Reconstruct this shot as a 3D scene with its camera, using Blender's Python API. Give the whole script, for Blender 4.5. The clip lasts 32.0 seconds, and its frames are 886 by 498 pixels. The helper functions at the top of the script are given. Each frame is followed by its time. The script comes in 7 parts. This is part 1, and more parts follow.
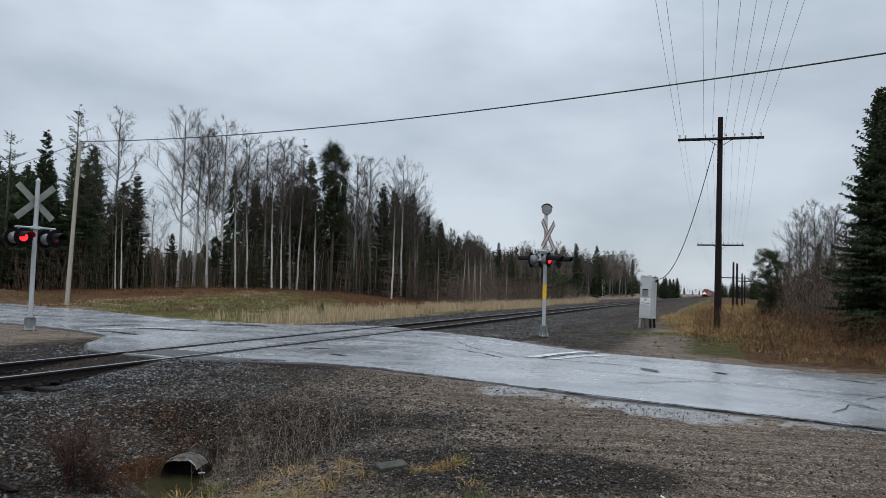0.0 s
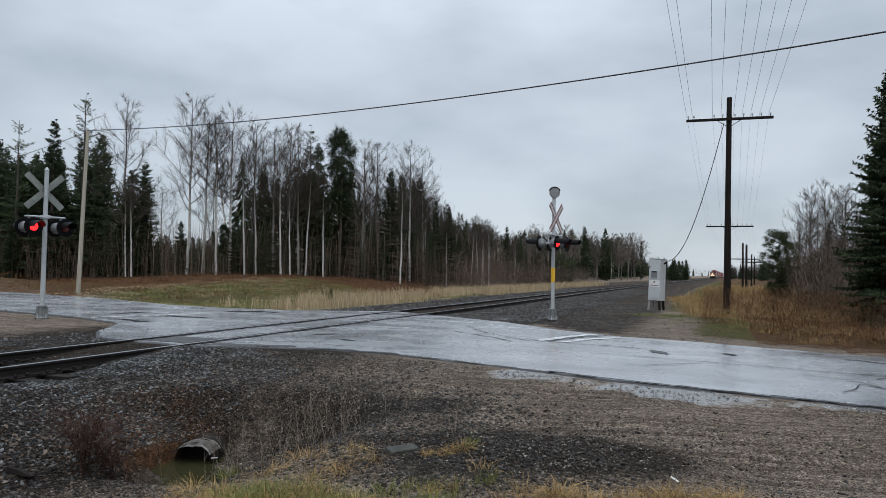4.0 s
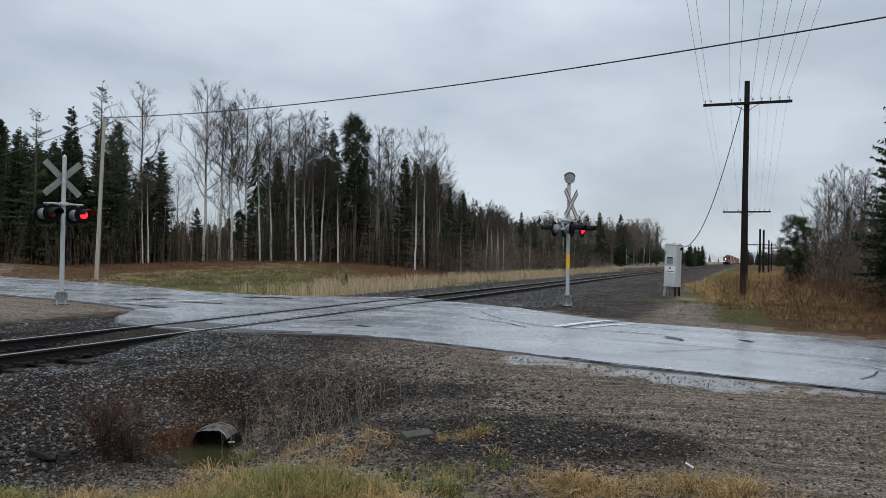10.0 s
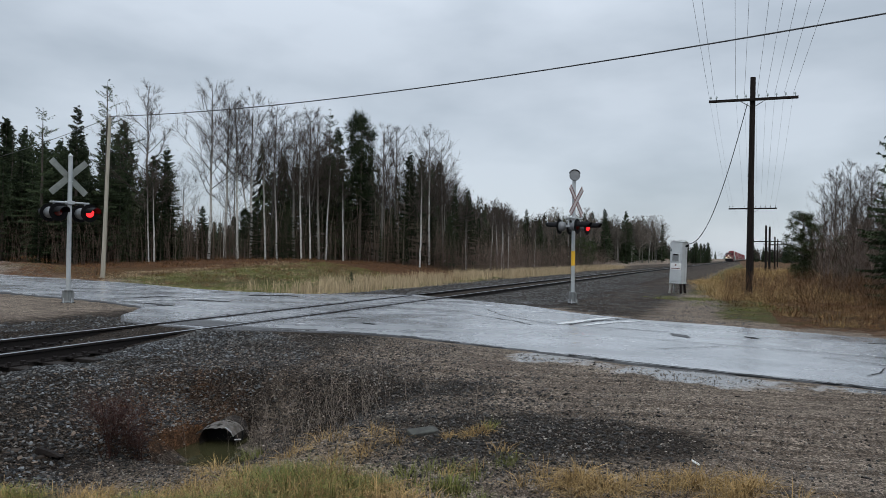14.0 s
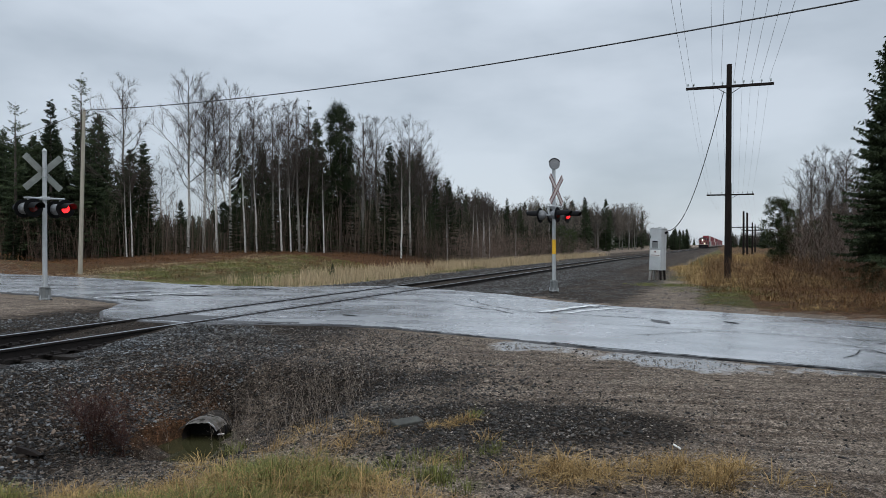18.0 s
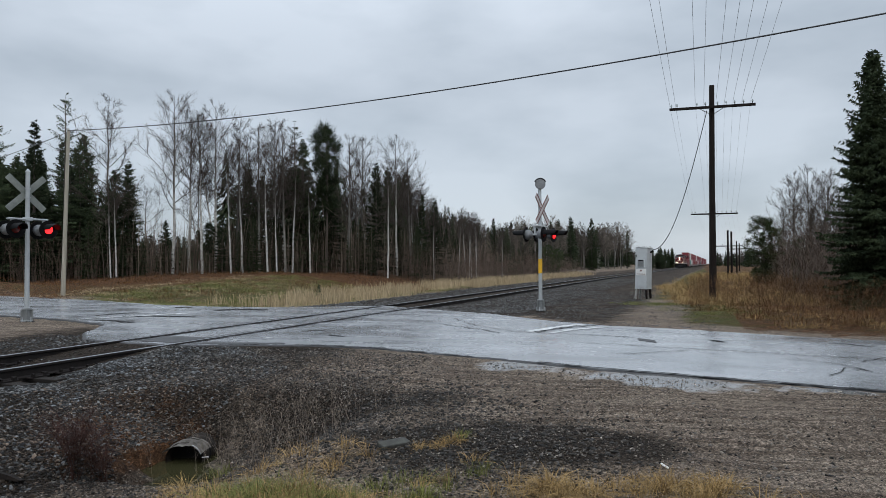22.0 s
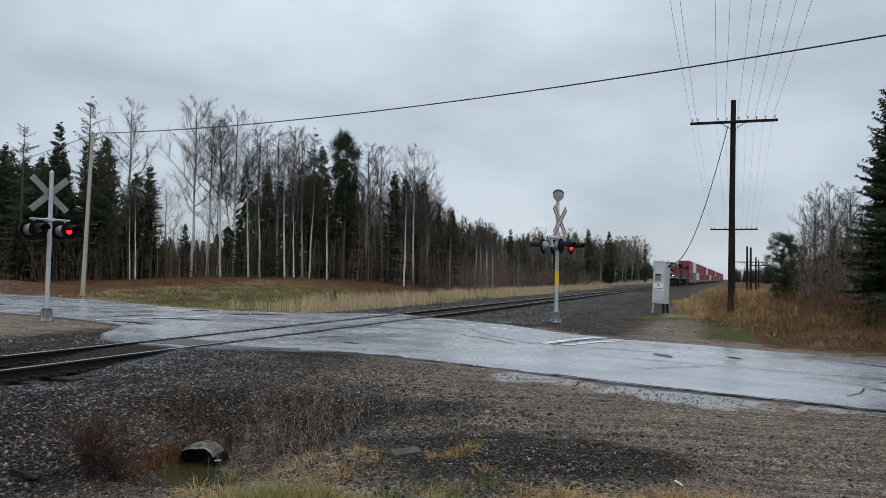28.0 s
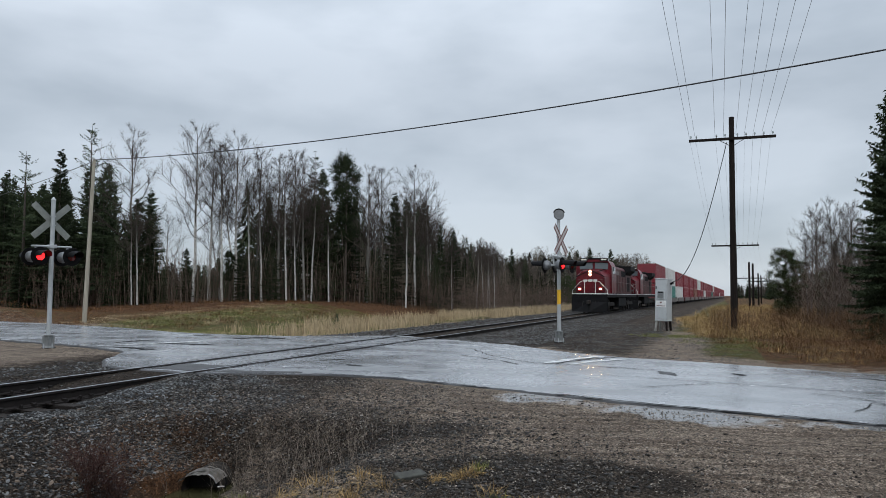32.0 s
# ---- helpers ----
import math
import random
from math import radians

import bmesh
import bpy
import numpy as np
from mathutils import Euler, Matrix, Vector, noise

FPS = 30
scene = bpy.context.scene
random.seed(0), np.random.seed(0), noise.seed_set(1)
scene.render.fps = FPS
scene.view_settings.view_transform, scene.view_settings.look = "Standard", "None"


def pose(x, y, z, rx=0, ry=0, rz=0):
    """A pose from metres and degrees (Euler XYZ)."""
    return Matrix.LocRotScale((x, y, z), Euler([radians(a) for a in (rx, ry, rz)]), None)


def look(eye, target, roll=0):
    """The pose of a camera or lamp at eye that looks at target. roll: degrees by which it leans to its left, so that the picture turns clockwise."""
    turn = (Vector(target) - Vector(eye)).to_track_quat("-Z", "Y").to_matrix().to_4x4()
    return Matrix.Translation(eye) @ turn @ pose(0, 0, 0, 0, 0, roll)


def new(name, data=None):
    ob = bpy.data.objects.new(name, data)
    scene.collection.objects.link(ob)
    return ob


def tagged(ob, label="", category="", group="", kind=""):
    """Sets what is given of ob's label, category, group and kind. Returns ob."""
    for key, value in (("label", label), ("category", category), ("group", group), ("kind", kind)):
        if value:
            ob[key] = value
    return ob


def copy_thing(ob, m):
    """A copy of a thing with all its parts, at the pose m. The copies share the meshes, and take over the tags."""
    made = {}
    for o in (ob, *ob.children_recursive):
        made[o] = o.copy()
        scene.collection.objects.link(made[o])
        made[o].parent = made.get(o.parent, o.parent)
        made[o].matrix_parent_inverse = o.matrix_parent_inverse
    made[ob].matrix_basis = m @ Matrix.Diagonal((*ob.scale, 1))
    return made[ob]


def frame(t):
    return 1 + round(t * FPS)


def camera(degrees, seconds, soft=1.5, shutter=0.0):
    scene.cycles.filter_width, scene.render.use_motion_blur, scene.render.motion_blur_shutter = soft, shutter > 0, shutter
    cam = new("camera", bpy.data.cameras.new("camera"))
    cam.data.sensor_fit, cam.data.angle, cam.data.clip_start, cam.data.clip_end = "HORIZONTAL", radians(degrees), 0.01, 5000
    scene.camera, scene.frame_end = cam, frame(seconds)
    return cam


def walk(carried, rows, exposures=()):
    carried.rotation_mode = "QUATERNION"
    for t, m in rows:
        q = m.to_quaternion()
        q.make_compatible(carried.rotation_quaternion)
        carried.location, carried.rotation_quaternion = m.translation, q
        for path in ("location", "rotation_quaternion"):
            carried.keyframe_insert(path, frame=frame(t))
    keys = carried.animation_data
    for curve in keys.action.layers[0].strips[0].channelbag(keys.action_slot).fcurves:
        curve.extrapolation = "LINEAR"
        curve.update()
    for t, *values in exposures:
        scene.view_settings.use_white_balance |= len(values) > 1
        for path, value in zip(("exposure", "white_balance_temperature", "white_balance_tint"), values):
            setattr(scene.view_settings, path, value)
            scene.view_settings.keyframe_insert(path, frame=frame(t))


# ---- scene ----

cam = camera(62.49, 32.0, soft=0.6)
EYE = (0.0, 0.0, 1.49)
walk(cam, [(t, pose(*EYE, rx, ry, rz)) for t, rx, ry, rz in (
    (0, 92.982, -1.652, 19.786), (0.5, 92.737, -1.616, 19.627), (1, 92.506, -1.422, 19.578), (1.5, 92.315, -1.186, 19.651),
    (2, 92.168, -0.952, 19.743), (2.5, 92.042, -0.808, 19.814), (3, 91.950, -0.797, 19.925), (3.5, 91.858, -0.869, 20.158),
    (5.5, 91.405, -1.424, 21.016), (6, 91.288, -1.399, 20.998), (6.5, 91.174, -1.328, 21.073), (7, 91.093, -1.180, 21.349),
    (7.5, 91.099, -1.035, 21.837), (8, 91.149, -0.870, 22.384), (8.5, 91.064, -0.775, 22.769), (9, 90.908, -0.811, 22.776),
    (9.5, 90.731, -0.909, 22.350), (10, 90.643, -0.976, 21.587), (10.5, 90.633, -1.080, 20.783), (11, 90.676, -1.072, 20.192),
    (11.5, 90.701, -1.125, 20.053), (12, 90.746, -1.227, 20.373), (12.5, 90.689, -1.286, 20.963), (13, 90.597, -1.244, 21.579),
    (13.5, 90.438, -1.114, 21.923), (14, 90.444, -0.838, 21.985), (14.5, 90.451, -0.665, 21.949), (16.5, 89.967, -0.273, 21.888),
    (17, 89.782, -0.083, 21.535), (17.5, 89.697, 0.004, 20.908), (18, 89.698, 0.062, 20.512), (18.5, 89.740, 0.013, 20.371),
    (19, 89.734, 0.000, 20.495), (19.5, 89.871, -0.012, 20.669), (20, 90.074, -0.034, 20.686), (20.5, 90.411, 0.027, 20.488),
    (21, 90.775, 0.097, 20.081), (21.5, 91.147, 0.237, 19.749), (22, 91.242, 0.272, 19.464), (22.5, 91.137, 0.129, 19.470),
    (23, 90.968, -0.128, 19.373), (23.5, 90.736, -0.360, 19.250), (24, 90.486, -0.511, 19.049), (24.5, 90.364, -0.648, 18.829),
    (25, 90.400, -0.799, 18.927), (25.5, 90.521, -0.959, 19.319), (27.5, 91.661, -1.178, 20.654), (28, 91.966, -1.073, 20.731),
    (28.5, 92.313, -0.913, 20.768), (29, 92.715, -0.618, 20.707), (29.5, 93.167, -0.347, 20.621), (30, 93.581, -0.107, 20.528),
    (30.5, 93.858, 0.003, 20.482), (31, 93.904, 0.033, 20.519), (31.5, 93.784, -0.041, 20.641), (32, 93.591, -0.190, 20.881),
)])

# ---- world and light: an even overcast sky ----
world = bpy.data.worlds.new("overcast")
scene.world = world
world.use_nodes = True
wn, wl = world.node_tree.nodes, world.node_tree.links
wn.clear()
w_out = wn.new("ShaderNodeOutputWorld")
w_bg = wn.new("ShaderNodeBackground")
w_tc = wn.new("ShaderNodeTexCoord")
w_map = wn.new("ShaderNodeMapping")
w_map.inputs["Scale"].default_value = (1.0, 1.0, 2.6)
w_noise = wn.new("ShaderNodeTexNoise")
w_noise.inputs["Scale"].default_value = 2.9
w_noise.inputs["Detail"].default_value = 5.0
w_noise.inputs["Roughness"].default_value = 0.48
w_ramp = wn.new("ShaderNodeValToRGB")
w_ramp.color_ramp.elements[0].position = 0.30
w_ramp.color_ramp.elements[0].color = (0.395, 0.452, 0.515, 1)
w_ramp.color_ramp.elements[1].position = 0.60
w_ramp.color_ramp.elements[1].color = (0.60, 0.662, 0.737, 1)
w_sep = wn.new("ShaderNodeSeparateXYZ")
w_grad = wn.new("ShaderNodeMapRange")
w_grad.interpolation_type = "SMOOTHSTEP"
w_grad.inputs["From Min"].default_value = 0.2
w_grad.inputs["From Max"].default_value = 1.0
w_grad.inputs["To Min"].default_value = 0.93
w_grad.inputs["To Max"].default_value = 3.3
w_mul = wn.new("ShaderNodeVectorMath")
w_mul.operation = "SCALE"
w_sky = wn.new("ShaderNodeTexSky")
w_sky.sky_type = "NISHITA"
w_sky.sun_disc = False
w_sky.sun_elevation, w_sky.sun_rotation = radians(48), radians(150)
w_mix = wn.new("ShaderNodeMix")
w_mix.data_type = "RGBA"
w_mix.inputs[0].default_value = 0.015
wl.new(w_tc.outputs["Generated"], w_map.inputs["Vector"])
wl.new(w_map.outputs["Vector"], w_noise.inputs["Vector"])
wl.new(w_noise.outputs["Fac"], w_ramp.inputs["Fac"])
wl.new(w_tc.outputs["Generated"], w_sep.inputs["Vector"])
wl.new(w_sep.outputs["Z"], w_grad.inputs["Value"])
wl.new(w_ramp.outputs["Color"], w_mul.inputs[0])
wl.new(w_grad.outputs["Result"], w_mul.inputs["Scale"])
wl.new(w_mul.outputs["Vector"], w_mix.inputs[6])
wl.new(w_sky.outputs["Color"], w_mix.inputs[7])
wl.new(w_mix.outputs[2], w_bg.inputs["Color"])
w_bg.inputs["Strength"].default_value = 1.0
wl.new(w_bg.outputs["Background"], w_out.inputs["Surface"])
sun_data = bpy.data.lights.new("sun", "SUN")
sun_data.energy, sun_data.angle, sun_data.color = 0.9, radians(35), (1.0, 0.97, 0.93)
sun = new("sun", sun_data)
sun.matrix_world = look((20, -35, 45), (0, 0, 0))

# ---- materials ----
def mat(name, color, rough=0.6, metal=0.0, vary=0.25, scale=3.0, bump=0.0, bump_scale=20.0, color2=None, spec=0.5,
        island=False, random_tint=0.0, skew=1.0, detail=6.0, coat=0.0, rough2=None, stretch=(1, 1, 1)):
    m = bpy.data.materials.new(name)
    m.use_nodes = True
    nt = m.node_tree
    b = nt.nodes["Principled BSDF"]
    b.inputs["Metallic"].default_value = metal
    b.inputs["Roughness"].default_value = rough
    b.inputs["Specular IOR Level"].default_value = spec
    b.inputs["Coat Weight"].default_value = coat
    b.inputs["Coat Roughness"].default_value = 0.08
    tc = nt.nodes.new("ShaderNodeTexCoord")
    mp = nt.nodes.new("ShaderNodeMapping")
    mp.inputs["Scale"].default_value = stretch
    nt.links.new(tc.outputs["Object"], mp.inputs["Vector"])
    c2 = color2 or tuple(c * (1 - vary * 1.6) for c in color)
    n1 = nt.nodes.new("ShaderNodeTexNoise")
    n1.inputs["Scale"].default_value, n1.inputs["Detail"].default_value = scale, detail
    n1.inputs["Roughness"].default_value = 0.65
    nt.links.new(mp.outputs["Vector"], n1.inputs["Vector"])
    ramp = nt.nodes.new("ShaderNodeValToRGB")
    ramp.color_ramp.elements[0].position, ramp.color_ramp.elements[1].position = 0.32, 0.68
    ramp.color_ramp.elements[0].color, ramp.color_ramp.elements[1].color = (*c2, 1), (*color, 1)
    nt.links.new(n1.outputs["Fac"], ramp.inputs["Fac"])
    col = ramp.outputs["Color"]
    if island or random_tint:
        if island:
            src = nt.nodes.new("ShaderNodeNewGeometry").outputs["Random Per Island"]
        else:
            src = nt.nodes.new("ShaderNodeObjectInfo").outputs["Random"]
        mr = nt.nodes.new("ShaderNodeMapRange")
        k = random_tint or 0.4
        mr.inputs["To Min"].default_value, mr.inputs["To Max"].default_value = 1 - k, 1 + k * skew
        if skew != 1.0:
            src = math_node(nt, "POWER", src, 1.0 + skew)
        nt.links.new(src, mr.inputs["Value"])
        sc = nt.nodes.new("ShaderNodeVectorMath")
        sc.operation = "SCALE"
        nt.links.new(col, sc.inputs[0])
        nt.links.new(mr.outputs["Result"], sc.inputs["Scale"])
        col = sc.outputs["Vector"]
    nt.links.new(col, b.inputs["Base Color"])
    if rough2 is not None:
        rr = nt.nodes.new("ShaderNodeMapRange")
        rr.inputs["From Min"].default_value, rr.inputs["From Max"].default_value = 0.35, 0.65
        rr.inputs["To Min"].default_value, rr.inputs["To Max"].default_value = rough2, rough
        nt.links.new(n1.outputs["Fac"], rr.inputs["Value"])
        nt.links.new(rr.outputs["Result"], b.inputs["Roughness"])
    if bump:
        n2 = nt.nodes.new("ShaderNodeTexNoise")
        n2.inputs["Scale"].default_value, n2.inputs["Detail"].default_value = bump_scale, 5.0
        nt.links.new(mp.outputs["Vector"], n2.inputs["Vector"])
        bp = nt.nodes.new("ShaderNodeBump")
        bp.inputs["Strength"].default_value, bp.inputs["Distance"].default_value = bump, 0.02
        nt.links.new(n2.outputs["Fac"], bp.inputs["Height"])
        nt.links.new(bp.outputs["Normal"], b.inputs["Normal"])
    return m


def darker_aloft(m, z0, z1, color):
    """Bark that turns from pale to dark twig brown up the stem, raggedly."""
    nt = m.node_tree
    b = nt.nodes["Principled BSDF"]
    src = b.inputs["Base Color"].links[0].from_socket
    vec = nt.nodes.new("ShaderNodeTexCoord").outputs["Object"]
    sp = nt.nodes.new("ShaderNodeSeparateXYZ")
    nt.links.new(vec, sp.inputs["Vector"])
    h = math_node(nt, "MULTIPLY_ADD", noise_node(nt, vec, 1.3, 4), 3.0, sp.outputs["Z"])
    nt.links.new(mix_node(nt, range_node(nt, h, z0 + 1.5, z1 + 1.5, 0.0, 1.0), src, color), b.inputs["Base Color"])


def glow(name, color, strength):
    m = bpy.data.materials.new(name)
    m.use_nodes = True
    b = m.node_tree.nodes["Principled BSDF"]
    b.inputs["Base Color"].default_value = (*color, 1)
    b.inputs["Emission Color"].default_value = (*color, 1)
    b.inputs["Emission Strength"].default_value = strength
    return m


def noise_node(nt, vec, scale, detail=6.0, rough=0.65):
    n = nt.nodes.new("ShaderNodeTexNoise")
    n.inputs["Scale"].default_value, n.inputs["Detail"].default_value, n.inputs["Roughness"].default_value = scale, detail, rough
    nt.links.new(vec, n.inputs["Vector"])
    return n.outputs["Fac"]


def ramp_node(nt, fac, c0, c1, p0=0.35, p1=0.65):
    r = nt.nodes.new("ShaderNodeValToRGB")
    r.color_ramp.elements[0].position, r.color_ramp.elements[1].position = p0, p1
    r.color_ramp.elements[0].color, r.color_ramp.elements[1].color = (*c0, 1), (*c1, 1)
    nt.links.new(fac, r.inputs["Fac"])
    return r.outputs["Color"]


def range_node(nt, fac, a0, a1, b0, b1):
    r = nt.nodes.new("ShaderNodeMapRange")
    for nm, v in (("From Min", a0), ("From Max", a1), ("To Min", b0), ("To Max", b1)):
        r.inputs[nm].default_value = v
    nt.links.new(fac, r.inputs["Value"])
    return r.outputs["Result"]


def mix_node(nt, fac, ca, cb, mode="MIX"):
    x = nt.nodes.new("ShaderNodeMix")
    x.data_type, x.blend_type = "RGBA", mode
    if isinstance(fac, float):
        x.inputs[0].default_value = fac
    else:
        nt.links.new(fac, x.inputs[0])
    for i, c in ((6, ca), (7, cb)):
        if isinstance(c, tuple):
            x.inputs[i].default_value = (*c, 1)
        else:
            nt.links.new(c, x.inputs[i])
    return x.outputs[2]


def math_node(nt, op, p, q, r=None):
    x = nt.nodes.new("ShaderNodeMath")
    x.operation = op
    for i, c in enumerate((p, q, r)):
        if c is None:
            continue
        if isinstance(c, (int, float)):
            x.inputs[i].default_value = c
        else:
            nt.links.new(c, x.inputs[i])
    return x.outputs[0]


def ground_mat():
    """Bare wet dirt, crushed dark gravel with shade coloured into its gaps, turf and leaf litter, blended by the
    sheet's own cover.
    """
    m = bpy.data.materials.new("ground_soil")
    m.use_nodes = True
    nt = m.node_tree
    b = nt.nodes["Principled BSDF"]
    vec = nt.nodes.new("ShaderNodeTexCoord").outputs["Object"]
    mp = nt.nodes.new("ShaderNodeMapping")
    mp.inputs["Rotation"].default_value = (0, 0, radians(15))
    mp.inputs["Scale"].default_value = (0.28, 5.2, 1)
    nt.links.new(vec, mp.inputs["Vector"])
    broad, grain, fine = noise_node(nt, vec, 0.8, 7), noise_node(nt, vec, 14, 8, 0.75), noise_node(nt, vec, 70, 4, 0.8)
    ruts = noise_node(nt, mp.outputs["Vector"], 1.6, 5)
    base = ramp_node(nt, broad, (0.145, 0.114, 0.090), (0.252, 0.205, 0.163), 0.28, 0.70)
    base = mix_node(nt, range_node(nt, ruts, 0.47, 0.57, 0.0, 0.75), base, (0.098, 0.074, 0.056))
    base = mix_node(nt, range_node(nt, grain, 0.52, 0.68, 0.0, 0.42), base, (0.060, 0.048, 0.040))
    base = mix_node(nt, range_node(nt, fine, 0.58, 0.66, 0.0, 0.85), base, (0.22, 0.19, 0.16))
    # gravel runs to near-black: shade between the stones, put into the colour
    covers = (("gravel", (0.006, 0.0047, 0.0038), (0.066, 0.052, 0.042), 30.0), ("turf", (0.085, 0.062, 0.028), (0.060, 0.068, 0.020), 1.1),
              ("litter", (0.038, 0.022, 0.013), (0.125, 0.058, 0.026), 7.0))
    for attr, ca, cb, sc in covers:
        at = nt.nodes.new("ShaderNodeAttribute")
        at.attribute_name = attr
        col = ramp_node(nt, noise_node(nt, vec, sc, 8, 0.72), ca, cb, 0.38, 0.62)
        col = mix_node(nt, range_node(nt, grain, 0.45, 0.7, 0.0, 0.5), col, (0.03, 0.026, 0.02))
        # ragged border: cover and noise together, with a soft threshold
        edge_f = math_node(nt, "MULTIPLY_ADD", noise_node(nt, vec, 2.2, 7), 0.9, at.outputs["Fac"])
        base = mix_node(nt, range_node(nt, edge_f, 0.78, 1.12, 0.0, 1.0), base, col)
    # loose grit: every little stone its own tone, at two sizes
    tones = []
    for sc, lo, hi in ((34.0, 0.66, 1.50), (85.0, 0.45, 1.75)):
        vo = nt.nodes.new("ShaderNodeTexVoronoi")
        vo.inputs["Scale"].default_value = sc
        nt.links.new(vec, vo.inputs["Vector"])
        sp = nt.nodes.new("ShaderNodeSeparateColor")
        nt.links.new(vo.outputs["Color"], sp.inputs["Color"])
        sq = math_node(nt, "POWER", sp.outputs["Red"], 1.6)
        tones.append(range_node(nt, sq, 0.0, 1.0, lo, hi))
        grit = vo.outputs["Distance"]
    sc_n = nt.nodes.new("ShaderNodeVectorMath")
    sc_n.operation = "SCALE"
    nt.links.new(base, sc_n.inputs[0])
    nt.links.new(math_node(nt, "MULTIPLY", tones[0], tones[1]), sc_n.inputs["Scale"])
    base = sc_n.outputs["Vector"]
    wet = nt.nodes.new("ShaderNodeAttribute")
    wet.attribute_name = "wet"
    wet_f = range_node(nt, math_node(nt, "MULTIPLY_ADD", noise_node(nt, vec, 3.6, 8, 0.75), 1.3, wet.outputs["Fac"]), 1.12, 1.36, 0.0, 1.0)
    base = mix_node(nt, wet_f, base, (0.12, 0.115, 0.11))
    nt.links.new(base, b.inputs["Base Color"])
    rough = range_node(nt, broad, 0.35, 0.65, 0.75, 0.95)
    nt.links.new(math_node(nt, "MULTIPLY_ADD", wet_f, -0.62, rough), b.inputs["Roughness"])
    nt.links.new(math_node(nt, "MULTIPLY_ADD", wet_f, 0.95, 0.04), b.inputs["Specular IOR Level"])
    hgt = math_node(nt, "ADD", math_node(nt, "MULTIPLY", grain, 1.0), math_node(nt, "MULTIPLY", fine, 0.35))
    hgt = math_node(nt, "ADD", hgt, math_node(nt, "MULTIPLY", ruts, 1.3))
    bp = nt.nodes.new("ShaderNodeBump")
    bp.inputs["Distance"].default_value = 0.09
    nt.links.new(math_node(nt, "MULTIPLY_ADD", wet_f, -0.85, 0.9), bp.inputs["Strength"])
    nt.links.new(hgt, bp.inputs["Height"])
    nt.links.new(bp.outputs["Normal"], b.inputs["Normal"])
    return m


def road_mat():
    """Old asphalt under a film of rain: light worn lanes, darker patches, pools that mirror the sky."""
    m = bpy.data.materials.new("wet_asphalt")
    m.use_nodes = True
    nt = m.node_tree
    b = nt.nodes["Principled BSDF"]
    vec = nt.nodes.new("ShaderNodeTexCoord").outputs["Object"]
    mp = nt.nodes.new("ShaderNodeMapping")
    mp.inputs["Rotation"].default_value = (0, 0, radians(17))
    mp.inputs["Scale"].default_value = (0.20, 0.85, 1)
    nt.links.new(vec, mp.inputs["Vector"])
    lanes, blot, grit = noise_node(nt, mp.outputs["Vector"], 1.0, 6, 0.6), noise_node(nt, vec, 0.55, 8, 0.7), noise_node(nt, vec, 45, 5, 0.8)
    col = ramp_node(nt, lanes, (0.165, 0.170, 0.179), (0.262, 0.269, 0.281), 0.36, 0.62)
    col = mix_node(nt, range_node(nt, blot, 0.45, 0.60, 0.0, 0.5), col, (0.13, 0.134, 0.140))
    col = mix_node(nt, range_node(nt, grit, 0.55, 0.75, 0.0, 0.5), col, (0.20, 0.20, 0.20))
    nt.links.new(col, b.inputs["Base Color"])
    pool = math_node(nt, "MULTIPLY_ADD", lanes, 0.6, math_node(nt, "MULTIPLY", blot, 0.4))
    nt.links.new(range_node(nt, pool, 0.42, 0.58, 0.32, 0.15), b.inputs["Roughness"])
    b.inputs["Specular IOR Level"].default_value = 1.0
    bp = nt.nodes.new("ShaderNodeBump")
    bp.inputs["Strength"].default_value, bp.inputs["Distance"].default_value = 0.12, 0.01
    nt.links.new(math_node(nt, "MULTIPLY_ADD", blot, 2.0, grit), bp.inputs["Height"])
    nt.links.new(bp.outputs["Normal"], b.inputs["Normal"])
    return m


M_GROUND = ground_mat()
M_ROAD = road_mat()
# tar, and the flat black for painted shade on road edge and in culvert
M_TAR_SHADE = mat("tar_and_painted_shade", (0.010, 0.010, 0.011), 0.8, bump=0.2, spec=0.12)
M_OLDASPHALT = mat("old_dark_asphalt", (0.060, 0.060, 0.063), 0.7, scale=2.5, color2=(0.030, 0.030, 0.031), bump=0.3, bump_scale=40, spec=0.3)
M_PAINT = mat("road_paint", (0.62, 0.63, 0.63), 0.4, scale=5, color2=(0.25, 0.26, 0.27), bump=0.1, rough2=0.2)
M_WATER = mat("puddle_water", (0.032, 0.030, 0.014), 0.05, vary=0.1, bump=0.03, bump_scale=6, spec=0.45)
M_STONE = mat("ballast_stone", (0.078, 0.083, 0.088), 0.55, island=True, random_tint=0.85, skew=2.0, scale=1.2, color2=(0.036, 0.031, 0.025), spec=0.12, detail=3)
M_FARSTONE = mat("dull_ballast_stone", (0.085, 0.086, 0.088), 0.6, island=True, random_tint=0.7, scale=1.1, color2=(0.040, 0.036, 0.031), spec=0.12, detail=3)
M_PEBBLE = mat("dark_gravel", (0.08, 0.073, 0.066), 0.55, island=True, random_tint=0.82, skew=2.4, scale=1.2, color2=(0.032, 0.026, 0.022), spec=0.12, detail=3)
M_BROWNSTONE = mat("brown_bank_stone", (0.082, 0.062, 0.047), 0.55, island=True, random_tint=0.85, skew=2.0, scale=1.2, color2=(0.032, 0.023, 0.017), spec=0.12, detail=3)
M_CLOD = mat("wet_dark_clod", (0.030, 0.026, 0.022), 0.6, island=True, random_tint=0.7, scale=9, color2=(0.009, 0.008, 0.007), spec=0.25, bump=0.4)
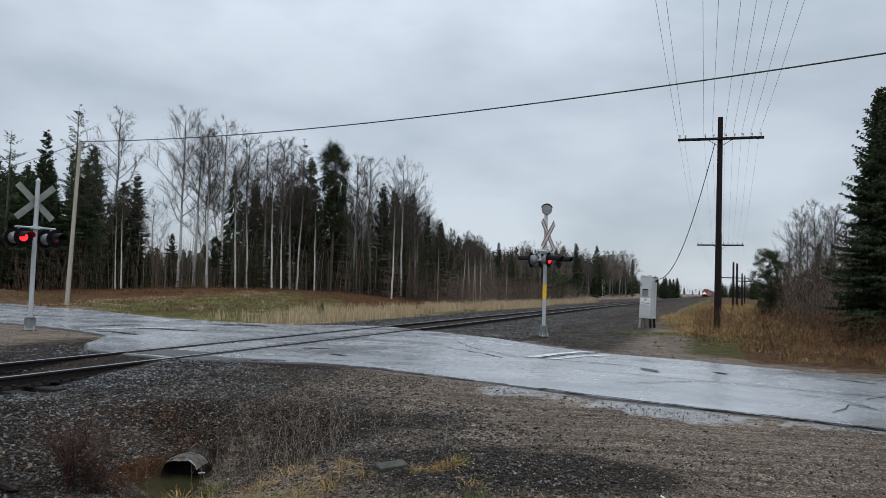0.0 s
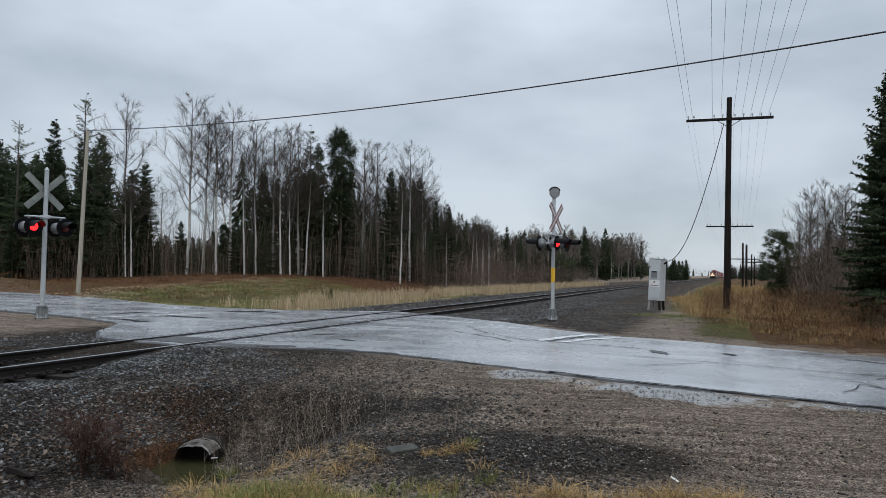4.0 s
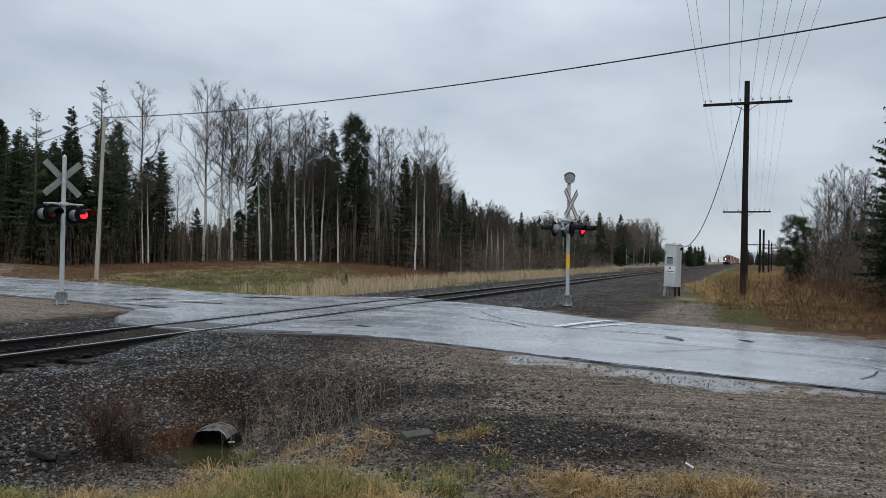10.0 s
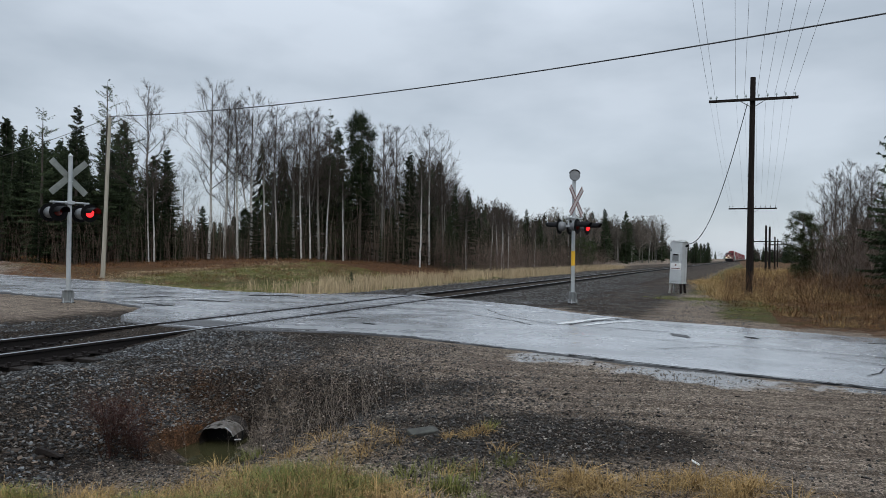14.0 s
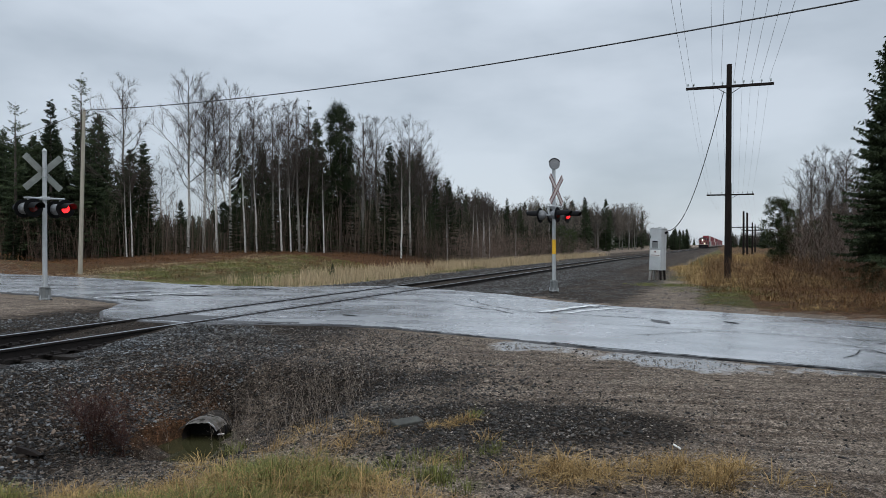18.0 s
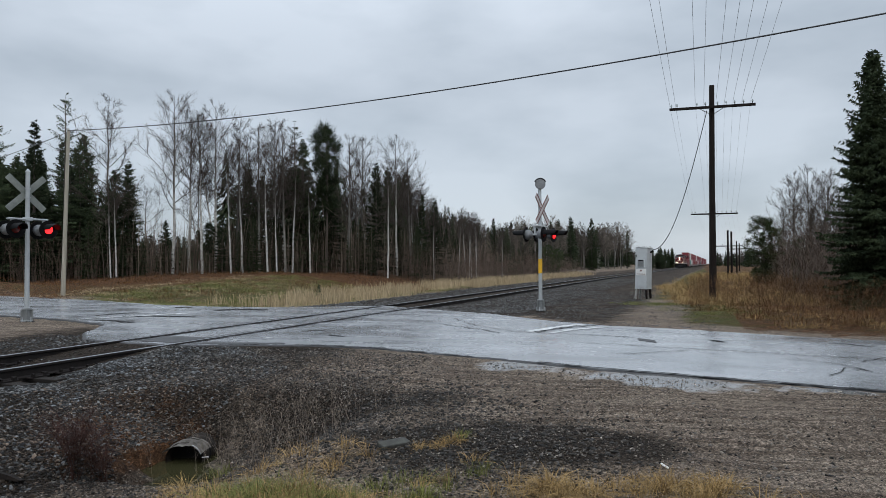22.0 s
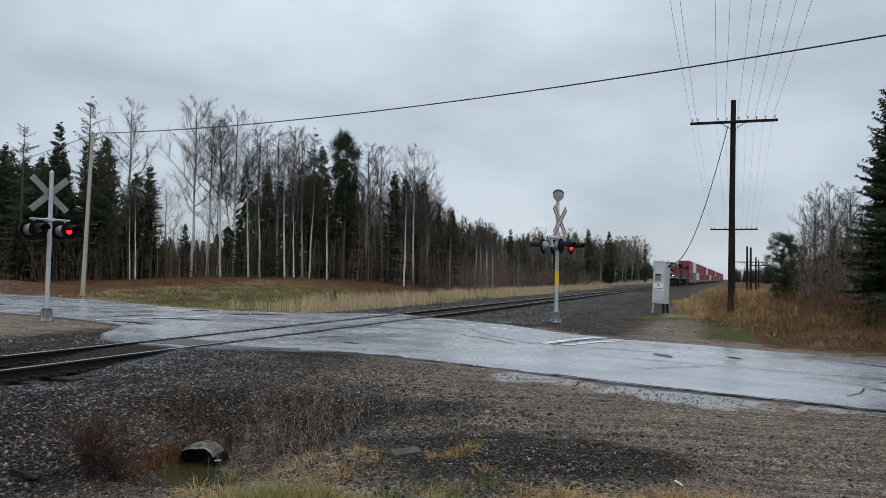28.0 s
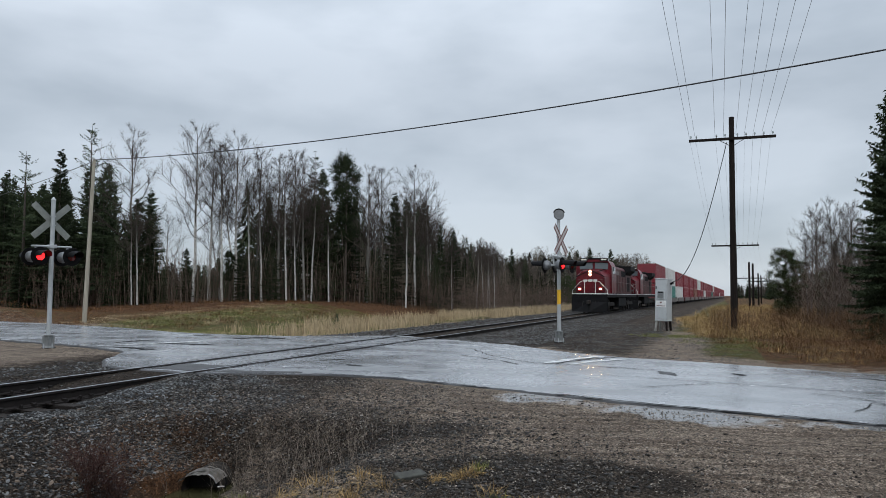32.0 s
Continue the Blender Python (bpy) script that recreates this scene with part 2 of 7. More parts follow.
M_RAIL = mat("rusty_rail_steel", (0.014, 0.011, 0.010), 0.8, scale=6, color2=(0.008, 0.0065, 0.006), bump=0.2, spec=0.2)
M_PALEPEBBLE = mat("pale_gravel", (0.20, 0.175, 0.15), 0.8, island=True, random_tint=0.7, skew=1.8, scale=9, spec=0.15)
M_RAILHEAD = mat("polished_rail_head", (0.30, 0.31, 0.33), 0.34, metal=0.9, vary=0.1, stretch=(4, 0.2, 4))
M_TIE = mat("creosoted_tie_wood", (0.024, 0.019, 0.016), 0.85, random_tint=0.4, scale=6, bump=0.5, stretch=(1, 8, 8), spec=0.2)
M_GALV = mat("galvanised_steel", (0.40, 0.42, 0.43), 0.48, metal=0.35, scale=4, vary=0.12, bump=0.05)
M_SIGNBACK = mat("bare_sign_back", (0.205, 0.22, 0.20), 0.55, metal=0.15, scale=5, vary=0.25)
M_SIGNWHITE = mat("sign_white", (0.50, 0.46, 0.45), 0.5, scale=5, vary=0.2)
M_SIGNRED = mat("sign_red_border", (0.12, 0.022, 0.022), 0.5, scale=5, vary=0.2)
M_BLACK = mat("black_enamel", (0.0035, 0.0035, 0.004), 0.6, scale=6, vary=0.2, spec=0.10)
M_HOOD = mat("grey_lamp_housing", (0.18, 0.187, 0.195), 0.5, metal=0.4, scale=6, vary=0.3)
M_LENS = mat("dark_red_lens", (0.10, 0.006, 0.005), 0.15, vary=0.1)
M_REDGLOW = glow("red_signal_glow", (1.0, 0.018, 0.022), 2.6)
M_YELLOW = mat("yellow_band", (0.75, 0.42, 0.02), 0.4, scale=6, vary=0.15)
M_CAST = mat("dull_cast_iron_grey", (0.20, 0.21, 0.21), 0.6, metal=0.2, scale=5, vary=0.2)
M_STEEL_DARK = mat("dark_stained_footing", (0.035, 0.032, 0.030), 0.8, scale=6, vary=0.3, bump=0.2, spec=0.2)
M_CONCRETE = mat("concrete_base", (0.30, 0.29, 0.27), 0.8, scale=6, bump=0.4)
M_POLE = mat("creosoted_pole_wood", (0.020, 0.015, 0.013), 0.8, scale=3, color2=(0.008, 0.0065, 0.006), bump=0.5, bump_scale=12, stretch=(6, 6, 0.4), spec=0.10)
M_PALEPOLE = mat("weathered_pale_pole_wood", (0.34, 0.31, 0.25), 0.7, scale=3, color2=(0.22, 0.20, 0.16), bump=0.4, bump_scale=10, stretch=(5, 5, 0.3))
M_GLASS = mat("insulator_glass", (0.30, 0.34, 0.34), 0.15, vary=0.05)
M_WIRE = mat("wire_dark", (0.02, 0.02, 0.022), 0.5)
M_WIREGREY = mat("wire_weathered_grey", (0.30, 0.32, 0.34), 0.5)
M_TWHITE = mat("white_rail_paint", (0.70, 0.70, 0.68), 0.45, scale=4, vary=0.12)
M_CASE = mat("grey_painted_case", (0.44, 0.46, 0.47), 0.45, scale=2.5, vary=0.12, bump=0.05)
M_BIRCH = mat("white_birch_bark", (0.64, 0.62, 0.58), 0.7, scale=3.0, color2=(0.13, 0.12, 0.11), bump=0.3, detail=8, stretch=(1, 1, 2.2), random_tint=0.2)
M_ASPEN = mat("grey_aspen_bark", (0.19, 0.18, 0.16), 0.8, scale=2.4, color2=(0.085, 0.078, 0.07), bump=0.3, random_tint=0.6)
darker_aloft(M_BIRCH, 4.5, 9.5, (0.085, 0.075, 0.066))
darker_aloft(M_ASPEN, 3.5, 8.0, (0.060, 0.052, 0.045))
M_TWIG = mat("bare_twig", (0.064, 0.052, 0.044), 0.9, scale=1.0, vary=0.2, random_tint=0.3, spec=0.12)
M_BARK = mat("conifer_bark", (0.075, 0.058, 0.047), 0.85, scale=5, bump=0.5, random_tint=0.2)
M_NEEDLE = mat("spruce_needles", (0.042, 0.054, 0.026), 0.85, scale=1.6, color2=(0.015, 0.023, 0.013), random_tint=0.45, spec=0.08)
M_PINE = mat("pine_needles", (0.056, 0.070, 0.024), 0.8, scale=1.3, color2=(0.018, 0.030, 0.013), random_tint=0.3, spec=0.2)
# lighter copy of the twig colour: distance haze painted on the far poplars
M_HAZETWIG = mat("haze_paled_twig", (0.17, 0.145, 0.12), 0.9, scale=1.0, vary=0.2, random_tint=0.3, spec=0.12)
M_BRUSH = mat("dark_brush", (0.112, 0.080, 0.062), 0.9, scale=0.8, vary=0.25, random_tint=0.35, spec=0.12)
M_DRYGRASS = mat("dry_tan_grass", (0.30, 0.20, 0.085), 0.85, island=True, random_tint=0.55, scale=0.8, color2=(0.19, 0.125, 0.055), spec=0.15)
M_REED = mat("pale_reed_grass", (0.42, 0.325, 0.20), 0.85, island=True, random_tint=0.35, scale=2, spec=0.15)
M_GREENGRASS = mat("green_grass", (0.135, 0.135, 0.036), 0.8, island=True, random_tint=0.5, scale=0.35, color2=(0.085, 0.095, 0.026), spec=0.2)
M_WEED = mat("russet_dry_weed", (0.118, 0.060, 0.025), 0.9, island=True, random_tint=0.65, scale=0.5, color2=(0.050, 0.028, 0.016), spec=0.15)
M_RUSSET = mat("russet_leaf_litter", (0.150, 0.075, 0.029), 0.9, island=True, random_tint=0.6, scale=0.8, color2=(0.062, 0.034, 0.018), spec=0.15)
M_DEADSTEM = mat("grey_dead_stem", (0.19, 0.15, 0.115), 0.8, island=True, random_tint=0.3, scale=2)
M_DARKWEED = mat("dark_red_brown_weed", (0.046, 0.021, 0.016), 0.9, island=True, random_tint=0.5, scale=2, spec=0.15)

# ---- mesh tools ----
def mesh_object(name, verts, faces, material, parent=None, smooth=False):
    me = bpy.data.meshes.new(name)
    me.from_pydata([tuple(v) for v in verts], [], [tuple(int(i) for i in f) for f in faces])
    if smooth:
        me.polygons.foreach_set("use_smooth", [True] * len(me.polygons))
    me.materials.append(material)
    ob = new(name, me)
    ob.parent = parent
    return ob


def tri_object(name, verts, tris, material, parent=None, smooth=False):
    """A mesh of many triangles from arrays."""
    verts = np.asarray(verts, dtype=np.float32).reshape(-1, 3)
    tris = np.asarray(tris, dtype=np.int32).reshape(-1, 3)
    me = bpy.data.meshes.new(name)
    me.vertices.add(len(verts))
    me.vertices.foreach_set("co", verts.ravel())
    me.loops.add(tris.size)
    me.loops.foreach_set("vertex_index", tris.ravel())
    me.polygons.add(len(tris))
    me.polygons.foreach_set("loop_start", np.arange(0, tris.size, 3, dtype=np.int32))
    if smooth:
        me.polygons.foreach_set("use_smooth", np.ones(len(tris), dtype=bool))
    me.update(calc_edges=True)
    me.materials.append(material)
    ob = new(name, me)
    ob.parent = parent
    return ob


def part(name, bm, material, parent, label=""):
    me = bpy.data.meshes.new(name)
    bm.normal_update()
    bm.to_mesh(me)
    bm.free()
    me.materials.append(material)
    ob = new(name, me)
    ob.parent = parent
    return tagged(ob, label)


def thing(name, m, label, category, group="", kind=""):
    ob = new(name)
    ob.empty_display_size = 0.2
    ob.matrix_world = m
    return tagged(ob, label, category, group, kind)


def add_box(bm, size, m=Matrix(), bevel=0.0):
    r = bmesh.ops.create_cube(bm, size=1.0, matrix=m @ Matrix.Diagonal((*size, 1)))
    if bevel:
        vs = set(r["verts"])
        es = [e for e in bm.edges if e.verts[0] in vs and e.verts[1] in vs]
        bmesh.ops.bevel(bm, geom=es, offset=bevel, segments=2, affect="EDGES", profile=0.5)
    return bm


def box(size, m=Matrix(), bevel=0.0):
    return add_box(bmesh.new(), size, m, bevel)


def add_cyl(bm, r1, r2, h, m=Matrix(), n=16, bevel=0.0):
    r = bmesh.ops.create_cone(bm, cap_ends=True, segments=n, radius1=r1, radius2=r2, depth=h, matrix=m)
    if bevel:
        vs = set(r["verts"])
        es = [e for e in bm.edges if e.verts[0] in vs and e.verts[1] in vs and any(len(f.verts) > 4 for f in e.link_faces)]
        bmesh.ops.bevel(bm, geom=es, offset=bevel, segments=2, affect="EDGES", profile=0.5)
    return bm


def cyl(r1, r2, h, m=Matrix(), n=16, bevel=0.0):
    return add_cyl(bmesh.new(), r1, r2, h, m, n, bevel)


def add_rod(bm, a, b, r, n=8, r2=None):
    a, b = Vector(a), Vector(b)
    d = b - a
    m = Matrix.Translation((a + b) / 2) @ d.to_track_quat("Z", "Y").to_matrix().to_4x4()
    return add_cyl(bm, r, r if r2 is None else r2, d.length, m, n)


def rod(a, b, r, n=8, r2=None):
    return add_rod(bmesh.new(), a, b, r, n, r2)


def extrude_profile(profile, along0, along1, axis="Y"):
    """A closed outline in the XZ plane, drawn out along Y."""
    bm = bmesh.new()
    n = len(profile)
    v0 = [bm.verts.new((x, along0, z)) for x, z in profile]
    v1 = [bm.verts.new((x, along1, z)) for x, z in profile]
    for i in range(n):
        j = (i + 1) % n
        bm.faces.new((v0[i], v0[j], v1[j], v1[i]))
    bm.faces.new(v0[::-1])
    bm.faces.new(v1)
    bmesh.ops.recalc_face_normals(bm, faces=bm.faces)
    return bm


def prisms(p0, p1, r0, r1, sides=3):
    """Many thin tapered sticks at once: arrays of ends and radii -> verts, triangles."""
    p0, p1 = np.asarray(p0, float), np.asarray(p1, float)
    n = len(p0)
    r0, r1 = np.broadcast_to(r0, n), np.broadcast_to(r1, n)
    d = p1 - p0
    d /= np.linalg.norm(d, axis=1, keepdims=True) + 1e-9
    ref = np.where(np.abs(d[:, 2:3]) > 0.9, np.array([[1.0, 0, 0]]), np.array([[0, 0, 1.0]]))
    u = np.cross(d, ref)
    u /= np.linalg.norm(u, axis=1, keepdims=True) + 1e-9
    v = np.cross(d, u)
    rings = []
    for p, r in ((p0, r0), (p1, r1)):
        for k in range(sides):
            a = 2 * math.pi * k / sides
            rings.append(p + (u * math.cos(a) + v * math.sin(a)) * np.asarray(r)[:, None])
    verts = np.stack(rings, 1).reshape(-1, 3)
    f = []
    for k in range(sides if sides > 2 else 1):
        q = (k + 1) % sides
        f += [[k, q, sides + q], [k, sides + q, sides + k]]
    tris = (np.arange(n)[:, None, None] * 2 * sides + np.array(f)[None]).reshape(-1, 3)
    return verts, tris


def merge(pieces):
    vs, ts, o = [], [], 0
    for v, t in pieces:
        vs.append(v)
        ts.append(np.asarray(t) + o)
        o += len(v)
    return np.concatenate(vs), np.concatenate(ts)


def tube_path(points, radii, sides=8):
    """One bent tapered tube through points -> verts, triangles."""
    pts = [Vector(p) for p in points]
    verts, tris = [], []
    for i, p in enumerate(pts):
        d = (pts[min(i + 1, len(pts) - 1)] - pts[max(i - 1, 0)]).normalized()
        ref = Vector((1, 0, 0)) if abs(d.z) > 0.9 else Vector((0, 0, 1))
        u = d.cross(ref).normalized()
        v = d.cross(u)
        for k in range(sides):
            a = 2 * math.pi * k / sides
            verts.append(tuple(p + (u * math.cos(a) + v * math.sin(a)) * radii[i]))
    for i in range(len(pts) - 1):
        for k in range(sides):
            q = (k + 1) % sides
            a, b, c, d2 = i * sides + k, i * sides + q, (i + 1) * sides + q, (i + 1) * sides + k
            tris += [[a, b, c], [a, c, d2]]
    return np.array(verts), np.array(tris)


def smooth01(x):
    x = np.clip(x, 0, 1)
    return x * x * (3 - 2 * x)

# ---- plan ----
TRACK_X = -10.35          # centre line of the single track
GAUGE = 1.505             # rail centre to rail centre


def track_shift(y):
    """The line bears gently right beyond the crossing."""
    y = np.asarray(y, float)
    return np.where(y < 60, 0.0, np.where(y < 130, 0.019 / 140 * (y - 60) ** 2, 0.019 * (y - 95)))


NEAR_EDGE = ((-130, 46.5), (-45, 23.6), (-22, 17.35), (-17.6, 16.3), (-15.4, 15.45), (-14.6, 14.9), (-13.5, 13.2), (-12.2, 11.9), (-9.7, 11.5), (-8.3, 12.0), (-6.9, 12.3),
             (-5.6, 12.2), (-4.3, 11.8), (-3.2, 11.45), (-2.2, 11.05), (-1.3, 10.7), (1.4, 10.1), (80, -15.1))
FAR_EDGE = ((-130, 54.2), (-36.8, 29.0), (-25.75, 25.9), (-20.5, 23.6), (-17.4, 23.0), (-15, 23.1), (-12.4, 24.4), (-11.1, 25.0), (-8.3, 23.2),
            (-6, 21.8), (-3.8, 19.6), (-2.2, 18.4), (-0.2, 17.8), (3.1, 16.4), (80, -8.2))


def edge(line, x):
    return np.interp(x, [p[0] for p in line], [p[1] for p in line])


ROAD_Z = -0.03


def ground_height(x, y):
    x, y = np.asarray(x, float), np.asarray(y, float)
    ne, fe = edge(NEAR_EDGE, x), edge(FAR_EDGE, x)
    tx = np.abs(x - TRACK_X - track_shift(y))
    bed = -0.205 - np.maximum(0, tx - 1.9) * 0.40 - 0.05 * (tx < 1.2)
    # near side: bare lot that falls away from the road, with a ditch along the track
    dn = ne - y
    lot = -0.046 - 0.344 * smooth01(dn / 6.0)
    lot = np.where(x < -12.5, -0.09 - 0.3 * smooth01((-x - 21) / 10), lot)
    ditch = np.clip(1 - np.maximum(0, np.abs(x + 6.35) - 0.45) / np.where(x > -6.35, 2.7, 1.35), 0, 1)
    ditch = ditch * smooth01((9.15 - y) / 1.05)
    lot = lot - ((0.72 - 0.24 * smooth01((6.95 - y) / 0.7)) * smooth01(ditch)) * (x > -12)
    lot = lot - 0.13 * np.exp(-((x + 6.15) / 0.65) ** 2 - ((y - 7.35) / 0.5) ** 2)
    near = np.maximum(lot, np.where(x > -12.5, bed, -9))
    near = np.where((tx < 4) & (x < TRACK_X), np.maximum(lot, np.minimum(bed, -0.2)), near)
    near = np.where((np.abs(x + 6.42) < 0.33) & (y > 7.3) & (y < 8.5), np.minimum(near, -1.24), near)      # open ground before the pipe
    # far side: field that climbs to the woods, and the right-of-way
    df = y - fe
    l = np.clip((TRACK_X + track_shift(y) - 3.5 - x), 0, None)
    field = -0.10 - 0.28 * smooth01(df / 3) * smooth01(l / 3) + 0.85 * smooth01((df - 2) / 22) * smooth01((l - 5) / 16)
    field = field + 0.42 * smooth01(df / 5) * smooth01((-23 - x) / 7)
    verge = -0.10 - 0.06 * smooth01(df / 3)
    far = np.where(x < TRACK_X + track_shift(y), np.maximum(field, np.minimum(bed, -0.3)), np.maximum(verge, bed))
    # low brown berms beside the line
    berm = 0.35 * np.exp(-((x + 16.2) / 0.9) ** 2) * np.clip(np.sin(y * 0.9) * 0.5 + 0.5, 0, 1) * ((y > 36) & (y < 62))
    far = far + berm + 1.0 * np.exp(-((x + 43) / 4.5) ** 2 - ((y - 33.6) / 1.7) ** 2) * smooth01(df / 1.5)
    road = -0.060
    a, b = smooth01(dn / 0.25 + 0.5), smooth01(df / 0.25 + 0.5)
    h = road + (near - road) * a
    return h + (far - h) * b


def axis(lo, dense0, dense1, hi, step):
    mid = np.arange(dense0, dense1 + step / 2, step)
    out_hi, out_lo, g = [], [], step
    while (out_hi[-1] if out_hi else dense1) < hi:
        g *= 1.13
        out_hi.append((out_hi[-1] if out_hi else dense1) + g)
    g = step
    while (out_lo[-1] if out_lo else dense0) > lo:
        g *= 1.13
        out_lo.append((out_lo[-1] if out_lo else dense0) - g)
    return np.array(out_lo[::-1] + list(mid) + out_hi)


gx, gy = axis(-3500, -13.5, 6, 3500, 0.12), axis(-3500, 3.0, 14.5, 3500, 0.12)
X, Y = np.meshgrid(gx, gy)
Z = ground_height(X, Y)
near_eye = smooth01((45 - np.hypot(X, Y)) / 30)
rel = np.array([noise.noise((a * 0.9, b * 0.9, 0)) * 0.065 + noise.noise((a * 3.1, b * 3.1, 5)) * 0.022 + noise.noise((a * 8, b * 8, 9)) * 0.012
                if k > 0 else 0.0 for a, b, k in zip(X.ravel(), Y.ravel(), near_eye.ravel())]).reshape(X.shape)
on_road = (Y > edge(NEAR_EDGE, X) - 0.3) & (Y < edge(FAR_EDGE, X) + 0.3)
Z = Z + rel * near_eye * np.where(on_road, 0.0, 1.0)


def ground_top(x, y):
    """The sheet's own height, with its small relief."""
    x, y = np.asarray(x, float), np.asarray(y, float)
    i, j = np.clip(np.searchsorted(gx, x) - 1, 0, len(gx) - 2), np.clip(np.searchsorted(gy, y) - 1, 0, len(gy) - 2)
    u, w = (x - gx[i]) / (gx[i + 1] - gx[i]), (y - gy[j]) / (gy[j + 1] - gy[j])
    return (Z[j, i] * (1 - u) + Z[j, i + 1] * u) * (1 - w) + (Z[j + 1, i] * (1 - u) + Z[j + 1, i + 1] * u) * w


ny, nx = X.shape
idx = np.arange(nx * ny).reshape(ny, nx)
a, b, c, d = idx[:-1, :-1].ravel(), idx[:-1, 1:].ravel(), idx[1:, 1:].ravel(), idx[1:, :-1].ravel()
ground = tri_object("ground", np.stack([X, Y, Z], -1), np.concatenate([np.stack([a, b, c], 1), np.stack([a, c, d], 1)]), M_GROUND, smooth=True)
tagged(ground, "wet brown dirt and gravel ground with turf and leaf litter", "ground", kind="structure")
# what covers the soil
ne, fe = edge(NEAR_EDGE, X), edge(FAR_EDGE, X)
tx = np.abs(X - TRACK_X - track_shift(Y))
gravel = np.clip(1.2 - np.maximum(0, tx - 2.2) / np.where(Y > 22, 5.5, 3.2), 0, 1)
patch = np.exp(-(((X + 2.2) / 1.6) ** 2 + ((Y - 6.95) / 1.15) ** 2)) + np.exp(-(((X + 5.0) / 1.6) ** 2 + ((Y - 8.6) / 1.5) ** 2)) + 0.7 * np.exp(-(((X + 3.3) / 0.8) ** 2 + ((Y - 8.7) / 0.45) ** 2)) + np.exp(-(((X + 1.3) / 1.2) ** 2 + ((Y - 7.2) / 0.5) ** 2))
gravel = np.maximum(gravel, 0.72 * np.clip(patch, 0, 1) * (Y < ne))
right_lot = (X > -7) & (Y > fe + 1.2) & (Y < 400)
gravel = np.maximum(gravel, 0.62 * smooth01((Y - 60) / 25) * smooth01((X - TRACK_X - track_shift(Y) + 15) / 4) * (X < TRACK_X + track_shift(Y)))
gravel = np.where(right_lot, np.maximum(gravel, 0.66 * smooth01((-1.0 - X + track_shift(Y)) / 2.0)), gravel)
turf = np.where((Y > fe) & (X < TRACK_X + track_shift(Y) - 3), smooth01((Y - fe - 1.0) / 3) * smooth01((TRACK_X + track_shift(Y) - 4 - X) / 3) * smooth01((95 - Y) / 30), 0.0)
turf = np.where((Y > fe) & (X > TRACK_X + 6), np.maximum(smooth01((Y - 33) / 4), smooth01((X + 1.5) / 2) * smooth01((Y - fe - 2.5) / 1.5)) * smooth01((X - track_shift(Y) + 3.0) / 1.5), turf)
turf = np.where(Y < 4.6 - 0.2 * (X + 4), np.maximum(turf, 0.8 * smooth01((4.6 - 0.2 * (X + 4) - Y) / 1.2)), turf)
litter = np.where((Y > fe) & (X < -17), 0.75 * smooth01((Y - 36 - 0.2 * (X + 45)) / 8) * (0.35 + 0.65 * smooth01((85 - Y) / 30)) + 0.6 * smooth01((-27 - X) / 6), 0.0)
litter = np.where((Y > fe + 2) & (X > 1), 0.6, litter)
litter = np.where(Y < ne, 0.72 * np.exp(-((X + 7.1) / 1.1) ** 2 - ((Y - 7.6) / 1.6) ** 2), litter)
wet = sum(np.exp(-(((X - cx) * 0.96 - (Y - cy) * 0.28) / rx) ** 2 - (((X - cx) * 0.28 + (Y - cy) * 0.96) / ry) ** 2)
          for cx, cy, rx, ry in ((-2.70, 10.92, 0.66, 0.60), (-0.55, 10.15, 1.5, 0.62), (1.6, 9.85, 0.5, 0.2)))
for nm, val in (("wet", np.clip(wet, 0, 1)), ("gravel", gravel), ("turf", turf), ("litter", np.clip(litter, 0, 1))):
    at = ground.data.attributes.new(nm, "FLOAT", "POINT")
    at.data.foreach_set("value", val.ravel().astype(np.float32))

# ---- road: one asphalt slab with rough edges ----
xs = np.concatenate([np.arange(-130, -45, 2.0), np.arange(-45, -24, 0.5), np.arange(-24, 8, 0.1), np.arange(8, 81, 1.5)])
cols = 16
top, rows_v = [], []
for i, x in enumerate(xs):
    wob = 0.10 * noise.noise((x * 1.7, 0, 3)) + 0.05 * noise.noise((x * 6.1, 0, 7))
    wob2 = 0.10 * noise.noise((x * 1.7, 9, 3)) + 0.05 * noise.noise((x * 6.1, 9, 7))
    y0, y1 = float(edge(NEAR_EDGE, x)) + wob, float(edge(FAR_EDGE, x)) + wob2
    for k in range(cols + 1):
        u = 0.0 if k == 0 else 1.0 if k == cols else min(max((k - 1) / (cols - 2), 0.008), 0.992)
        e = min(u, 1 - u)
        z = ROAD_Z - (0.025 if k in (0, cols) else 0.0) + 0.012 * noise.noise((x * 0.35, (y0 + (y1 - y0) * u) * 0.35, 1)) + 0.05 * smooth01(e * 3) * smooth01((x + 7) / 5)
        rows_v.append((x, y0 + (y1 - y0) * u, float(z)))
n = cols + 1
base = len(rows_v)
rows_v += [(x, y, -0.22) for x, y, z in rows_v]
tr, er = [], []
for i in range(len(xs) - 1):
    for k in range(1, cols - 1):
        p, q, r, s = i * n + k, (i + 1) * n + k, (i + 1) * n + k + 1, i * n + k + 1
        tr += [(p, q, r), (p, r, s)]
    for k, fl in ((0, 1), (cols, 0)):
        p, q = i * n + k, (i + 1) * n + k
        pb, qb = p + base, q + base
        er += [(p, pb, qb), (p, qb, q)] if fl else [(p, q, qb), (p, qb, pb)]
    for k in (0, cols - 1):
        p, q, r, s = i * n + k, (i + 1) * n + k, (i + 1) * n + k + 1, i * n + k + 1
        er += [(p, q, r), (p, r, s)]
road = tri_object("road", rows_v, tr, M_ROAD, smooth=False)
tagged(road, "wet patched grey asphalt road over the crossing", "road", kind="structure")
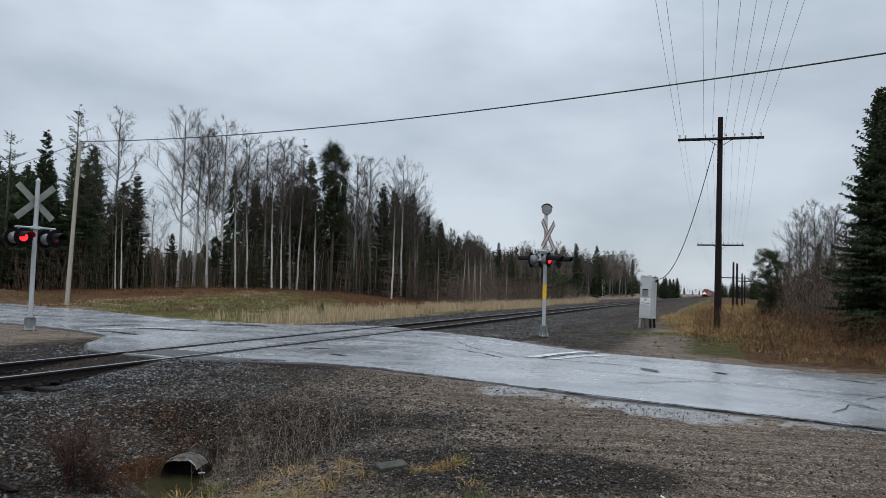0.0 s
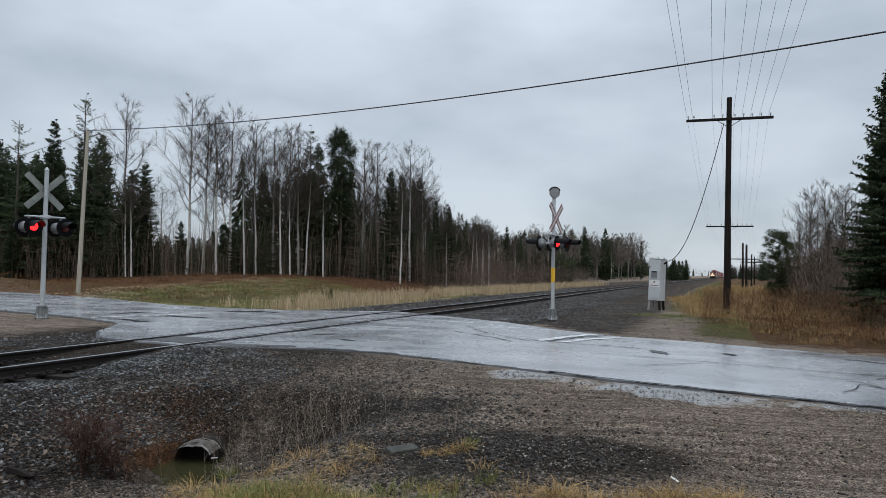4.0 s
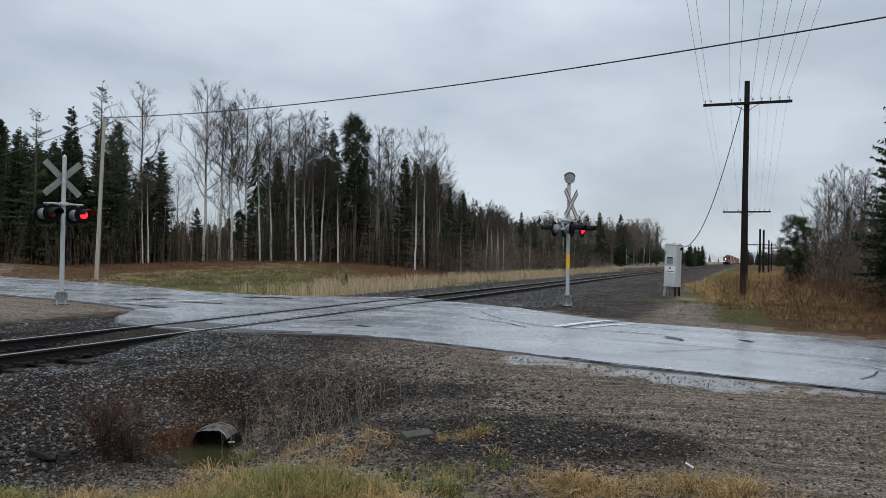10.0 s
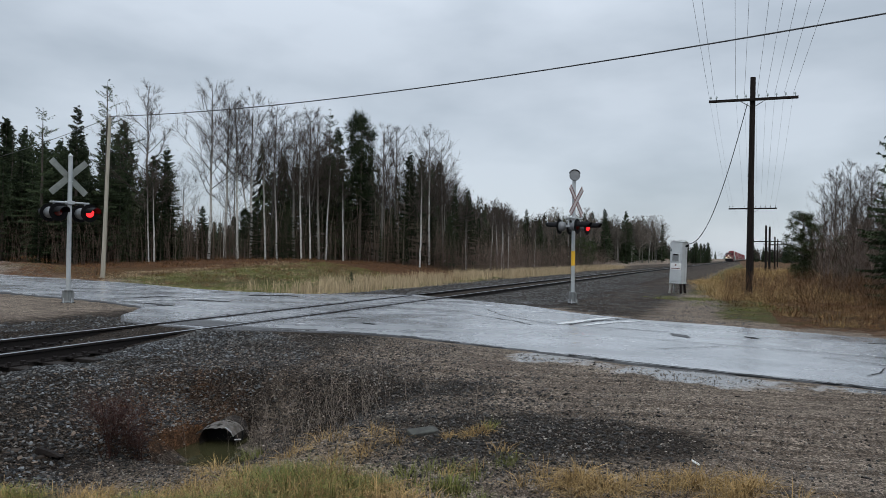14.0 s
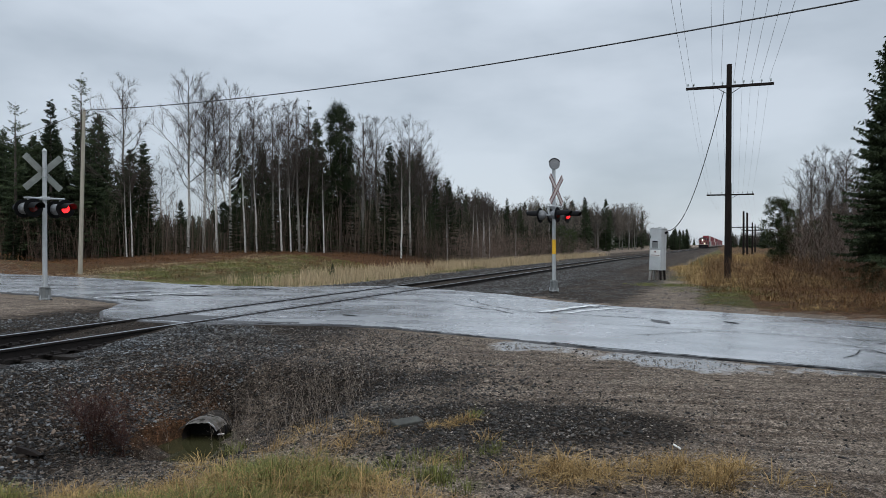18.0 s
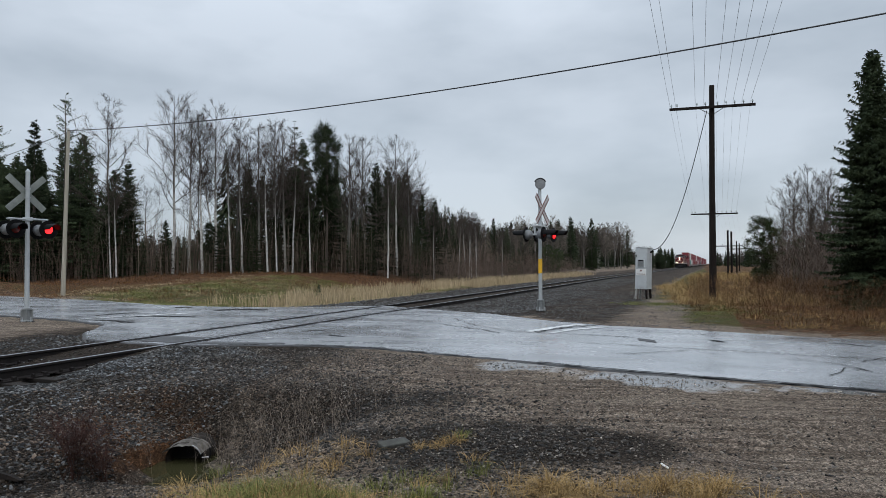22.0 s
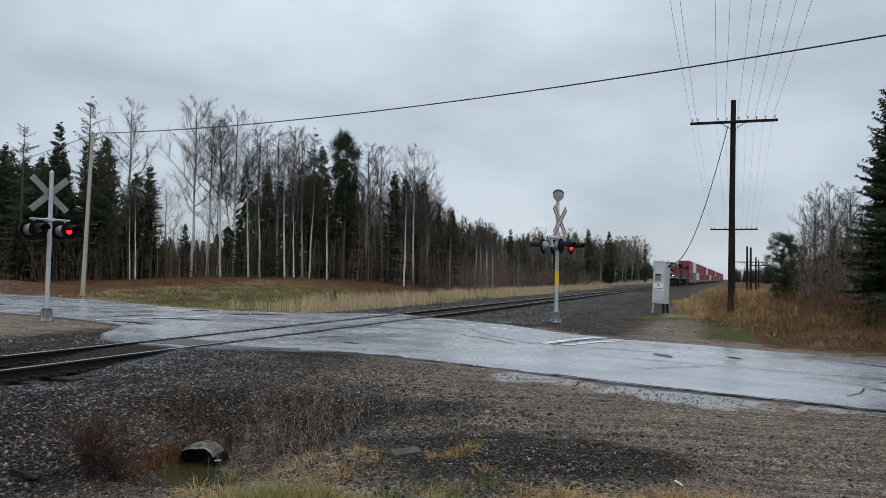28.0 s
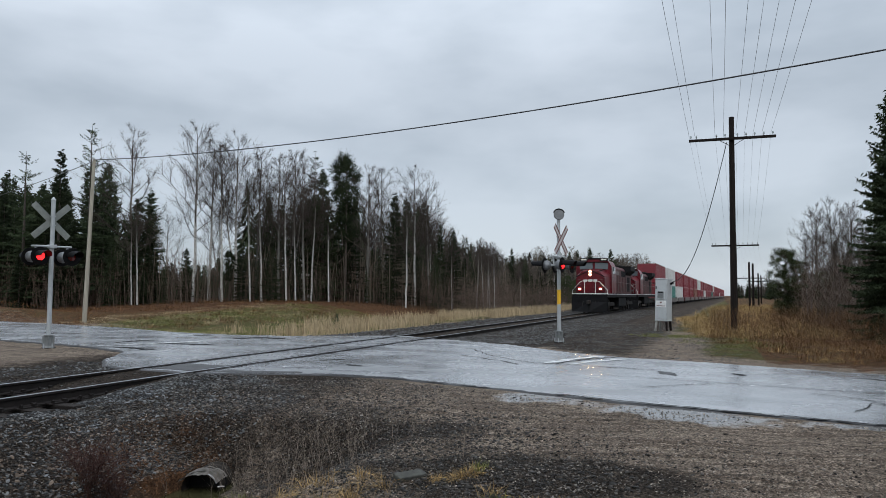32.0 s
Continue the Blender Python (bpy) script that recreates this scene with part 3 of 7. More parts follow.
tagged(tri_object("road_edge", rows_v, er, M_OLDASPHALT, road), "crumbled dark edge of the asphalt")

# ---- railway track ----
RAIL_PROFILE = ((-0.069, -0.171), (0.069, -0.171), (0.069, -0.158), (0.012, -0.140), (0.009, -0.050), (0.036, -0.036), (0.036, -0.012),
                (0.030, -0.002), (-0.030, -0.002), (-0.036, -0.012), (-0.036, -0.036), (-0.009, -0.050), (-0.012, -0.140), (-0.069, -0.158))


def rail_mesh(name, x0, profile, y0, y1, material, parent):
    ys = list(np.arange(y0, 60, 2.0)) + list(np.arange(60, y1 + 1, 10.0))
    verts, faces, n = [], [], len(profile)
    for y in ys:
        s = float(track_shift(y))
        verts += [(x0 + s + px, y, pz) for px, pz in profile]
    for i in range(len(ys) - 1):
        for k in range(n):
            q = (k + 1) % n
            faces.append((i * n + k, i * n + q, (i + 1) * n + q, (i + 1) * n + k))
    return mesh_object(name, verts, faces, material, parent)


track = thing("railway_track", Matrix(), "single railway track with rusty rails on dark wooden ties", "railway track", kind="structure")
HEAD = ((-0.031, -0.003), (0.031, -0.003), (0.029, 0.0), (-0.029, 0.0))
for sx in (-1, 1):
    r = rail_mesh("rail", TRACK_X + sx * GAUGE / 2, RAIL_PROFILE, -60, 1200, M_RAIL, track)
    tagged(r, "rusty brown steel rail")
    rail_mesh("rail_head", TRACK_X + sx * GAUGE / 2, HEAD, -60, 1200, M_RAILHEAD, r)
tie_me = None
for i in range(300):
    y = -8 + 0.53 * i
    if 10.6 < y < 24.4:
        continue
    if tie_me is None:
        bm = box((2.55, 0.22, 0.16), Matrix(), 0.012)
        tie_me = bpy.data.meshes.new("tie")
        bm.to_mesh(tie_me)
        bm.free()
        tie_me.materials.append(M_TIE)
    ob = new("tie", tie_me)
    ob.parent = track
    ob.matrix_world = pose(TRACK_X + float(track_shift(y)) + random.uniform(-0.03, 0.03), y, -0.268, 0, 0, random.uniform(-0.8, 0.8))
bm = box((0.20, 0.36, 0.025), pose(0, 0, 0.092), 0.004)
for sx in (-1, 1):
    for sy in (-1, 1):
        add_box(bm, (0.045, 0.04, 0.05), pose(sx * 0.085, sy * 0.10, 0.125, 0, sx * 12, 0), 0.006)
add_box(bm, (0.17, 0.05, 0.06), pose(0, 0.15, 0.115), 0.008)
fast_me = bpy.data.meshes.new("rail_fastening")
bm.to_mesh(fast_me)
bm.free()
fast_me.materials.append(M_RAIL)
for tie in [o for o in track.children if o.name.startswith("tie") and o.location.y < 30]:
    for sx in (-1, 1):
        ob = new("rail_fastening", fast_me)
        ob.parent = tie
        ob.matrix_basis = pose(sx * GAUGE / 2, 0, 0)
# flangeway gaps through the asphalt
for sx in (-1, 1):
    for off, wd in ((-0.085, 0.075), (0.09, 0.06)):
        x0 = TRACK_X + sx * GAUGE / 2 + off
        ys = np.arange(11.9, 24.6, 0.4)
        vs = []
        for y in ys:
            j = 0.012 * noise.noise((y * 2, off * 9, sx))
            vs += [(x0 - wd / 2 + j, y, -0.008), (x0 + wd / 2 + j, y, -0.008)]
        fs = [(2 * i, 2 * i + 1, 2 * i + 3, 2 * i + 2) for i in range(len(ys) - 1)]
        tagged(mesh_object("flangeway", vs, fs, M_TAR_SHADE, track), "dark flangeway gap")

# ---- crossing signals ----
FLASHERS = []          # (turning lens ball, lit first or second)


def signal_lamp(parent, m, phase):
    """A round flasher unit that looks along its local +X."""
    plate = part("background_disc", cyl(0.262, 0.262, 0.012, m @ pose(0, 0, 0, 0, 90, 0), 32, 0.003), M_BLACK, parent, "round black background disc")
    bm = bmesh.new()
    prof = ((0.0, 0.165), (-0.05, 0.17), (-0.12, 0.16), (-0.19, 0.12), (-0.23, 0.06), (-0.24, 0.0))
    ring = []
    for x, r in prof:
        ring.append([bm.verts.new(m @ Vector((x - 0.007, r * math.cos(a), r * math.sin(a)))) for a in np.linspace(0, 2 * math.pi, 20, endpoint=False)])
    for p, q in zip(ring, ring[1:]):
        for k in range(20):
            bm.faces.new((p[k], p[(k + 1) % 20], q[(k + 1) % 20], q[k]))
    bmesh.ops.remove_doubles(bm, verts=bm.verts, dist=1e-4)
    bmesh.ops.recalc_face_normals(bm, faces=bm.faces)
    part("lamp_housing", bm, M_HOOD, parent, "grey domed lamp housing")
    bm = bmesh.new()
    angs = np.linspace(radians(-4), radians(184), 17)
    outer = []
    for rr in (0.165, 0.159):
        rows = []
        for x, k in ((0.006, 1.0), (0.18, 0.98), (0.52, 0.86)):
            rows.append([bm.verts.new(m @ Vector((x - (0.10 * (1 - math.sin(a)) if x > 0.3 else 0), rr * k * math.cos(a), rr * k * math.sin(a)))) for a in angs])
        for p, q in zip(rows, rows[1:]):
            for k in range(len(angs) - 1):
                bm.faces.new((p[k], p[k + 1], q[k + 1], q[k]))
        outer.append(rows)
    for k in range(len(angs) - 1):
        bm.faces.new((outer[0][2][k], outer[0][2][k + 1], outer[1][2][k + 1], outer[1][2][k]))
    bmesh.ops.recalc_face_normals(bm, faces=bm.faces)
    part("hood", bm, M_BLACK, parent, "long black sun hood")
    bm = bmesh.new()
    bmesh.ops.create_uvsphere(bm, u_segments=24, v_segments=14, radius=0.132)
    me = bpy.data.meshes.new("lens")
    for f in bm.faces:
        f.material_index = 0 if f.calc_center_median().x > 0.05 else 1
        f.smooth = True
    bm.to_mesh(me)
    bm.free()
    me.materials.append(M_REDGLOW)
    me.materials.append(M_LENS)
    lens = tagged(new("lens", me), "round red flasher lens")
    lens.parent = parent
    FLASHERS.append((lens, m @ pose(-0.045, 0, 0), phase))
    return plate


def crossing_signal(m, label, face, turn, arm_turn, blade, bell, band, buck_z, lamp_z, top):
    """m stands on the ground; turn: the way local +X looks."""
    s = thing("crossing_signal", m, label, "crossing signal", "crossing signals")
    part("foundation", box((0.30, 0.30, 0.26), pose(0, 0, -0.07), 0.03), M_STEEL_DARK, s, "dark stained footing")
    bm = cyl(0.17, 0.15, 0.04, pose(0, 0, 0.07), 16, 0.005)
    add_cyl(bm, 0.125, 0.125, 0.05, pose(0, 0, 0.40), 16, 0.006)
    add_cyl(bm, 0.10, 0.085, 0.34, pose(0, 0, 0.24), 16, 0.006)
    for a in range(4):
        ca, sa = math.cos(a * math.pi / 2 + 0.78), math.sin(a * math.pi / 2 + 0.78)
        add_box(bm, (0.012, 0.10, 0.30), pose(ca * 0.11, sa * 0.11, 0.23, 0, 0, a * 90 + 135))
    part("cast_base", bm, M_CAST, s, "grey cast junction base")
    for a in range(4):
        part("anchor_bolt", cyl(0.016, 0.016, 0.14, pose(0.15 * math.cos(a * math.pi / 2), 0.15 * math.sin(a * math.pi / 2), 0.10), 8), M_GALV, s)
    part("mast", cyl(0.066, 0.058, top - 0.4, pose(0, 0, 0.4 + (top - 0.4) / 2), 18), M_GALV, s, "galvanised round steel mast")
    if bell:
        bm = cyl(0.17, 0.19, 0.09, pose(0.02, -0.03, top + 0.14) @ pose(0, 0, 0, 0, 84, turn - 52), 24, 0.015)
        add_cyl(bm, 0.09, 0.09, 0.10, pose(-0.03, 0.06, top + 0.14) @ pose(0, 0, 0, 0, 84, turn - 52), 16, 0.01)
        part("bell", bm, M_HOOD, s, "round grey gong bell")
        v, t = tube_path([pose(0.03, -0.045, top + 0.14, 0, 0, turn - 52) @ Vector((0, 0.20 * math.cos(a), 0.20 * math.sin(a))) for a in np.linspace(radians(20), radians(160), 12)], [0.022] * 12, 6)
        tri_object("bell_hood", v, t, M_BLACK, s)
        part("bell_bracket", cyl(0.05, 0.04, 0.16, pose(0, 0, top + 0.03), 12), M_GALV, s)
    else:
        part("cap", cyl(0.075, 0.01, 0.09, pose(0, 0, top + 0.03), 16), M_GALV, s, "pointed mast cap")
    f = pose(0, 0, 0, 0, 0, turn)
    for k, ang in enumerate((45 + 2, -45 - 2)):
        bm = box((0.010, 0.185 if not face else 0.22, blade), f @ pose(0.085 + 0.012 * k, 0, buck_z) @ pose(0, 0, 0, ang, 0, 0), 0.003)
        bl = part("crossbuck_blade", bm, M_SIGNBACK if not face else M_SIGNWHITE, s, "white crossbuck blade with red border" if face else "bare aluminium back of a crossbuck blade")
        if face:
            for sy in (-1, 1):
                part("border", box((0.004, 0.042, blade * 0.985), f @ pose(0.0925 + 0.012 * k, 0, buck_z) @ pose(0, 0, 0, ang, 0, 0) @ pose(0, sy * 0.083, 0)), M_SIGNRED, bl)
    for dz in (-0.13, 0.13):
        part("clamp", cyl(0.078, 0.078, 0.03, pose(0, 0, buck_z + dz), 16, 0.004), M_GALV, s)
    # arm and the flashers
    g = pose(0, 0, 0, 0, 0, arm_turn)
    bm = bmesh.new()
    for sx in (-0.07, 0.07):
        add_rod(bm, g @ Vector((sx, -0.52, lamp_z + 0.30)), g @ Vector((sx, 0.52, lamp_z + 0.30)), 0.024, 10)
    for sy in (-0.52, 0.52):
        add_rod(bm, g @ Vector((-0.07, sy, lamp_z + 0.30)), g @ Vector((0.07, sy, lamp_z + 0.30)), 0.024, 10)
    add_box(bm, (0.22, 0.20, 0.10), g @ pose(0, 0, lamp_z + 0.30), 0.01)
    part("lamp_arm", bm, M_GALV, s, "galvanised pipe arm for the flashers")
    for sy in (-1, 1):
        bm = rod(g @ Vector((0, sy * 0.44, lamp_z + 0.30)), g @ Vector((0, sy * 0.44, lamp_z - 0.02)), 0.03, 10)
        add_rod(bm, g @ Vector((-0.2, sy * 0.44, lamp_z)), g @ Vector((0.2, sy * 0.44, lamp_z)), 0.03, 10)
        part("lamp_bracket", bm, M_GALV, s)
        for back in (0, 1):
            signal_lamp(s, g @ pose(0, sy * 0.44, lamp_z, 0, 0, 180 * back) @ pose(0.32, 0, 0), 0 if sy < 0 else 1)
    if band:
        part("marker_band", cyl(0.068, 0.067, 0.50, pose(0, 0, 1.58), 18), M_YELLOW, s, "yellow reflective band")
    return s


crossing_signal(pose(-18.25, 15.8, -0.12), "galvanised crossing signal seen from behind, bare crossbuck and flashing red lamps", False, 164, -18, 1.40, False, False, 3.73, 2.68, 4.36)
crossing_signal(pose(-5.25, 24.96, -0.15), "crossing signal with bell, red-bordered white crossbuck and flashing red lamps", True, -13, -11, 1.36, True, True, 3.55, 2.66, 4.28)


# ---- pole line ----
def telegraph_pole(m, label, height, arm_z, arm_len, pins, r=0.15, twin=False, turn=0.0):
    p = thing("telegraph_pole", m, label, "telegraph pole", "pole line beside the track")
    part("post", cyl(r, r * 0.78, height + 0.6, pose(0, 0, height / 2 - 0.3), 14), M_POLE, p, "dark creosoted post")
    if twin:
        part("post", cyl(r, r * 0.8, height + 0.3, pose(0.45, 0.6, height / 2 - 0.3), 14), M_POLE, p)
    t = pose(0, 0, 0, 0, 0, turn)
    arm = part("crossarm", box((arm_len, 0.10, 0.12), t @ pose(0, -r - 0.03, arm_z), 0.01), M_POLE, p, "dark wooden crossarm")
    for sx in (-1, 1):
        part("brace", rod(t @ Vector((sx * 0.55, -r - 0.07, arm_z - 0.04)), t @ Vector((0, -r - 0.02, arm_z - 0.38)), 0.014, 6), M_POLE, p)
    for x in pins:
        bm = cyl(0.012, 0.012, 0.12, t @ pose(x, -r - 0.03, arm_z + 0.11), 8)
        part("pin", bm, M_POLE, arm)
        part("insulator", cyl(0.045, 0.030, 0.10, t @ pose(x, -r - 0.03, arm_z + 0.19), 12, 0.01), M_GLASS, arm, "pale glass insulator")
    return p


PINS = (-1.78, -1.53, -0.65, -0.28, 0.25, 0.62, 0.98, 1.36, 1.74)
POLES = ((0.55, -10.0, -0.3, 10.4, 9.6, 3.74), (0.48, 36.0, -0.2, 9.96, 8.92, 3.74), (1.1, 66.4, -0.2, 6.9, 5.92, 3.74), (3.3, 101.5, -0.2, 6.0, 3.95, 3.7), (5.9, 138.0, -0.2, 5.6, 4.2, 3.5), (7.9, 172.0, -0.2, 6.1, 4.9, 3.4))
for i, (px, py, pz, hh, az, al) in enumerate(POLES):
    pn = PINS if i < 3 else PINS[::2]
    telegraph_pole(pose(px, py, pz, 0, 0.45 if i == 1 else 0, 0), "dark creosoted telegraph pole with a crossarm of glass insulators", hh, az, al, pn, twin=(i == 3), turn=-0.5)


def cable(name, a, b, sag, r, material, label, n=40, sides=6):
    a, b = Vector(a), Vector(b)
    pts = []
    for k in range(n + 1):
        u = k / n
        p = a.lerp(b, u)
        p.z -= sag * 4 * u * (1 - u)
        pts.append(p)
    v, t = tube_path(pts, [r] * (n + 1), sides)
    ob = tri_object(name, v, t, material, smooth=True)
    return tagged(ob, label, "wire", "overhead wires")


for i, (p, q) in enumerate(zip(POLES, POLES[1:])):
    for k, x in enumerate(PINS):
        if i >= 3 and k % 2:
            continue
        cable("line_wire", (p[0] + x, p[1] - 0.18, p[2] + p[4] + 0.21), (q[0] + x, q[1] - 0.18, q[2] + q[4] + 0.21), 0.25, 0.0055 if i == 0 else 0.0035, M_WIREGREY, "thin grey open line wire", 14, 4)
drop_a, drop_b = Vector((0.33, 35.8, 8.55)), Vector((-2.15, 36.1, 2.16))
v, t = tube_path([drop_a.lerp(drop_b, u) + Vector((0.0, 0, -1.35 * 4 * u * (1 - u) * (0.75 + 0.5 * u))) * 0.95 for u in np.linspace(0, 1, 24)], [0.02] * 24, 6)
tagged(tri_object("service_cable", v, t, M_WIRE), "black service cable from pole to signal case", "wire", "overhead wires")

# ---- road-side utility pole and its cable ----
up = thing("utility_pole", pose(-32.95, 30.8, 0.2, 0, 1.55, 20), "pale weathered wooden utility pole beside the road", "utility pole")
part("post", cyl(0.125, 0.085, 9.3, pose(0, 0, 4.15), 14), M_PALEPOLE, up, "pale weathered wooden post")
part("cable_clamp", box((0.08, 0.30, 0.08), pose(0, -0.1, 8.85), 0.01), M_GALV, up)
cable("overhead_cable", (-32.65, 30.8, 8.95), (25.0, 13.7, 8.4), 1.25, 0.022, M_WIRE, "black overhead cable along the road", 60, 8)
cable("overhead_cable", (-32.75, 30.9, 8.9), (-92.0, 48.5, 9.0), 1.5, 0.018, M_WIRE, "black overhead cable along the road", 30, 6)
up2 = thing("utility_pole", pose(25.0, 13.7, -0.2), "pale weathered wooden utility pole beside the road", "utility pole")
part("post", cyl(0.17, 0.115, 9.8, pose(0, 0, 4.6), 14), M_PALEPOLE, up2)

# ---- signal case on legs ----
case = thing("signal_case", pose(-2.62, 36.0, -0.12, 0, 1.6, -20), "grey steel signal case on short legs beside the track", "signal case")
part("body", box((0.60, 0.54, 1.90), pose(0, 0, 1.42), 0.015), M_CASE, case, "grey painted steel cabinet")
part("roof", box((0.66, 0.60, 0.04), pose(0, 0, 2.39, 0, 2.5, 0), 0.012), M_CASE, case)
door = part("door", box((0.55, 0.02, 1.80), pose(0, -0.282, 1.42), 0.008), M_CASE, case)
part("meter_frame", box((0.38, 0.04, 0.40), pose(-0.01, -0.305, 1.64), 0.01), M_CASE, door)
part("meter_window", box((0.30, 0.012, 0.32), pose(-0.01, -0.328, 1.64), 0.006), M_CAST, door, "dull glazed meter window")
part("meter", box((0.24, 0.02, 0.06), pose(-0.01, -0.334, 1.77), 0.005), M_BLACK, door, "dark meter bar")
part("handle", box((0.03, 0.04, 0.14), pose(-0.24, -0.31, 1.98), 0.008), M_BLACK, door)
part("notice", box((0.50, 0.006, 0.30), pose(0, -0.296, 1.22), 0.002), M_TWHITE, case, "white notice plate")
part("notice_mark", box((0.08, 0.004, 0.07), pose(0, -0.301, 1.29)), M_SIGNRED, case)
part("notice_bar", box((0.42, 0.004, 0.03), pose(0, -0.301, 1.13)), M_SIGNRED, case, "line of unreadable writing")
part("side_seam", box((0.012, 0.02, 1.8), pose(0.303, 0.05, 1.42), 0.003), M_CASE, case)
for dz in (0.75, 1.42, 2.1):
    part("hinge", cyl(0.016, 0.016, 0.10, pose(0.285, -0.29, dz), 8), M_GALV, door)
for sx in (-1, 1):
    for sy in (-1, 1):
        bm = rod((sx * 0.23, sy * 0.20, 0.48), (sx * 0.28, sy * 0.23, -0.05), 0.055, 6)
        part("leg", bm, M_CONCRETE if sx < 0 else M_POLE, case)
part("sill", box((0.62, 0.56, 0.06), pose(0, 0, 0.45), 0.01), M_CASE, case)
part("cable_head", cyl(0.05, 0.05, 0.16, pose(0.42, -0.05, 2.2, 0, 60, 0), 10), M_BLACK, case)

# ---- trees: a few grown shapes, then copies ----
def rnd(a, b):
    return random.uniform(a, b)


def bare_tree_shape(seed, H, limbs=20, spread=0.20, low=0.38, fork=False, thick=0.0085, dense=1.0):
    """Trunk and bare crown of a leafless birch or aspen: rising limbs, branches, twigs and a haze of slivers -> two meshes."""
    random.seed(seed)
    rng = np.random.default_rng(seed)
    lean = Vector((rnd(-0.05, 0.05), rnd(-0.05, 0.05), 0))
    n, r0 = 14, thick * H
    stems_ = []

    def stem(base, top_h, r, drift, wob):
        pts, rad, p = [], [], base.copy()
        for i in range(n + 1):
            u = i / n
            pts.append(p.copy())
            rad.append(r * (1 - u) ** 0.8 + 0.008)
            p = p + Vector((drift.x * (1 - 0.6 * u) + rnd(-wob, wob), drift.y * (1 - 0.6 * u) + rnd(-wob, wob), 1)) * ((top_h - base.z) / n)
        stems_.append((pts, rad))
        return pts

    main = stem(Vector((0, 0, -0.3)), H * 0.94, r0, lean, 0.05)
    if fork:
        az = rnd(0, 6.28)
        q = main[2]
        stem(q, H * rnd(0.78, 0.88), r0 * 0.7, Vector((math.cos(az), math.sin(az), 0)) * 0.20, 0.05)
    trunk = merge([tube_path(p[:12], r[:12], 7) for p, r in stems_])
    upper = [tube_path(p[11:], r[11:], 5) for p, r in stems_]      # the stems darken in the crown
    segs = [[], [], []]          # limb, branch, twig: start, end, radii

    def off_axis(d, amount):
        side = d.cross(Vector((rnd(-1, 1), rnd(-1, 1), rnd(-1, 1)))).normalized()
        return (d + side * amount + Vector((0, 0, 0.08))).normalized()

    def grow(base, d, length, r, depth):
        k = (5, 3, 2)[depth]
        q = base.copy()
        for i in range(k):
            d = (d + Vector((rnd(-0.16, 0.16), rnd(-0.16, 0.16), 0.05 + rnd(-0.07, 0.09)))).normalized()
            e = q + d * (length / k)
            segs[depth].append((tuple(q), tuple(e), r * (1 - 0.75 * i / k), r * (1 - 0.75 * (i + 1) / k)))
            if depth < 2 and (i > 0 or depth):
                for _ in range(int((1.8, 1.5)[depth] * dense * (1.0 if depth else min(1.0, length / (H * spread * 1.1))) + rnd(0, 1))):
                    u = rnd(0.1, 1)
                    grow(q.lerp(e, u), off_axis(d, rnd(0.5, 1.0)), length * rnd(0.32, 0.56) * (1.2 - 0.12 * i), max(r * 0.42, 0.0042), depth + 1)
            q = e

    for si, (pts, _) in enumerate(stems_):
        cnt = limbs if si == 0 else limbs * 2 // 3
        for i in range(cnt):
            w = (i + rnd(0, 1)) / cnt
            u = (low if si == 0 else low * 0.7) + (1 - (low if si == 0 else low * 0.7)) * w
            f = min(u, 0.99) * n
            b = pts[int(f)].lerp(pts[int(f) + 1], f - int(f))
            az = i * 2.4 + rnd(-0.6, 0.6)
            L = H * spread * (0.16 + 1.62 * (1 - w) ** 0.8 * (0.62 + 0.38 * min(1.0, w / 0.22))) * rnd(0.75, 1.2) * (1 if si == 0 else 0.8)
            grow(b, Vector((math.cos(az), math.sin(az), 0.50 + 0.75 * w + rnd(-0.2, 0.25))).normalized(), L, min(0.016 + 0.0034 * H * (1 - u), 0.006 + 0.011 * L), 0)
    sets = []
    for depth, sides in ((0, 3), (1, 3), (2, 2)):
        a = segs[depth]
        sets.append(prisms(np.array([q[0] for q in a]), np.array([q[1] for q in a]), np.array([q[2] for q in a]) * 0.85 + 0.002, np.array([q[3] for q in a]) * 0.85 + 0.002, sides))
    # the finest twigs: thin slivers off every branch and twig
    a = segs[0] + segs[1] + segs[2]
    Q, E = np.array([q[0] for q in a]), np.array([q[1] for q in a])
    k = np.repeat(np.arange(len(a)), 3)
    ax = E[k] - Q[k]
    LL = np.linalg.norm(ax, axis=1, keepdims=True) + 1e-6
    c = Q[k] + ax * rng.uniform(0.1, 1, (len(k), 1))
    d = ax / LL + rng.normal(0, 0.45, (len(k), 3)) + np.array([0, 0, 0.10])
    d /= np.linalg.norm(d, axis=1, keepdims=True)
    sd = np.cross(d, rng.normal(size=(len(k), 3)))
    sd /= np.linalg.norm(sd, axis=1, keepdims=True)
    tip = c + d * (H * 0.034 * rng.uniform(0.45, 1.2, (len(k), 1)))
    v = np.stack([c - sd * 0.0046, c + sd * 0.0046, tip], 1).reshape(-1, 3)
    crown = merge(upper + sets + [(v, np.arange(len(v)).reshape(-1, 3))])
    f = H / crown[0][:, 2].max()
    return (trunk[0] * f, trunk[1]), (crown[0] * f, crown[1])


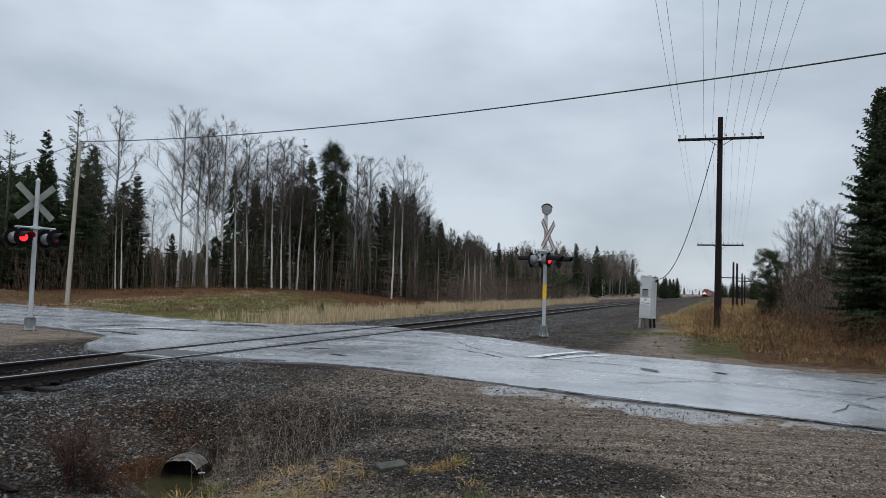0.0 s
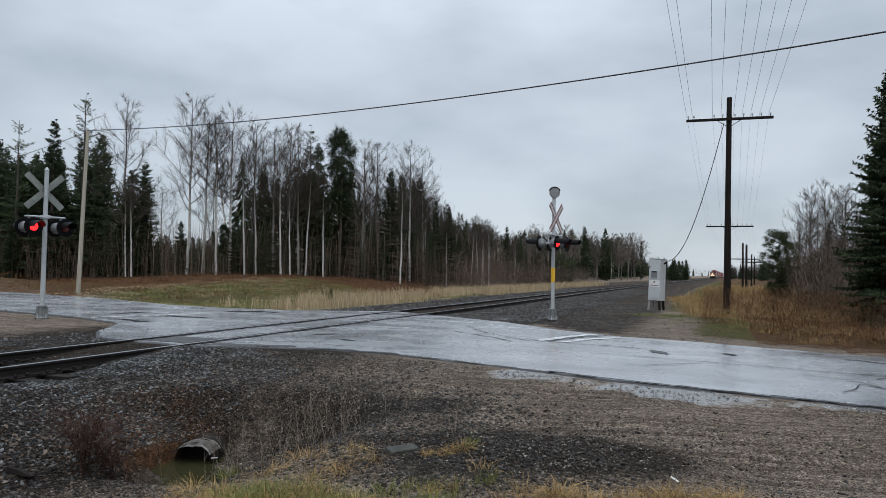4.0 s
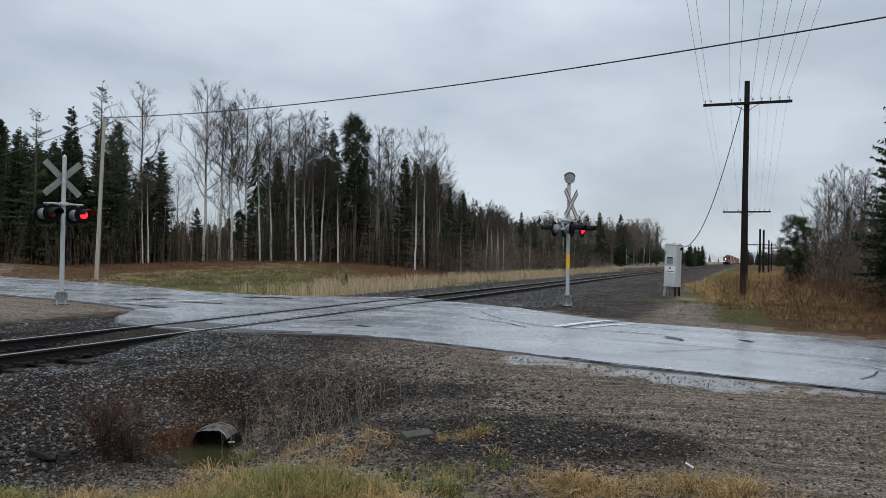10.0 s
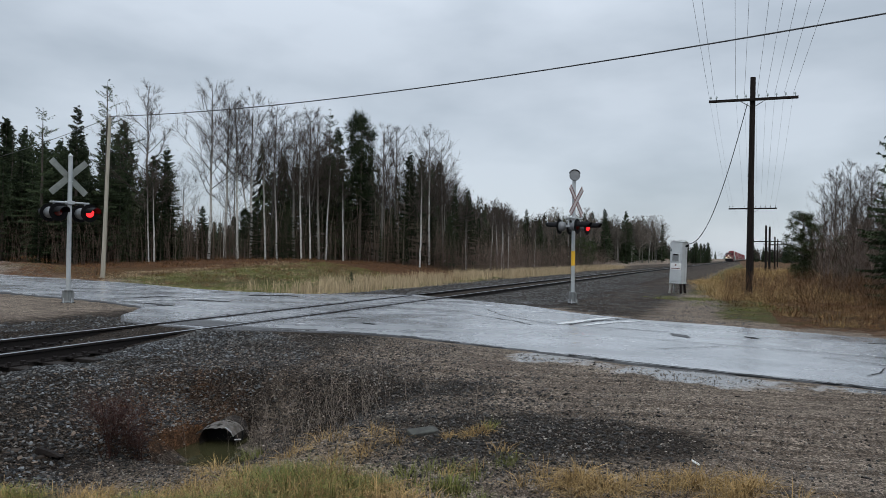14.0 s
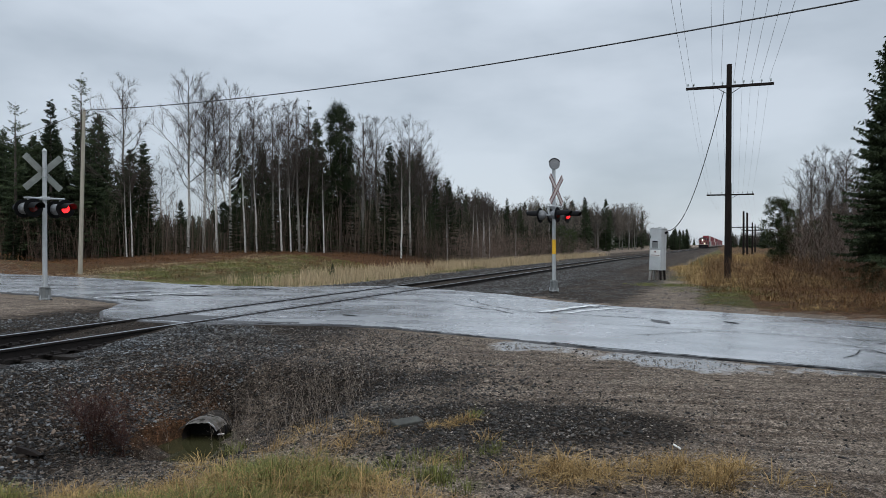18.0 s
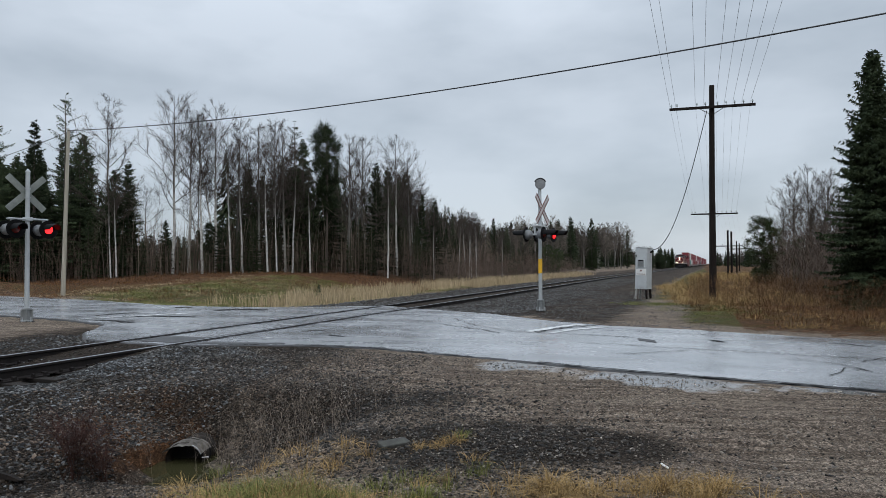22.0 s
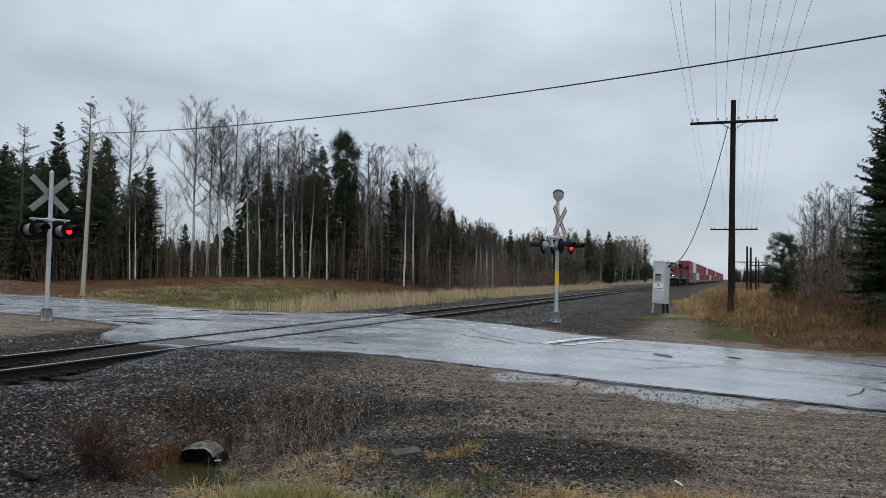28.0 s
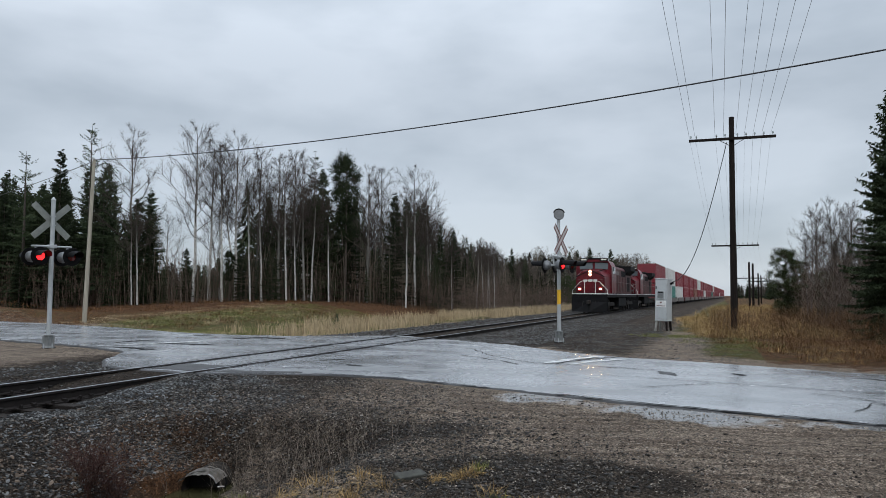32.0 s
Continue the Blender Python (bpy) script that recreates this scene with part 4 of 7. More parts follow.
def fine_spruce_shape(seed, H, width=0.22, low=0.03, gap=0.22, ragged=0.4, boughs=6, spray=1.0, open_top=0.0, thick=1.0):
    """A spruce seen close: boughs with side twigs, each set with small hanging sprays."""
    random.seed(seed)
    rng = np.random.default_rng(seed)
    trunk = tube_path([(0, 0, -0.3), (0, 0, H * 0.5), (0.02, 0, H * 0.98)], [0.011 * H + 0.02, 0.007 * H + 0.01, 0.012], 7)
    cs, ds, ss = [], [], []
    z = H * low
    while z < H * 0.985:
        u = z / H
        L = H * width * (1 - u) ** 0.8 * (0.75 + u if u < 0.25 else 1) + 0.06
        k = boughs
        if open_top and u > 0.45:
            L, k = L * (1 + 0.5 * open_top), max(3, boughs - 2)
        a0 = rnd(0, 6.28)
        for i in range(k):
            a = a0 + i * 6.283 / k + rnd(-0.45, 0.45)
            LL = L * rnd(1 - ragged, 1 + ragged * 0.6)
            zz = z + rnd(-0.5, 0.5) * gap * 2
            out = np.array([math.cos(a), math.sin(a), 0])
            side = np.array([-math.sin(a), math.cos(a), 0])
            nt_ = max(5, int(LL * 7))
            for w in np.linspace(0.12, 1.0, nt_):
                c = out * LL * w + np.array([0, 0, zz + LL * (0.12 + 0.7 * u * u) * w - 0.42 * (1 - u) * LL * (w ** 1.5 - 0.45 * w ** 4)])
                for sg in (-1, 1):
                    tl = (0.34 * LL * (1.05 - w) + 0.10) * rnd(0.6, 1.25)
                    d = side * sg * 0.8 + out * 0.55
                    m = max(3, int(tl * 14 * thick))
                    q = c + d * (tl * rng.uniform(0.05, 1, (m, 1)))
                    cs.append(q)
                    ds.append(np.tile(d, (m, 1)))
                    ss.append(np.full(m, (0.10 + 0.05 * min(LL, 1)) * spray))
        z += gap * (0.6 + 0.5 * (1 - u)) * (1 + open_top * (u > 0.45))
    c, d, s = np.concatenate(cs), np.concatenate(ds), np.concatenate(ss)
    n = len(c)
    d = d + rng.normal(0, 0.45, (n, 3)) + np.array([0, 0, -0.45])
    d /= np.linalg.norm(d, axis=1, keepdims=True)
    p = np.cross(d, rng.normal(size=(n, 3)))
    p /= np.linalg.norm(p, axis=1, keepdims=True)
    s = s[:, None] * rng.uniform(0.7, 1.4, (n, 1))
    v = np.stack([c - p * s * 0.28, c + p * s * 0.28, c + d * s * 1.25], 1).reshape(-1, 3)
    return trunk, (v, np.arange(len(v)).reshape(-1, 3))


def pine_shape(seed, H, bare=0.45, spread=0.2, clumps=70):
    random.seed(seed)
    rng = np.random.default_rng(seed)
    pts = [(rnd(-0.1, 0.1) * i * 0.3, rnd(-0.1, 0.1) * i * 0.3, -0.3 + H * 0.97 * i / 6) for i in range(7)]
    tr = [tube_path(pts, [0.012 * H * (1 - i / 6.6) + 0.015 for i in range(7)], 7)]
    v, t, o = [], [], 0
    p0, p1 = [], []
    for i in range(clumps):
        u = bare + (1 - bare) * (i + rnd(0, 1)) / clumps
        az = rnd(0, 6.28)
        w = (u - bare) / (1 - bare)
        R = H * spread * (0.45 + 1.1 * w) * (1.08 - w) ** 0.6 * rnd(0.35, 1.15)
        c = np.array([math.cos(az) * R, math.sin(az) * R, H * u + R * 0.3])
        p0.append((0, 0, H * u - 0.15 * R))
        p1.append(tuple(c))
        k = 80
        s = 0.055 * H * rnd(0.6, 1.1)
        dirs = rng.normal(size=(k, 3)) * np.array([1, 1, 0.75])
        dirs[:, 2] += 0.35
        dirs /= np.linalg.norm(dirs, axis=1, keepdims=True)
        sid = np.cross(dirs, rng.normal(size=(k, 3)))
        sid /= np.linalg.norm(sid, axis=1, keepdims=True)
        q = c + rng.normal(size=(k, 3)) * s * 0.35
        tri = np.stack([q - sid * s * 0.055, q + sid * s * 0.055, q + dirs * s * rng.uniform(0.6, 1.2, (k, 1))], 1).reshape(-1, 3)
        v.append(tri)
        t.append(o + np.arange(k * 3).reshape(-1, 3))
        o += k * 3
    tr.append(prisms(p0, p1, 0.022, 0.008))
    return merge(tr), (np.concatenate(v), np.concatenate(t))


def make_tree(name, label, category, shape, bark, leaf):
    ob = thing(name, Matrix(), label, category, "")
    tri_object("trunk", *shape[0], bark, ob, smooth=True)
    tri_object("crown", *shape[1], leaf, ob)
    return ob


L_BIRCH = "leafless white birch at the edge of the woods"
L_ASPEN = "leafless grey aspen at the edge of the woods"
L_SPRUCE = "dark green spruce tree with drooping boughs"
L_PINE = "pine tree with a tufted green crown"
def bare(name, label, bark, *args, twig=M_TWIG, **kw):
    return args[1], make_tree(name, label, "tree", bare_tree_shape(*args, **kw), bark, twig)


def fir(label, *args, **kw):
    return args[1], make_tree("spruce_tree", label, "tree", fine_spruce_shape(*args, **kw), M_BARK, M_NEEDLE)


KINDS = {
    "birch": [bare("birch_tree", L_BIRCH, M_BIRCH, 3, 14, 22, 0.20, 0.36), bare("birch_tree", L_BIRCH, M_BIRCH, 8, 14, 19, 0.17, 0.45),
              bare("birch_tree", L_BIRCH, M_BIRCH, 12, 14, 20, 0.19, 0.40, True), bare("birch_tree", L_BIRCH, M_BIRCH, 14, 14, 16, 0.15, 0.50)],
    "aspen": [bare("aspen_tree", L_ASPEN, M_ASPEN, 21, 13, 24, 0.19, 0.30), bare("aspen_tree", L_ASPEN, M_ASPEN, 27, 13, 22, 0.165, 0.36, True),
              bare("aspen_tree", L_ASPEN, M_ASPEN, 33, 13, 21, 0.20, 0.42), bare("aspen_tree", L_ASPEN, M_ASPEN, 37, 13, 18, 0.15, 0.34)],
    "roundtree": [bare("poplar_tree", "broad leafless poplar with a rounded crown of fine twigs", M_ASPEN, 75, 12, 26, 0.24, 0.30, dense=1.15, twig=M_HAZETWIG)],
    "spruce": [fir(L_SPRUCE, 41, 11, 0.165, 0.05, 0.34, 0.55, spray=1.0, thick=1.3), fir(L_SPRUCE, 44, 11, 0.125, 0.08, 0.36, 0.6, spray=0.95, thick=1.3), fir(L_SPRUCE, 47, 11, 0.19, 0.03, 0.38, 0.5, spray=1.05, thick=1.3)],
    "oldspruce": [fir("tall ragged spruce with sparse upper boughs", 52, 14, 0.15, 0.10, 0.40, 0.7, 5, 0.75, 0.5, 1.3), fir("tall ragged spruce with sparse upper boughs", 57, 14, 0.18, 0.08, 0.44, 0.75, 5, 0.75, 0.7, 1.3)],
    "pine": [(12.0, make_tree("pine_tree", L_PINE, "tree", pine_shape(61, 12, 0.42, 0.17, 90), M_BARK, M_NEEDLE)),
             (12.0, make_tree("pine_tree", L_PINE, "tree", pine_shape(66, 12, 0.30, 0.16, 100), M_BARK, M_NEEDLE))],
    "bigspruce": [fir("large dark green spruce beside the road", 83, 10, 0.27, 0.03, 0.15, 0.45, 7, 0.85, thick=1.7), fir("large dark green spruce beside the road", 88, 10, 0.25, 0.03, 0.16, 0.5, 7, 0.85, thick=1.7)],
    "youngpine": [(5.0, make_tree("pine_tree", "full green young pine beside the pole line", "tree", pine_shape(95, 5, 0.06, 0.27, 150), M_BARK, M_PINE))],
    "bushpine": [(5.0, make_tree("pine_tree", "young bushy pine beside the track", "tree", pine_shape(71, 5, 0.08, 0.30, 110), M_BARK, M_PINE))],
}
USED = {}


def plant(kind, x, y, h, variant=None, wide=1.0):
    shapes = KINDS[kind]
    i = random.randrange(len(shapes)) if variant is None else variant % len(shapes)
    h0, ob = shapes[i]
    s = h / h0
    z = float(ground_height(x, y))
    m = pose(x, y, z - 0.03, 0, 0, random.uniform(0, 360))
    if (kind, i) in USED:
        ob = copy_thing(ob, m)
    else:
        USED[(kind, i)] = True
        ob.matrix_basis = m
    ob.scale = (s * wide, s * wide, s)
    ob["group"] = "woods along the road and track"
    return ob


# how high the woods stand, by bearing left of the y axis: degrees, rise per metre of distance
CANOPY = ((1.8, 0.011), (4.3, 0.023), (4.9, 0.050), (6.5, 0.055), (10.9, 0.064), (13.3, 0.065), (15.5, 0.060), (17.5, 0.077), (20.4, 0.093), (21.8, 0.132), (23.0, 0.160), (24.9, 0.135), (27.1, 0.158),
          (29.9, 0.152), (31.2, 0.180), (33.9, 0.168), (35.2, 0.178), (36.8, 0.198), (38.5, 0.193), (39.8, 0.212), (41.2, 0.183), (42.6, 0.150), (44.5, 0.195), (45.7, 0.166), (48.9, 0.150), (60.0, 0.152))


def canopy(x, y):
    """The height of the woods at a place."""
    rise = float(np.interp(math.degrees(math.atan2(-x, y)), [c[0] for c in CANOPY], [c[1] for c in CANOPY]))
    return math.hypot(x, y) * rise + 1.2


random.seed(5)
# tall ones that stand out against the sky: kind, x, y, height, shape
SKYLINE = (
    ("oldspruce", -51.2, 41.7, 12.8, 1), ("spruce", -48.9, 42.9, 12.6, 1), ("oldspruce", -48.3, 45.3, 15.2, 0), ("aspen", -45.9, 47.4, 15.6, 0), ("birch", -42.2, 50.7, 16.0, 0), ("birch", -42.0, 52.5, 15.2, 1),
    ("birch", -39.9, 51.6, 14.2, 3), ("birch", -39.8, 53.3, 15.4, 2), ("aspen", -38.6, 54.6, 14.0, 1), ("aspen", -36.9, 55.7, 13.7, 2), ("aspen", -37.2, 58.1, 14.4, 1), ("aspen", -34.6, 56.2, 13.8, 0),
    ("oldspruce", -36.6, 61.1, 14.6, 0), ("spruce", -34.4, 58.9, 12.1, 2), ("spruce", -33.6, 61.9, 11.4, 0), ("pine", -32.8, 60.4, 13.3, 0), ("aspen", -30.9, 61.1, 13.2, 3), ("aspen", -31.2, 64.6, 13.8, 1), ("spruce", -28.9, 62.9, 10.5, 0),
    ("birch", -28.0, 65.8, 14.1, 0), ("aspen", -27.5, 68.4, 12.2, 3), ("aspen", -26.4, 68.3, 9.3, 2), ("spruce", -26.2, 67.9, 8.3, 1), ("spruce", -25.9, 70.7, 8.2, 0), ("birch", -25.3, 76.7, 7.8, 3),
    ("birch", -26.0, 81.5, 8.4, 1), ("birch", -25.4, 84.0, 8.1, 3), ("birch", -24.9, 79.5, 7.4, 1), ("spruce", -25.5, 92.0, 7.5, 1), ("roundtree", -25.5, 107.5, 9.1, 0), ("roundtree", -25.3, 131.1, 10.6, 0), ("spruce", -24.9, 148.4, 11.1, 0),
    ("spruce", -24.5, 175.5, 12.3, 2), ("roundtree", -24.4, 190.0, 12.4, 0), ("roundtree", -24.1, 203.8, 13.3, 0), ("roundtree", -24.0, 219.0, 14.2, 0), ("roundtree", -23.7, 233.8, 15.2, 0), ("roundtree", -23.2, 248.0, 14.6, 0),
    ("bushpine", -22.4, 112.0, 4.6, 0), ("bushpine", -22.0, 117.0, 3.9, 0), ("bushpine", -22.6, 122.0, 4.2, 0),
)
for k, x, y, h, v in SKYLINE:
    plant(k, x, y, h, v, 0.8 if k == "pine" else 1.0)
# white stems at the edge of the woods, in front of the dark spruces
for x, y, h, v in ((-44.0, 45.7, 8.4, 3), (-43.7, 46.0, 8.8, 1), (-37.2, 51.9, 11.6, 3), (-36.6, 52.7, 10.6, 1), (-34.9, 53.8, 11.8, 3), (-34.4, 54.5, 10.0, 3), (-33.4, 55.3, 11.2, 1), (-32.2, 56.3, 9.6, 3), (-27.0, 61.2, 11.4, 0), (-25.3, 68.9, 7.4, 3), (-24.9, 80.4, 7.0, 1), (-24.9, 82.0, 7.4, 3), (-24.9, 93.9, 6.8, 3)):
    plant("birch", x, y, h, v, 0.9)

# right-hand side: spruces by the road, bare trees and brush behind them
for k, x, y, h, v in (("bigspruce", 5.95, 30, 9.3, 0), ("bigspruce", 8.0, 31.5, 10.8, 1), ("spruce", 7.2, 34, 7.5, 1), ("spruce", 10.5, 30, 9.0, 2), ("spruce", 13, 28, 11, 0), ("spruce", 9.2, 36, 8.5, 1),
                      ("spruce", 16, 27, 10, 1), ("spruce", 20, 24, 11, 2), ("youngpine", 4.1, 55, 4.7, 0), ("bushpine", 6.4, 55, 3.2, 0), ("aspen", 6.3, 58, 8.6, 0), ("aspen", 7.6, 60, 9.2, 1), ("aspen", 8.9, 61, 8.8, 2),
                      ("aspen", 10.3, 58, 8.4, 0), ("aspen", 7.0, 64, 9.0, 2), ("aspen", 9.6, 66, 9.6, 1), ("aspen", 11.8, 62, 9.2, 1), ("aspen", 8.2, 55, 6.5, 2), ("aspen", 6.9, 52, 5.0, 1), ("spruce", 9.5, 50, 6.0, 0),
                      ("aspen", 12.5, 52, 8.0, 2), ("aspen", 14, 46, 8.5, 0), ("spruce", 12, 44, 7.5, 1)):
    plant(k, x, y, h, v, 0.80 if k == "bigspruce" else 1.3 if k == "youngpine" else 0.82 if k == "aspen" else 1.0)
random.seed(9)
for i in range(16):
    plant("aspen", random.uniform(5.6, 15), random.uniform(46, 72), random.uniform(4.5, 7.8), None, 0.9)
# the woods beyond the road and along the track
WOOD_EDGE = ((-100, 52), (-62, 41), (-50, 41), (-43, 47), (-38, 52), (-32, 57), (-27, 62), (-25, 72), (-25, 95), (-25, 125))


def along_edge(u):
    seg = [math.dist(p, q) for p, q in zip(WOOD_EDGE, WOOD_EDGE[1:])]
    s = u * sum(seg)
    for (p, q), L in zip(zip(WOOD_EDGE, WOOD_EDGE[1:]), seg):
        if s <= L:
            f = s / L
            nx, ny = -(q[1] - p[1]) / L, (q[0] - p[0]) / L
            return p[0] + (q[0] - p[0]) * f, p[1] + (q[1] - p[1]) * f, nx, ny
        s -= L
    return (*WOOD_EDGE[-1], -1.0, 0.0)


random.seed(17)
for i in range(205):
    u = (i + random.random()) / 205
    x, y, nx, ny = along_edge(u)
    depth = random.uniform(0.5, 20)
    x, y = x + nx * depth, y + ny * depth
    r = random.random()
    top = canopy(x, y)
    thin = 36.6 < math.degrees(math.atan2(-x, y)) < 44.2      # a thin stand with sky behind it
    if u < 0.38:                     # thick spruce by the road
        kind, f = ("spruce", random.uniform(0.70, 0.98)) if r < 0.92 else ("oldspruce", random.uniform(0.85, 1.0))
    elif u < 0.70:
        kind = "aspen" if r < 0.18 else "birch" if r < 0.30 else "spruce" if r < 0.92 else "pine"
        f = {"aspen": 0.80, "birch": 0.84, "spruce": 0.40, "pine": 0.70}[kind] * random.uniform(0.75, 1.08)
    else:
        kind = "aspen" if r < 0.42 else "birch" if r < 0.56 else "spruce"
        f = {"aspen": 0.88, "birch": 0.90, "spruce": 0.80}[kind] * random.uniform(0.75, 1.08)
    if thin and kind in ("spruce", "pine"):
        f *= 0.42
    elif thin:
        f *= 0.8
        if r < 0.22:
            continue
    elif 0.55 < u < 0.80 and r > 0.62:
        continue
    elif kind == "spruce" and 30.8 < math.degrees(math.atan2(-x, y)) < 36.6:
        f *= 0.72
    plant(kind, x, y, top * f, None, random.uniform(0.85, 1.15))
for i in range(64):                  # the wood's face along the line, out to where it ends
    y = 96 + 150 * (i + random.random()) / 64
    x = -25.5 + float(track_shift(y)) - random.uniform(0, 7)
    r = random.random()
    kind = "aspen" if r < 0.36 else "birch" if r < 0.62 else "spruce" if r < 0.78 else "roundtree"
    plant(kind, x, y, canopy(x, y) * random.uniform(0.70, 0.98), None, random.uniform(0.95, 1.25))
for i in range(9):                   # dark spruces behind the pale stems
    u = random.uniform(0.47, 0.74)
    x, y, nx, ny = along_edge(u)
    d = random.uniform(3, 22)
    x, y = x + nx * d, y + ny * d
    if not 36.6 < math.degrees(math.atan2(-x, y)) < 44.2:
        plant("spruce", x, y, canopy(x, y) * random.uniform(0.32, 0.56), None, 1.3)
for i in range(26):                  # dark conifers beyond the end of the wood's face
    b, d = radians(random.uniform(2.0, 4.6)), random.uniform(265, 340)
    plant("spruce", -d * math.sin(b), d * math.cos(b), random.uniform(6.5, 9.3) * (0.75 + 0.25 * b / radians(4.6)), None, 1.4)
for i in range(46):                  # a close wall of spruce beside the road
    x, y, nx, ny = along_edge(random.uniform(0.14, 0.415))
    d = random.uniform(0, 5)
    x, y = x + nx * d, y + ny * d
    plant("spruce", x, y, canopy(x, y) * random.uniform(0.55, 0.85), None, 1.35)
for i in range(70):                  # young spruces along the edge
    u = random.uniform(0.30, 0.98)
    x, y, nx, ny = along_edge(u)
    d = random.uniform(-0.5, 5)
    plant("spruce", x + nx * d, y + ny * d, random.uniform(2.2, 5.5), None, 1.15)
for b, d, h in ((32.6, 77, 9.6), (33.4, 82, 10.4), (34.4, 74, 9.8), (35.2, 79, 9.2)):      # spruces deep behind the birches
    plant("spruce", -d * math.sin(radians(b)), d * math.cos(radians(b)), h, None, 1.25)
plant("spruce", -18.6, 33.4, 0.95, 0, 1.4)
for kind, shapes in KINDS.items():   # every grown shape has its place in the woods
    for i in range(len(shapes)):
        if (kind, i) not in USED:
            plant(kind, -36 - 2 * i, 62 + 2 * i, 8.5, i)


# ---- far woods on both sides of the line ----
def far_woods(name, label, spots, seed):
    rng = np.random.default_rng(seed)
    bare0, bare1, br0, br1, cv, ct, tv, o = [], [], [], [], [], [], [], 0
    for x, y, h, con in spots:
        z = float(ground_height(x, y))
        if con:
            n = 320
            u = np.linspace(0.1, 0.97, n)
            a = rng.uniform(0, 6.28, n)
            L = h * 0.20 * (1 - u) + 0.15
            q = np.stack([np.full(n, x), np.full(n, y), z + h * u], 1)
            out = np.stack([np.cos(a), np.sin(a), np.full(n, -0.35)], 1) * L[:, None]
            sid = np.stack([-np.sin(a), np.cos(a), np.zeros(n)], 1) * (L * 0.16)[:, None]
            up = np.zeros((n, 3))
            up[:, 2] = h * 0.03
            tri = np.stack([q + up, q + out + sid, q + out - sid], 1).reshape(-1, 3)
            cv.append(tri)
            ct.append(o + np.arange(n * 3).reshape(-1, 3))
            o += n * 3
        else:
            bare0.append([[x, y, z]])
            bare1.append([[x, y, z + h]])
            br0.append([0.09])
            br1.append([0.02])
            # a fine ovoid crown of slivers
            n = 170
            u = rng.uniform(0.28, 0.98, n)
            a = rng.uniform(0, 6.28, n)
            w = h * 0.17 * np.sin(np.pi * np.clip((u - 0.2) / 0.85, 0, 1)) ** 0.7 * rng.uniform(0, 1, n) ** 0.6
            q = np.stack([x + np.cos(a) * w, y + np.sin(a) * w, z + h * u * 0.93], 1)
            L = h * rng.uniform(0.05, 0.12, n)
            e = q + np.stack([np.cos(a) * L * 0.6, np.sin(a) * L * 0.6, L * rng.uniform(0.5, 1.3, n)], 1)
            sd = rng.normal(size=(n, 3)) * 0.022
            tv.append(np.stack([q - sd, q + sd, e], 1).reshape(-1, 3))
    if bare0:
        v, t = prisms(np.concatenate(bare0), np.concatenate(bare1), np.concatenate(br0), np.concatenate(br1), 2)
        tw = np.concatenate(tv)
        v, t = merge([(v, t), (tw, np.arange(len(tw)).reshape(-1, 3))])
        tagged(tri_object(name, v, t, M_TWIG), label, "woods", kind="stuff")
    if cv:
        tagged(tri_object(name, np.concatenate(cv), np.concatenate(ct), M_NEEDLE), "distant dark conifers " + label.split(" ", 2)[2], "woods", kind="stuff")


random.seed(23)
spots = []
for i in range(520):
    y = 105 + 560 * random.random() ** 1.5
    x = -31 - 45 * random.random() ** 1.4 + float(track_shift(y)) - (3 if y < 200 else 0)
    con = random.random() < 0.35
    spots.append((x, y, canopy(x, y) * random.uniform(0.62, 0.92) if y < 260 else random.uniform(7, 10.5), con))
for i in range(240):
    y = 100 + 150 * random.random()
    x = -28 - 10 * random.random() ** 1.5 + float(track_shift(y))
    spots.append((x, y, canopy(x, y) * random.uniform(0.55, 0.85), random.random() < 0.35))
far_woods("far_woods", "distant bare trees along the left of the line", spots, 1)
spots = []
for i in range(340):
    y = 62 + 600 * random.random() ** 1.4
    x = 12.5 + 50 * random.random() ** 1.4 + float(track_shift(y))
    spots.append((x, y, random.uniform(6.5, 9.5), random.random() < 0.4))
for i in range(80):
    y = random.uniform(330, 720)
    spots.append((TRACK_X + float(track_shift(y)) + random.uniform(11, 24), y, random.uniform(6, 9.5), random.random() < 0.35))
far_woods("far_woods", "distant bare trees along the right of the line", spots, 2)
spots = []
for i in range(400):
    u = random.random() * 0.8
    x, y, nx, ny = along_edge(u)
    d = random.uniform(14, 60)
    if 30.8 < math.degrees(math.atan2(-x - nx * d, y + ny * d)) < 44.0:
        spots.append((x + nx * d, y + ny * d, random.uniform(2.5, 4.6), random.random() < 0.7))
        continue
    if u > 0.5 and random.random() < 0.65:      # the middle stand is shallow, with light behind it
        continue
    spots.append((x + nx * d, y + ny * d, random.uniform(7, 9.5) if u < 0.72 else random.uniform(5, 7.5), random.random() < 0.62))
far_woods("far_woods", "distant bare trees deep in the woods", spots, 3)
spots = [(700 * math.cos(a) * random.uniform(0.8, 1.2), 700 * math.sin(a) * random.uniform(0.8, 1.2), random.uniform(9, 14), random.random() < 0.6) for a in np.linspace(0, 6.283, 420) if not 1.45 < a < 1.60]
spots += [(x, random.uniform(1050, 1250), random.uniform(9, 14), random.random() < 0.5) for x in np.linspace(-160, 160, 110) if abs(x - TRACK_X - 17.5) > 9]
far_woods("far_woods", "distant bare trees round the horizon", spots, 4)


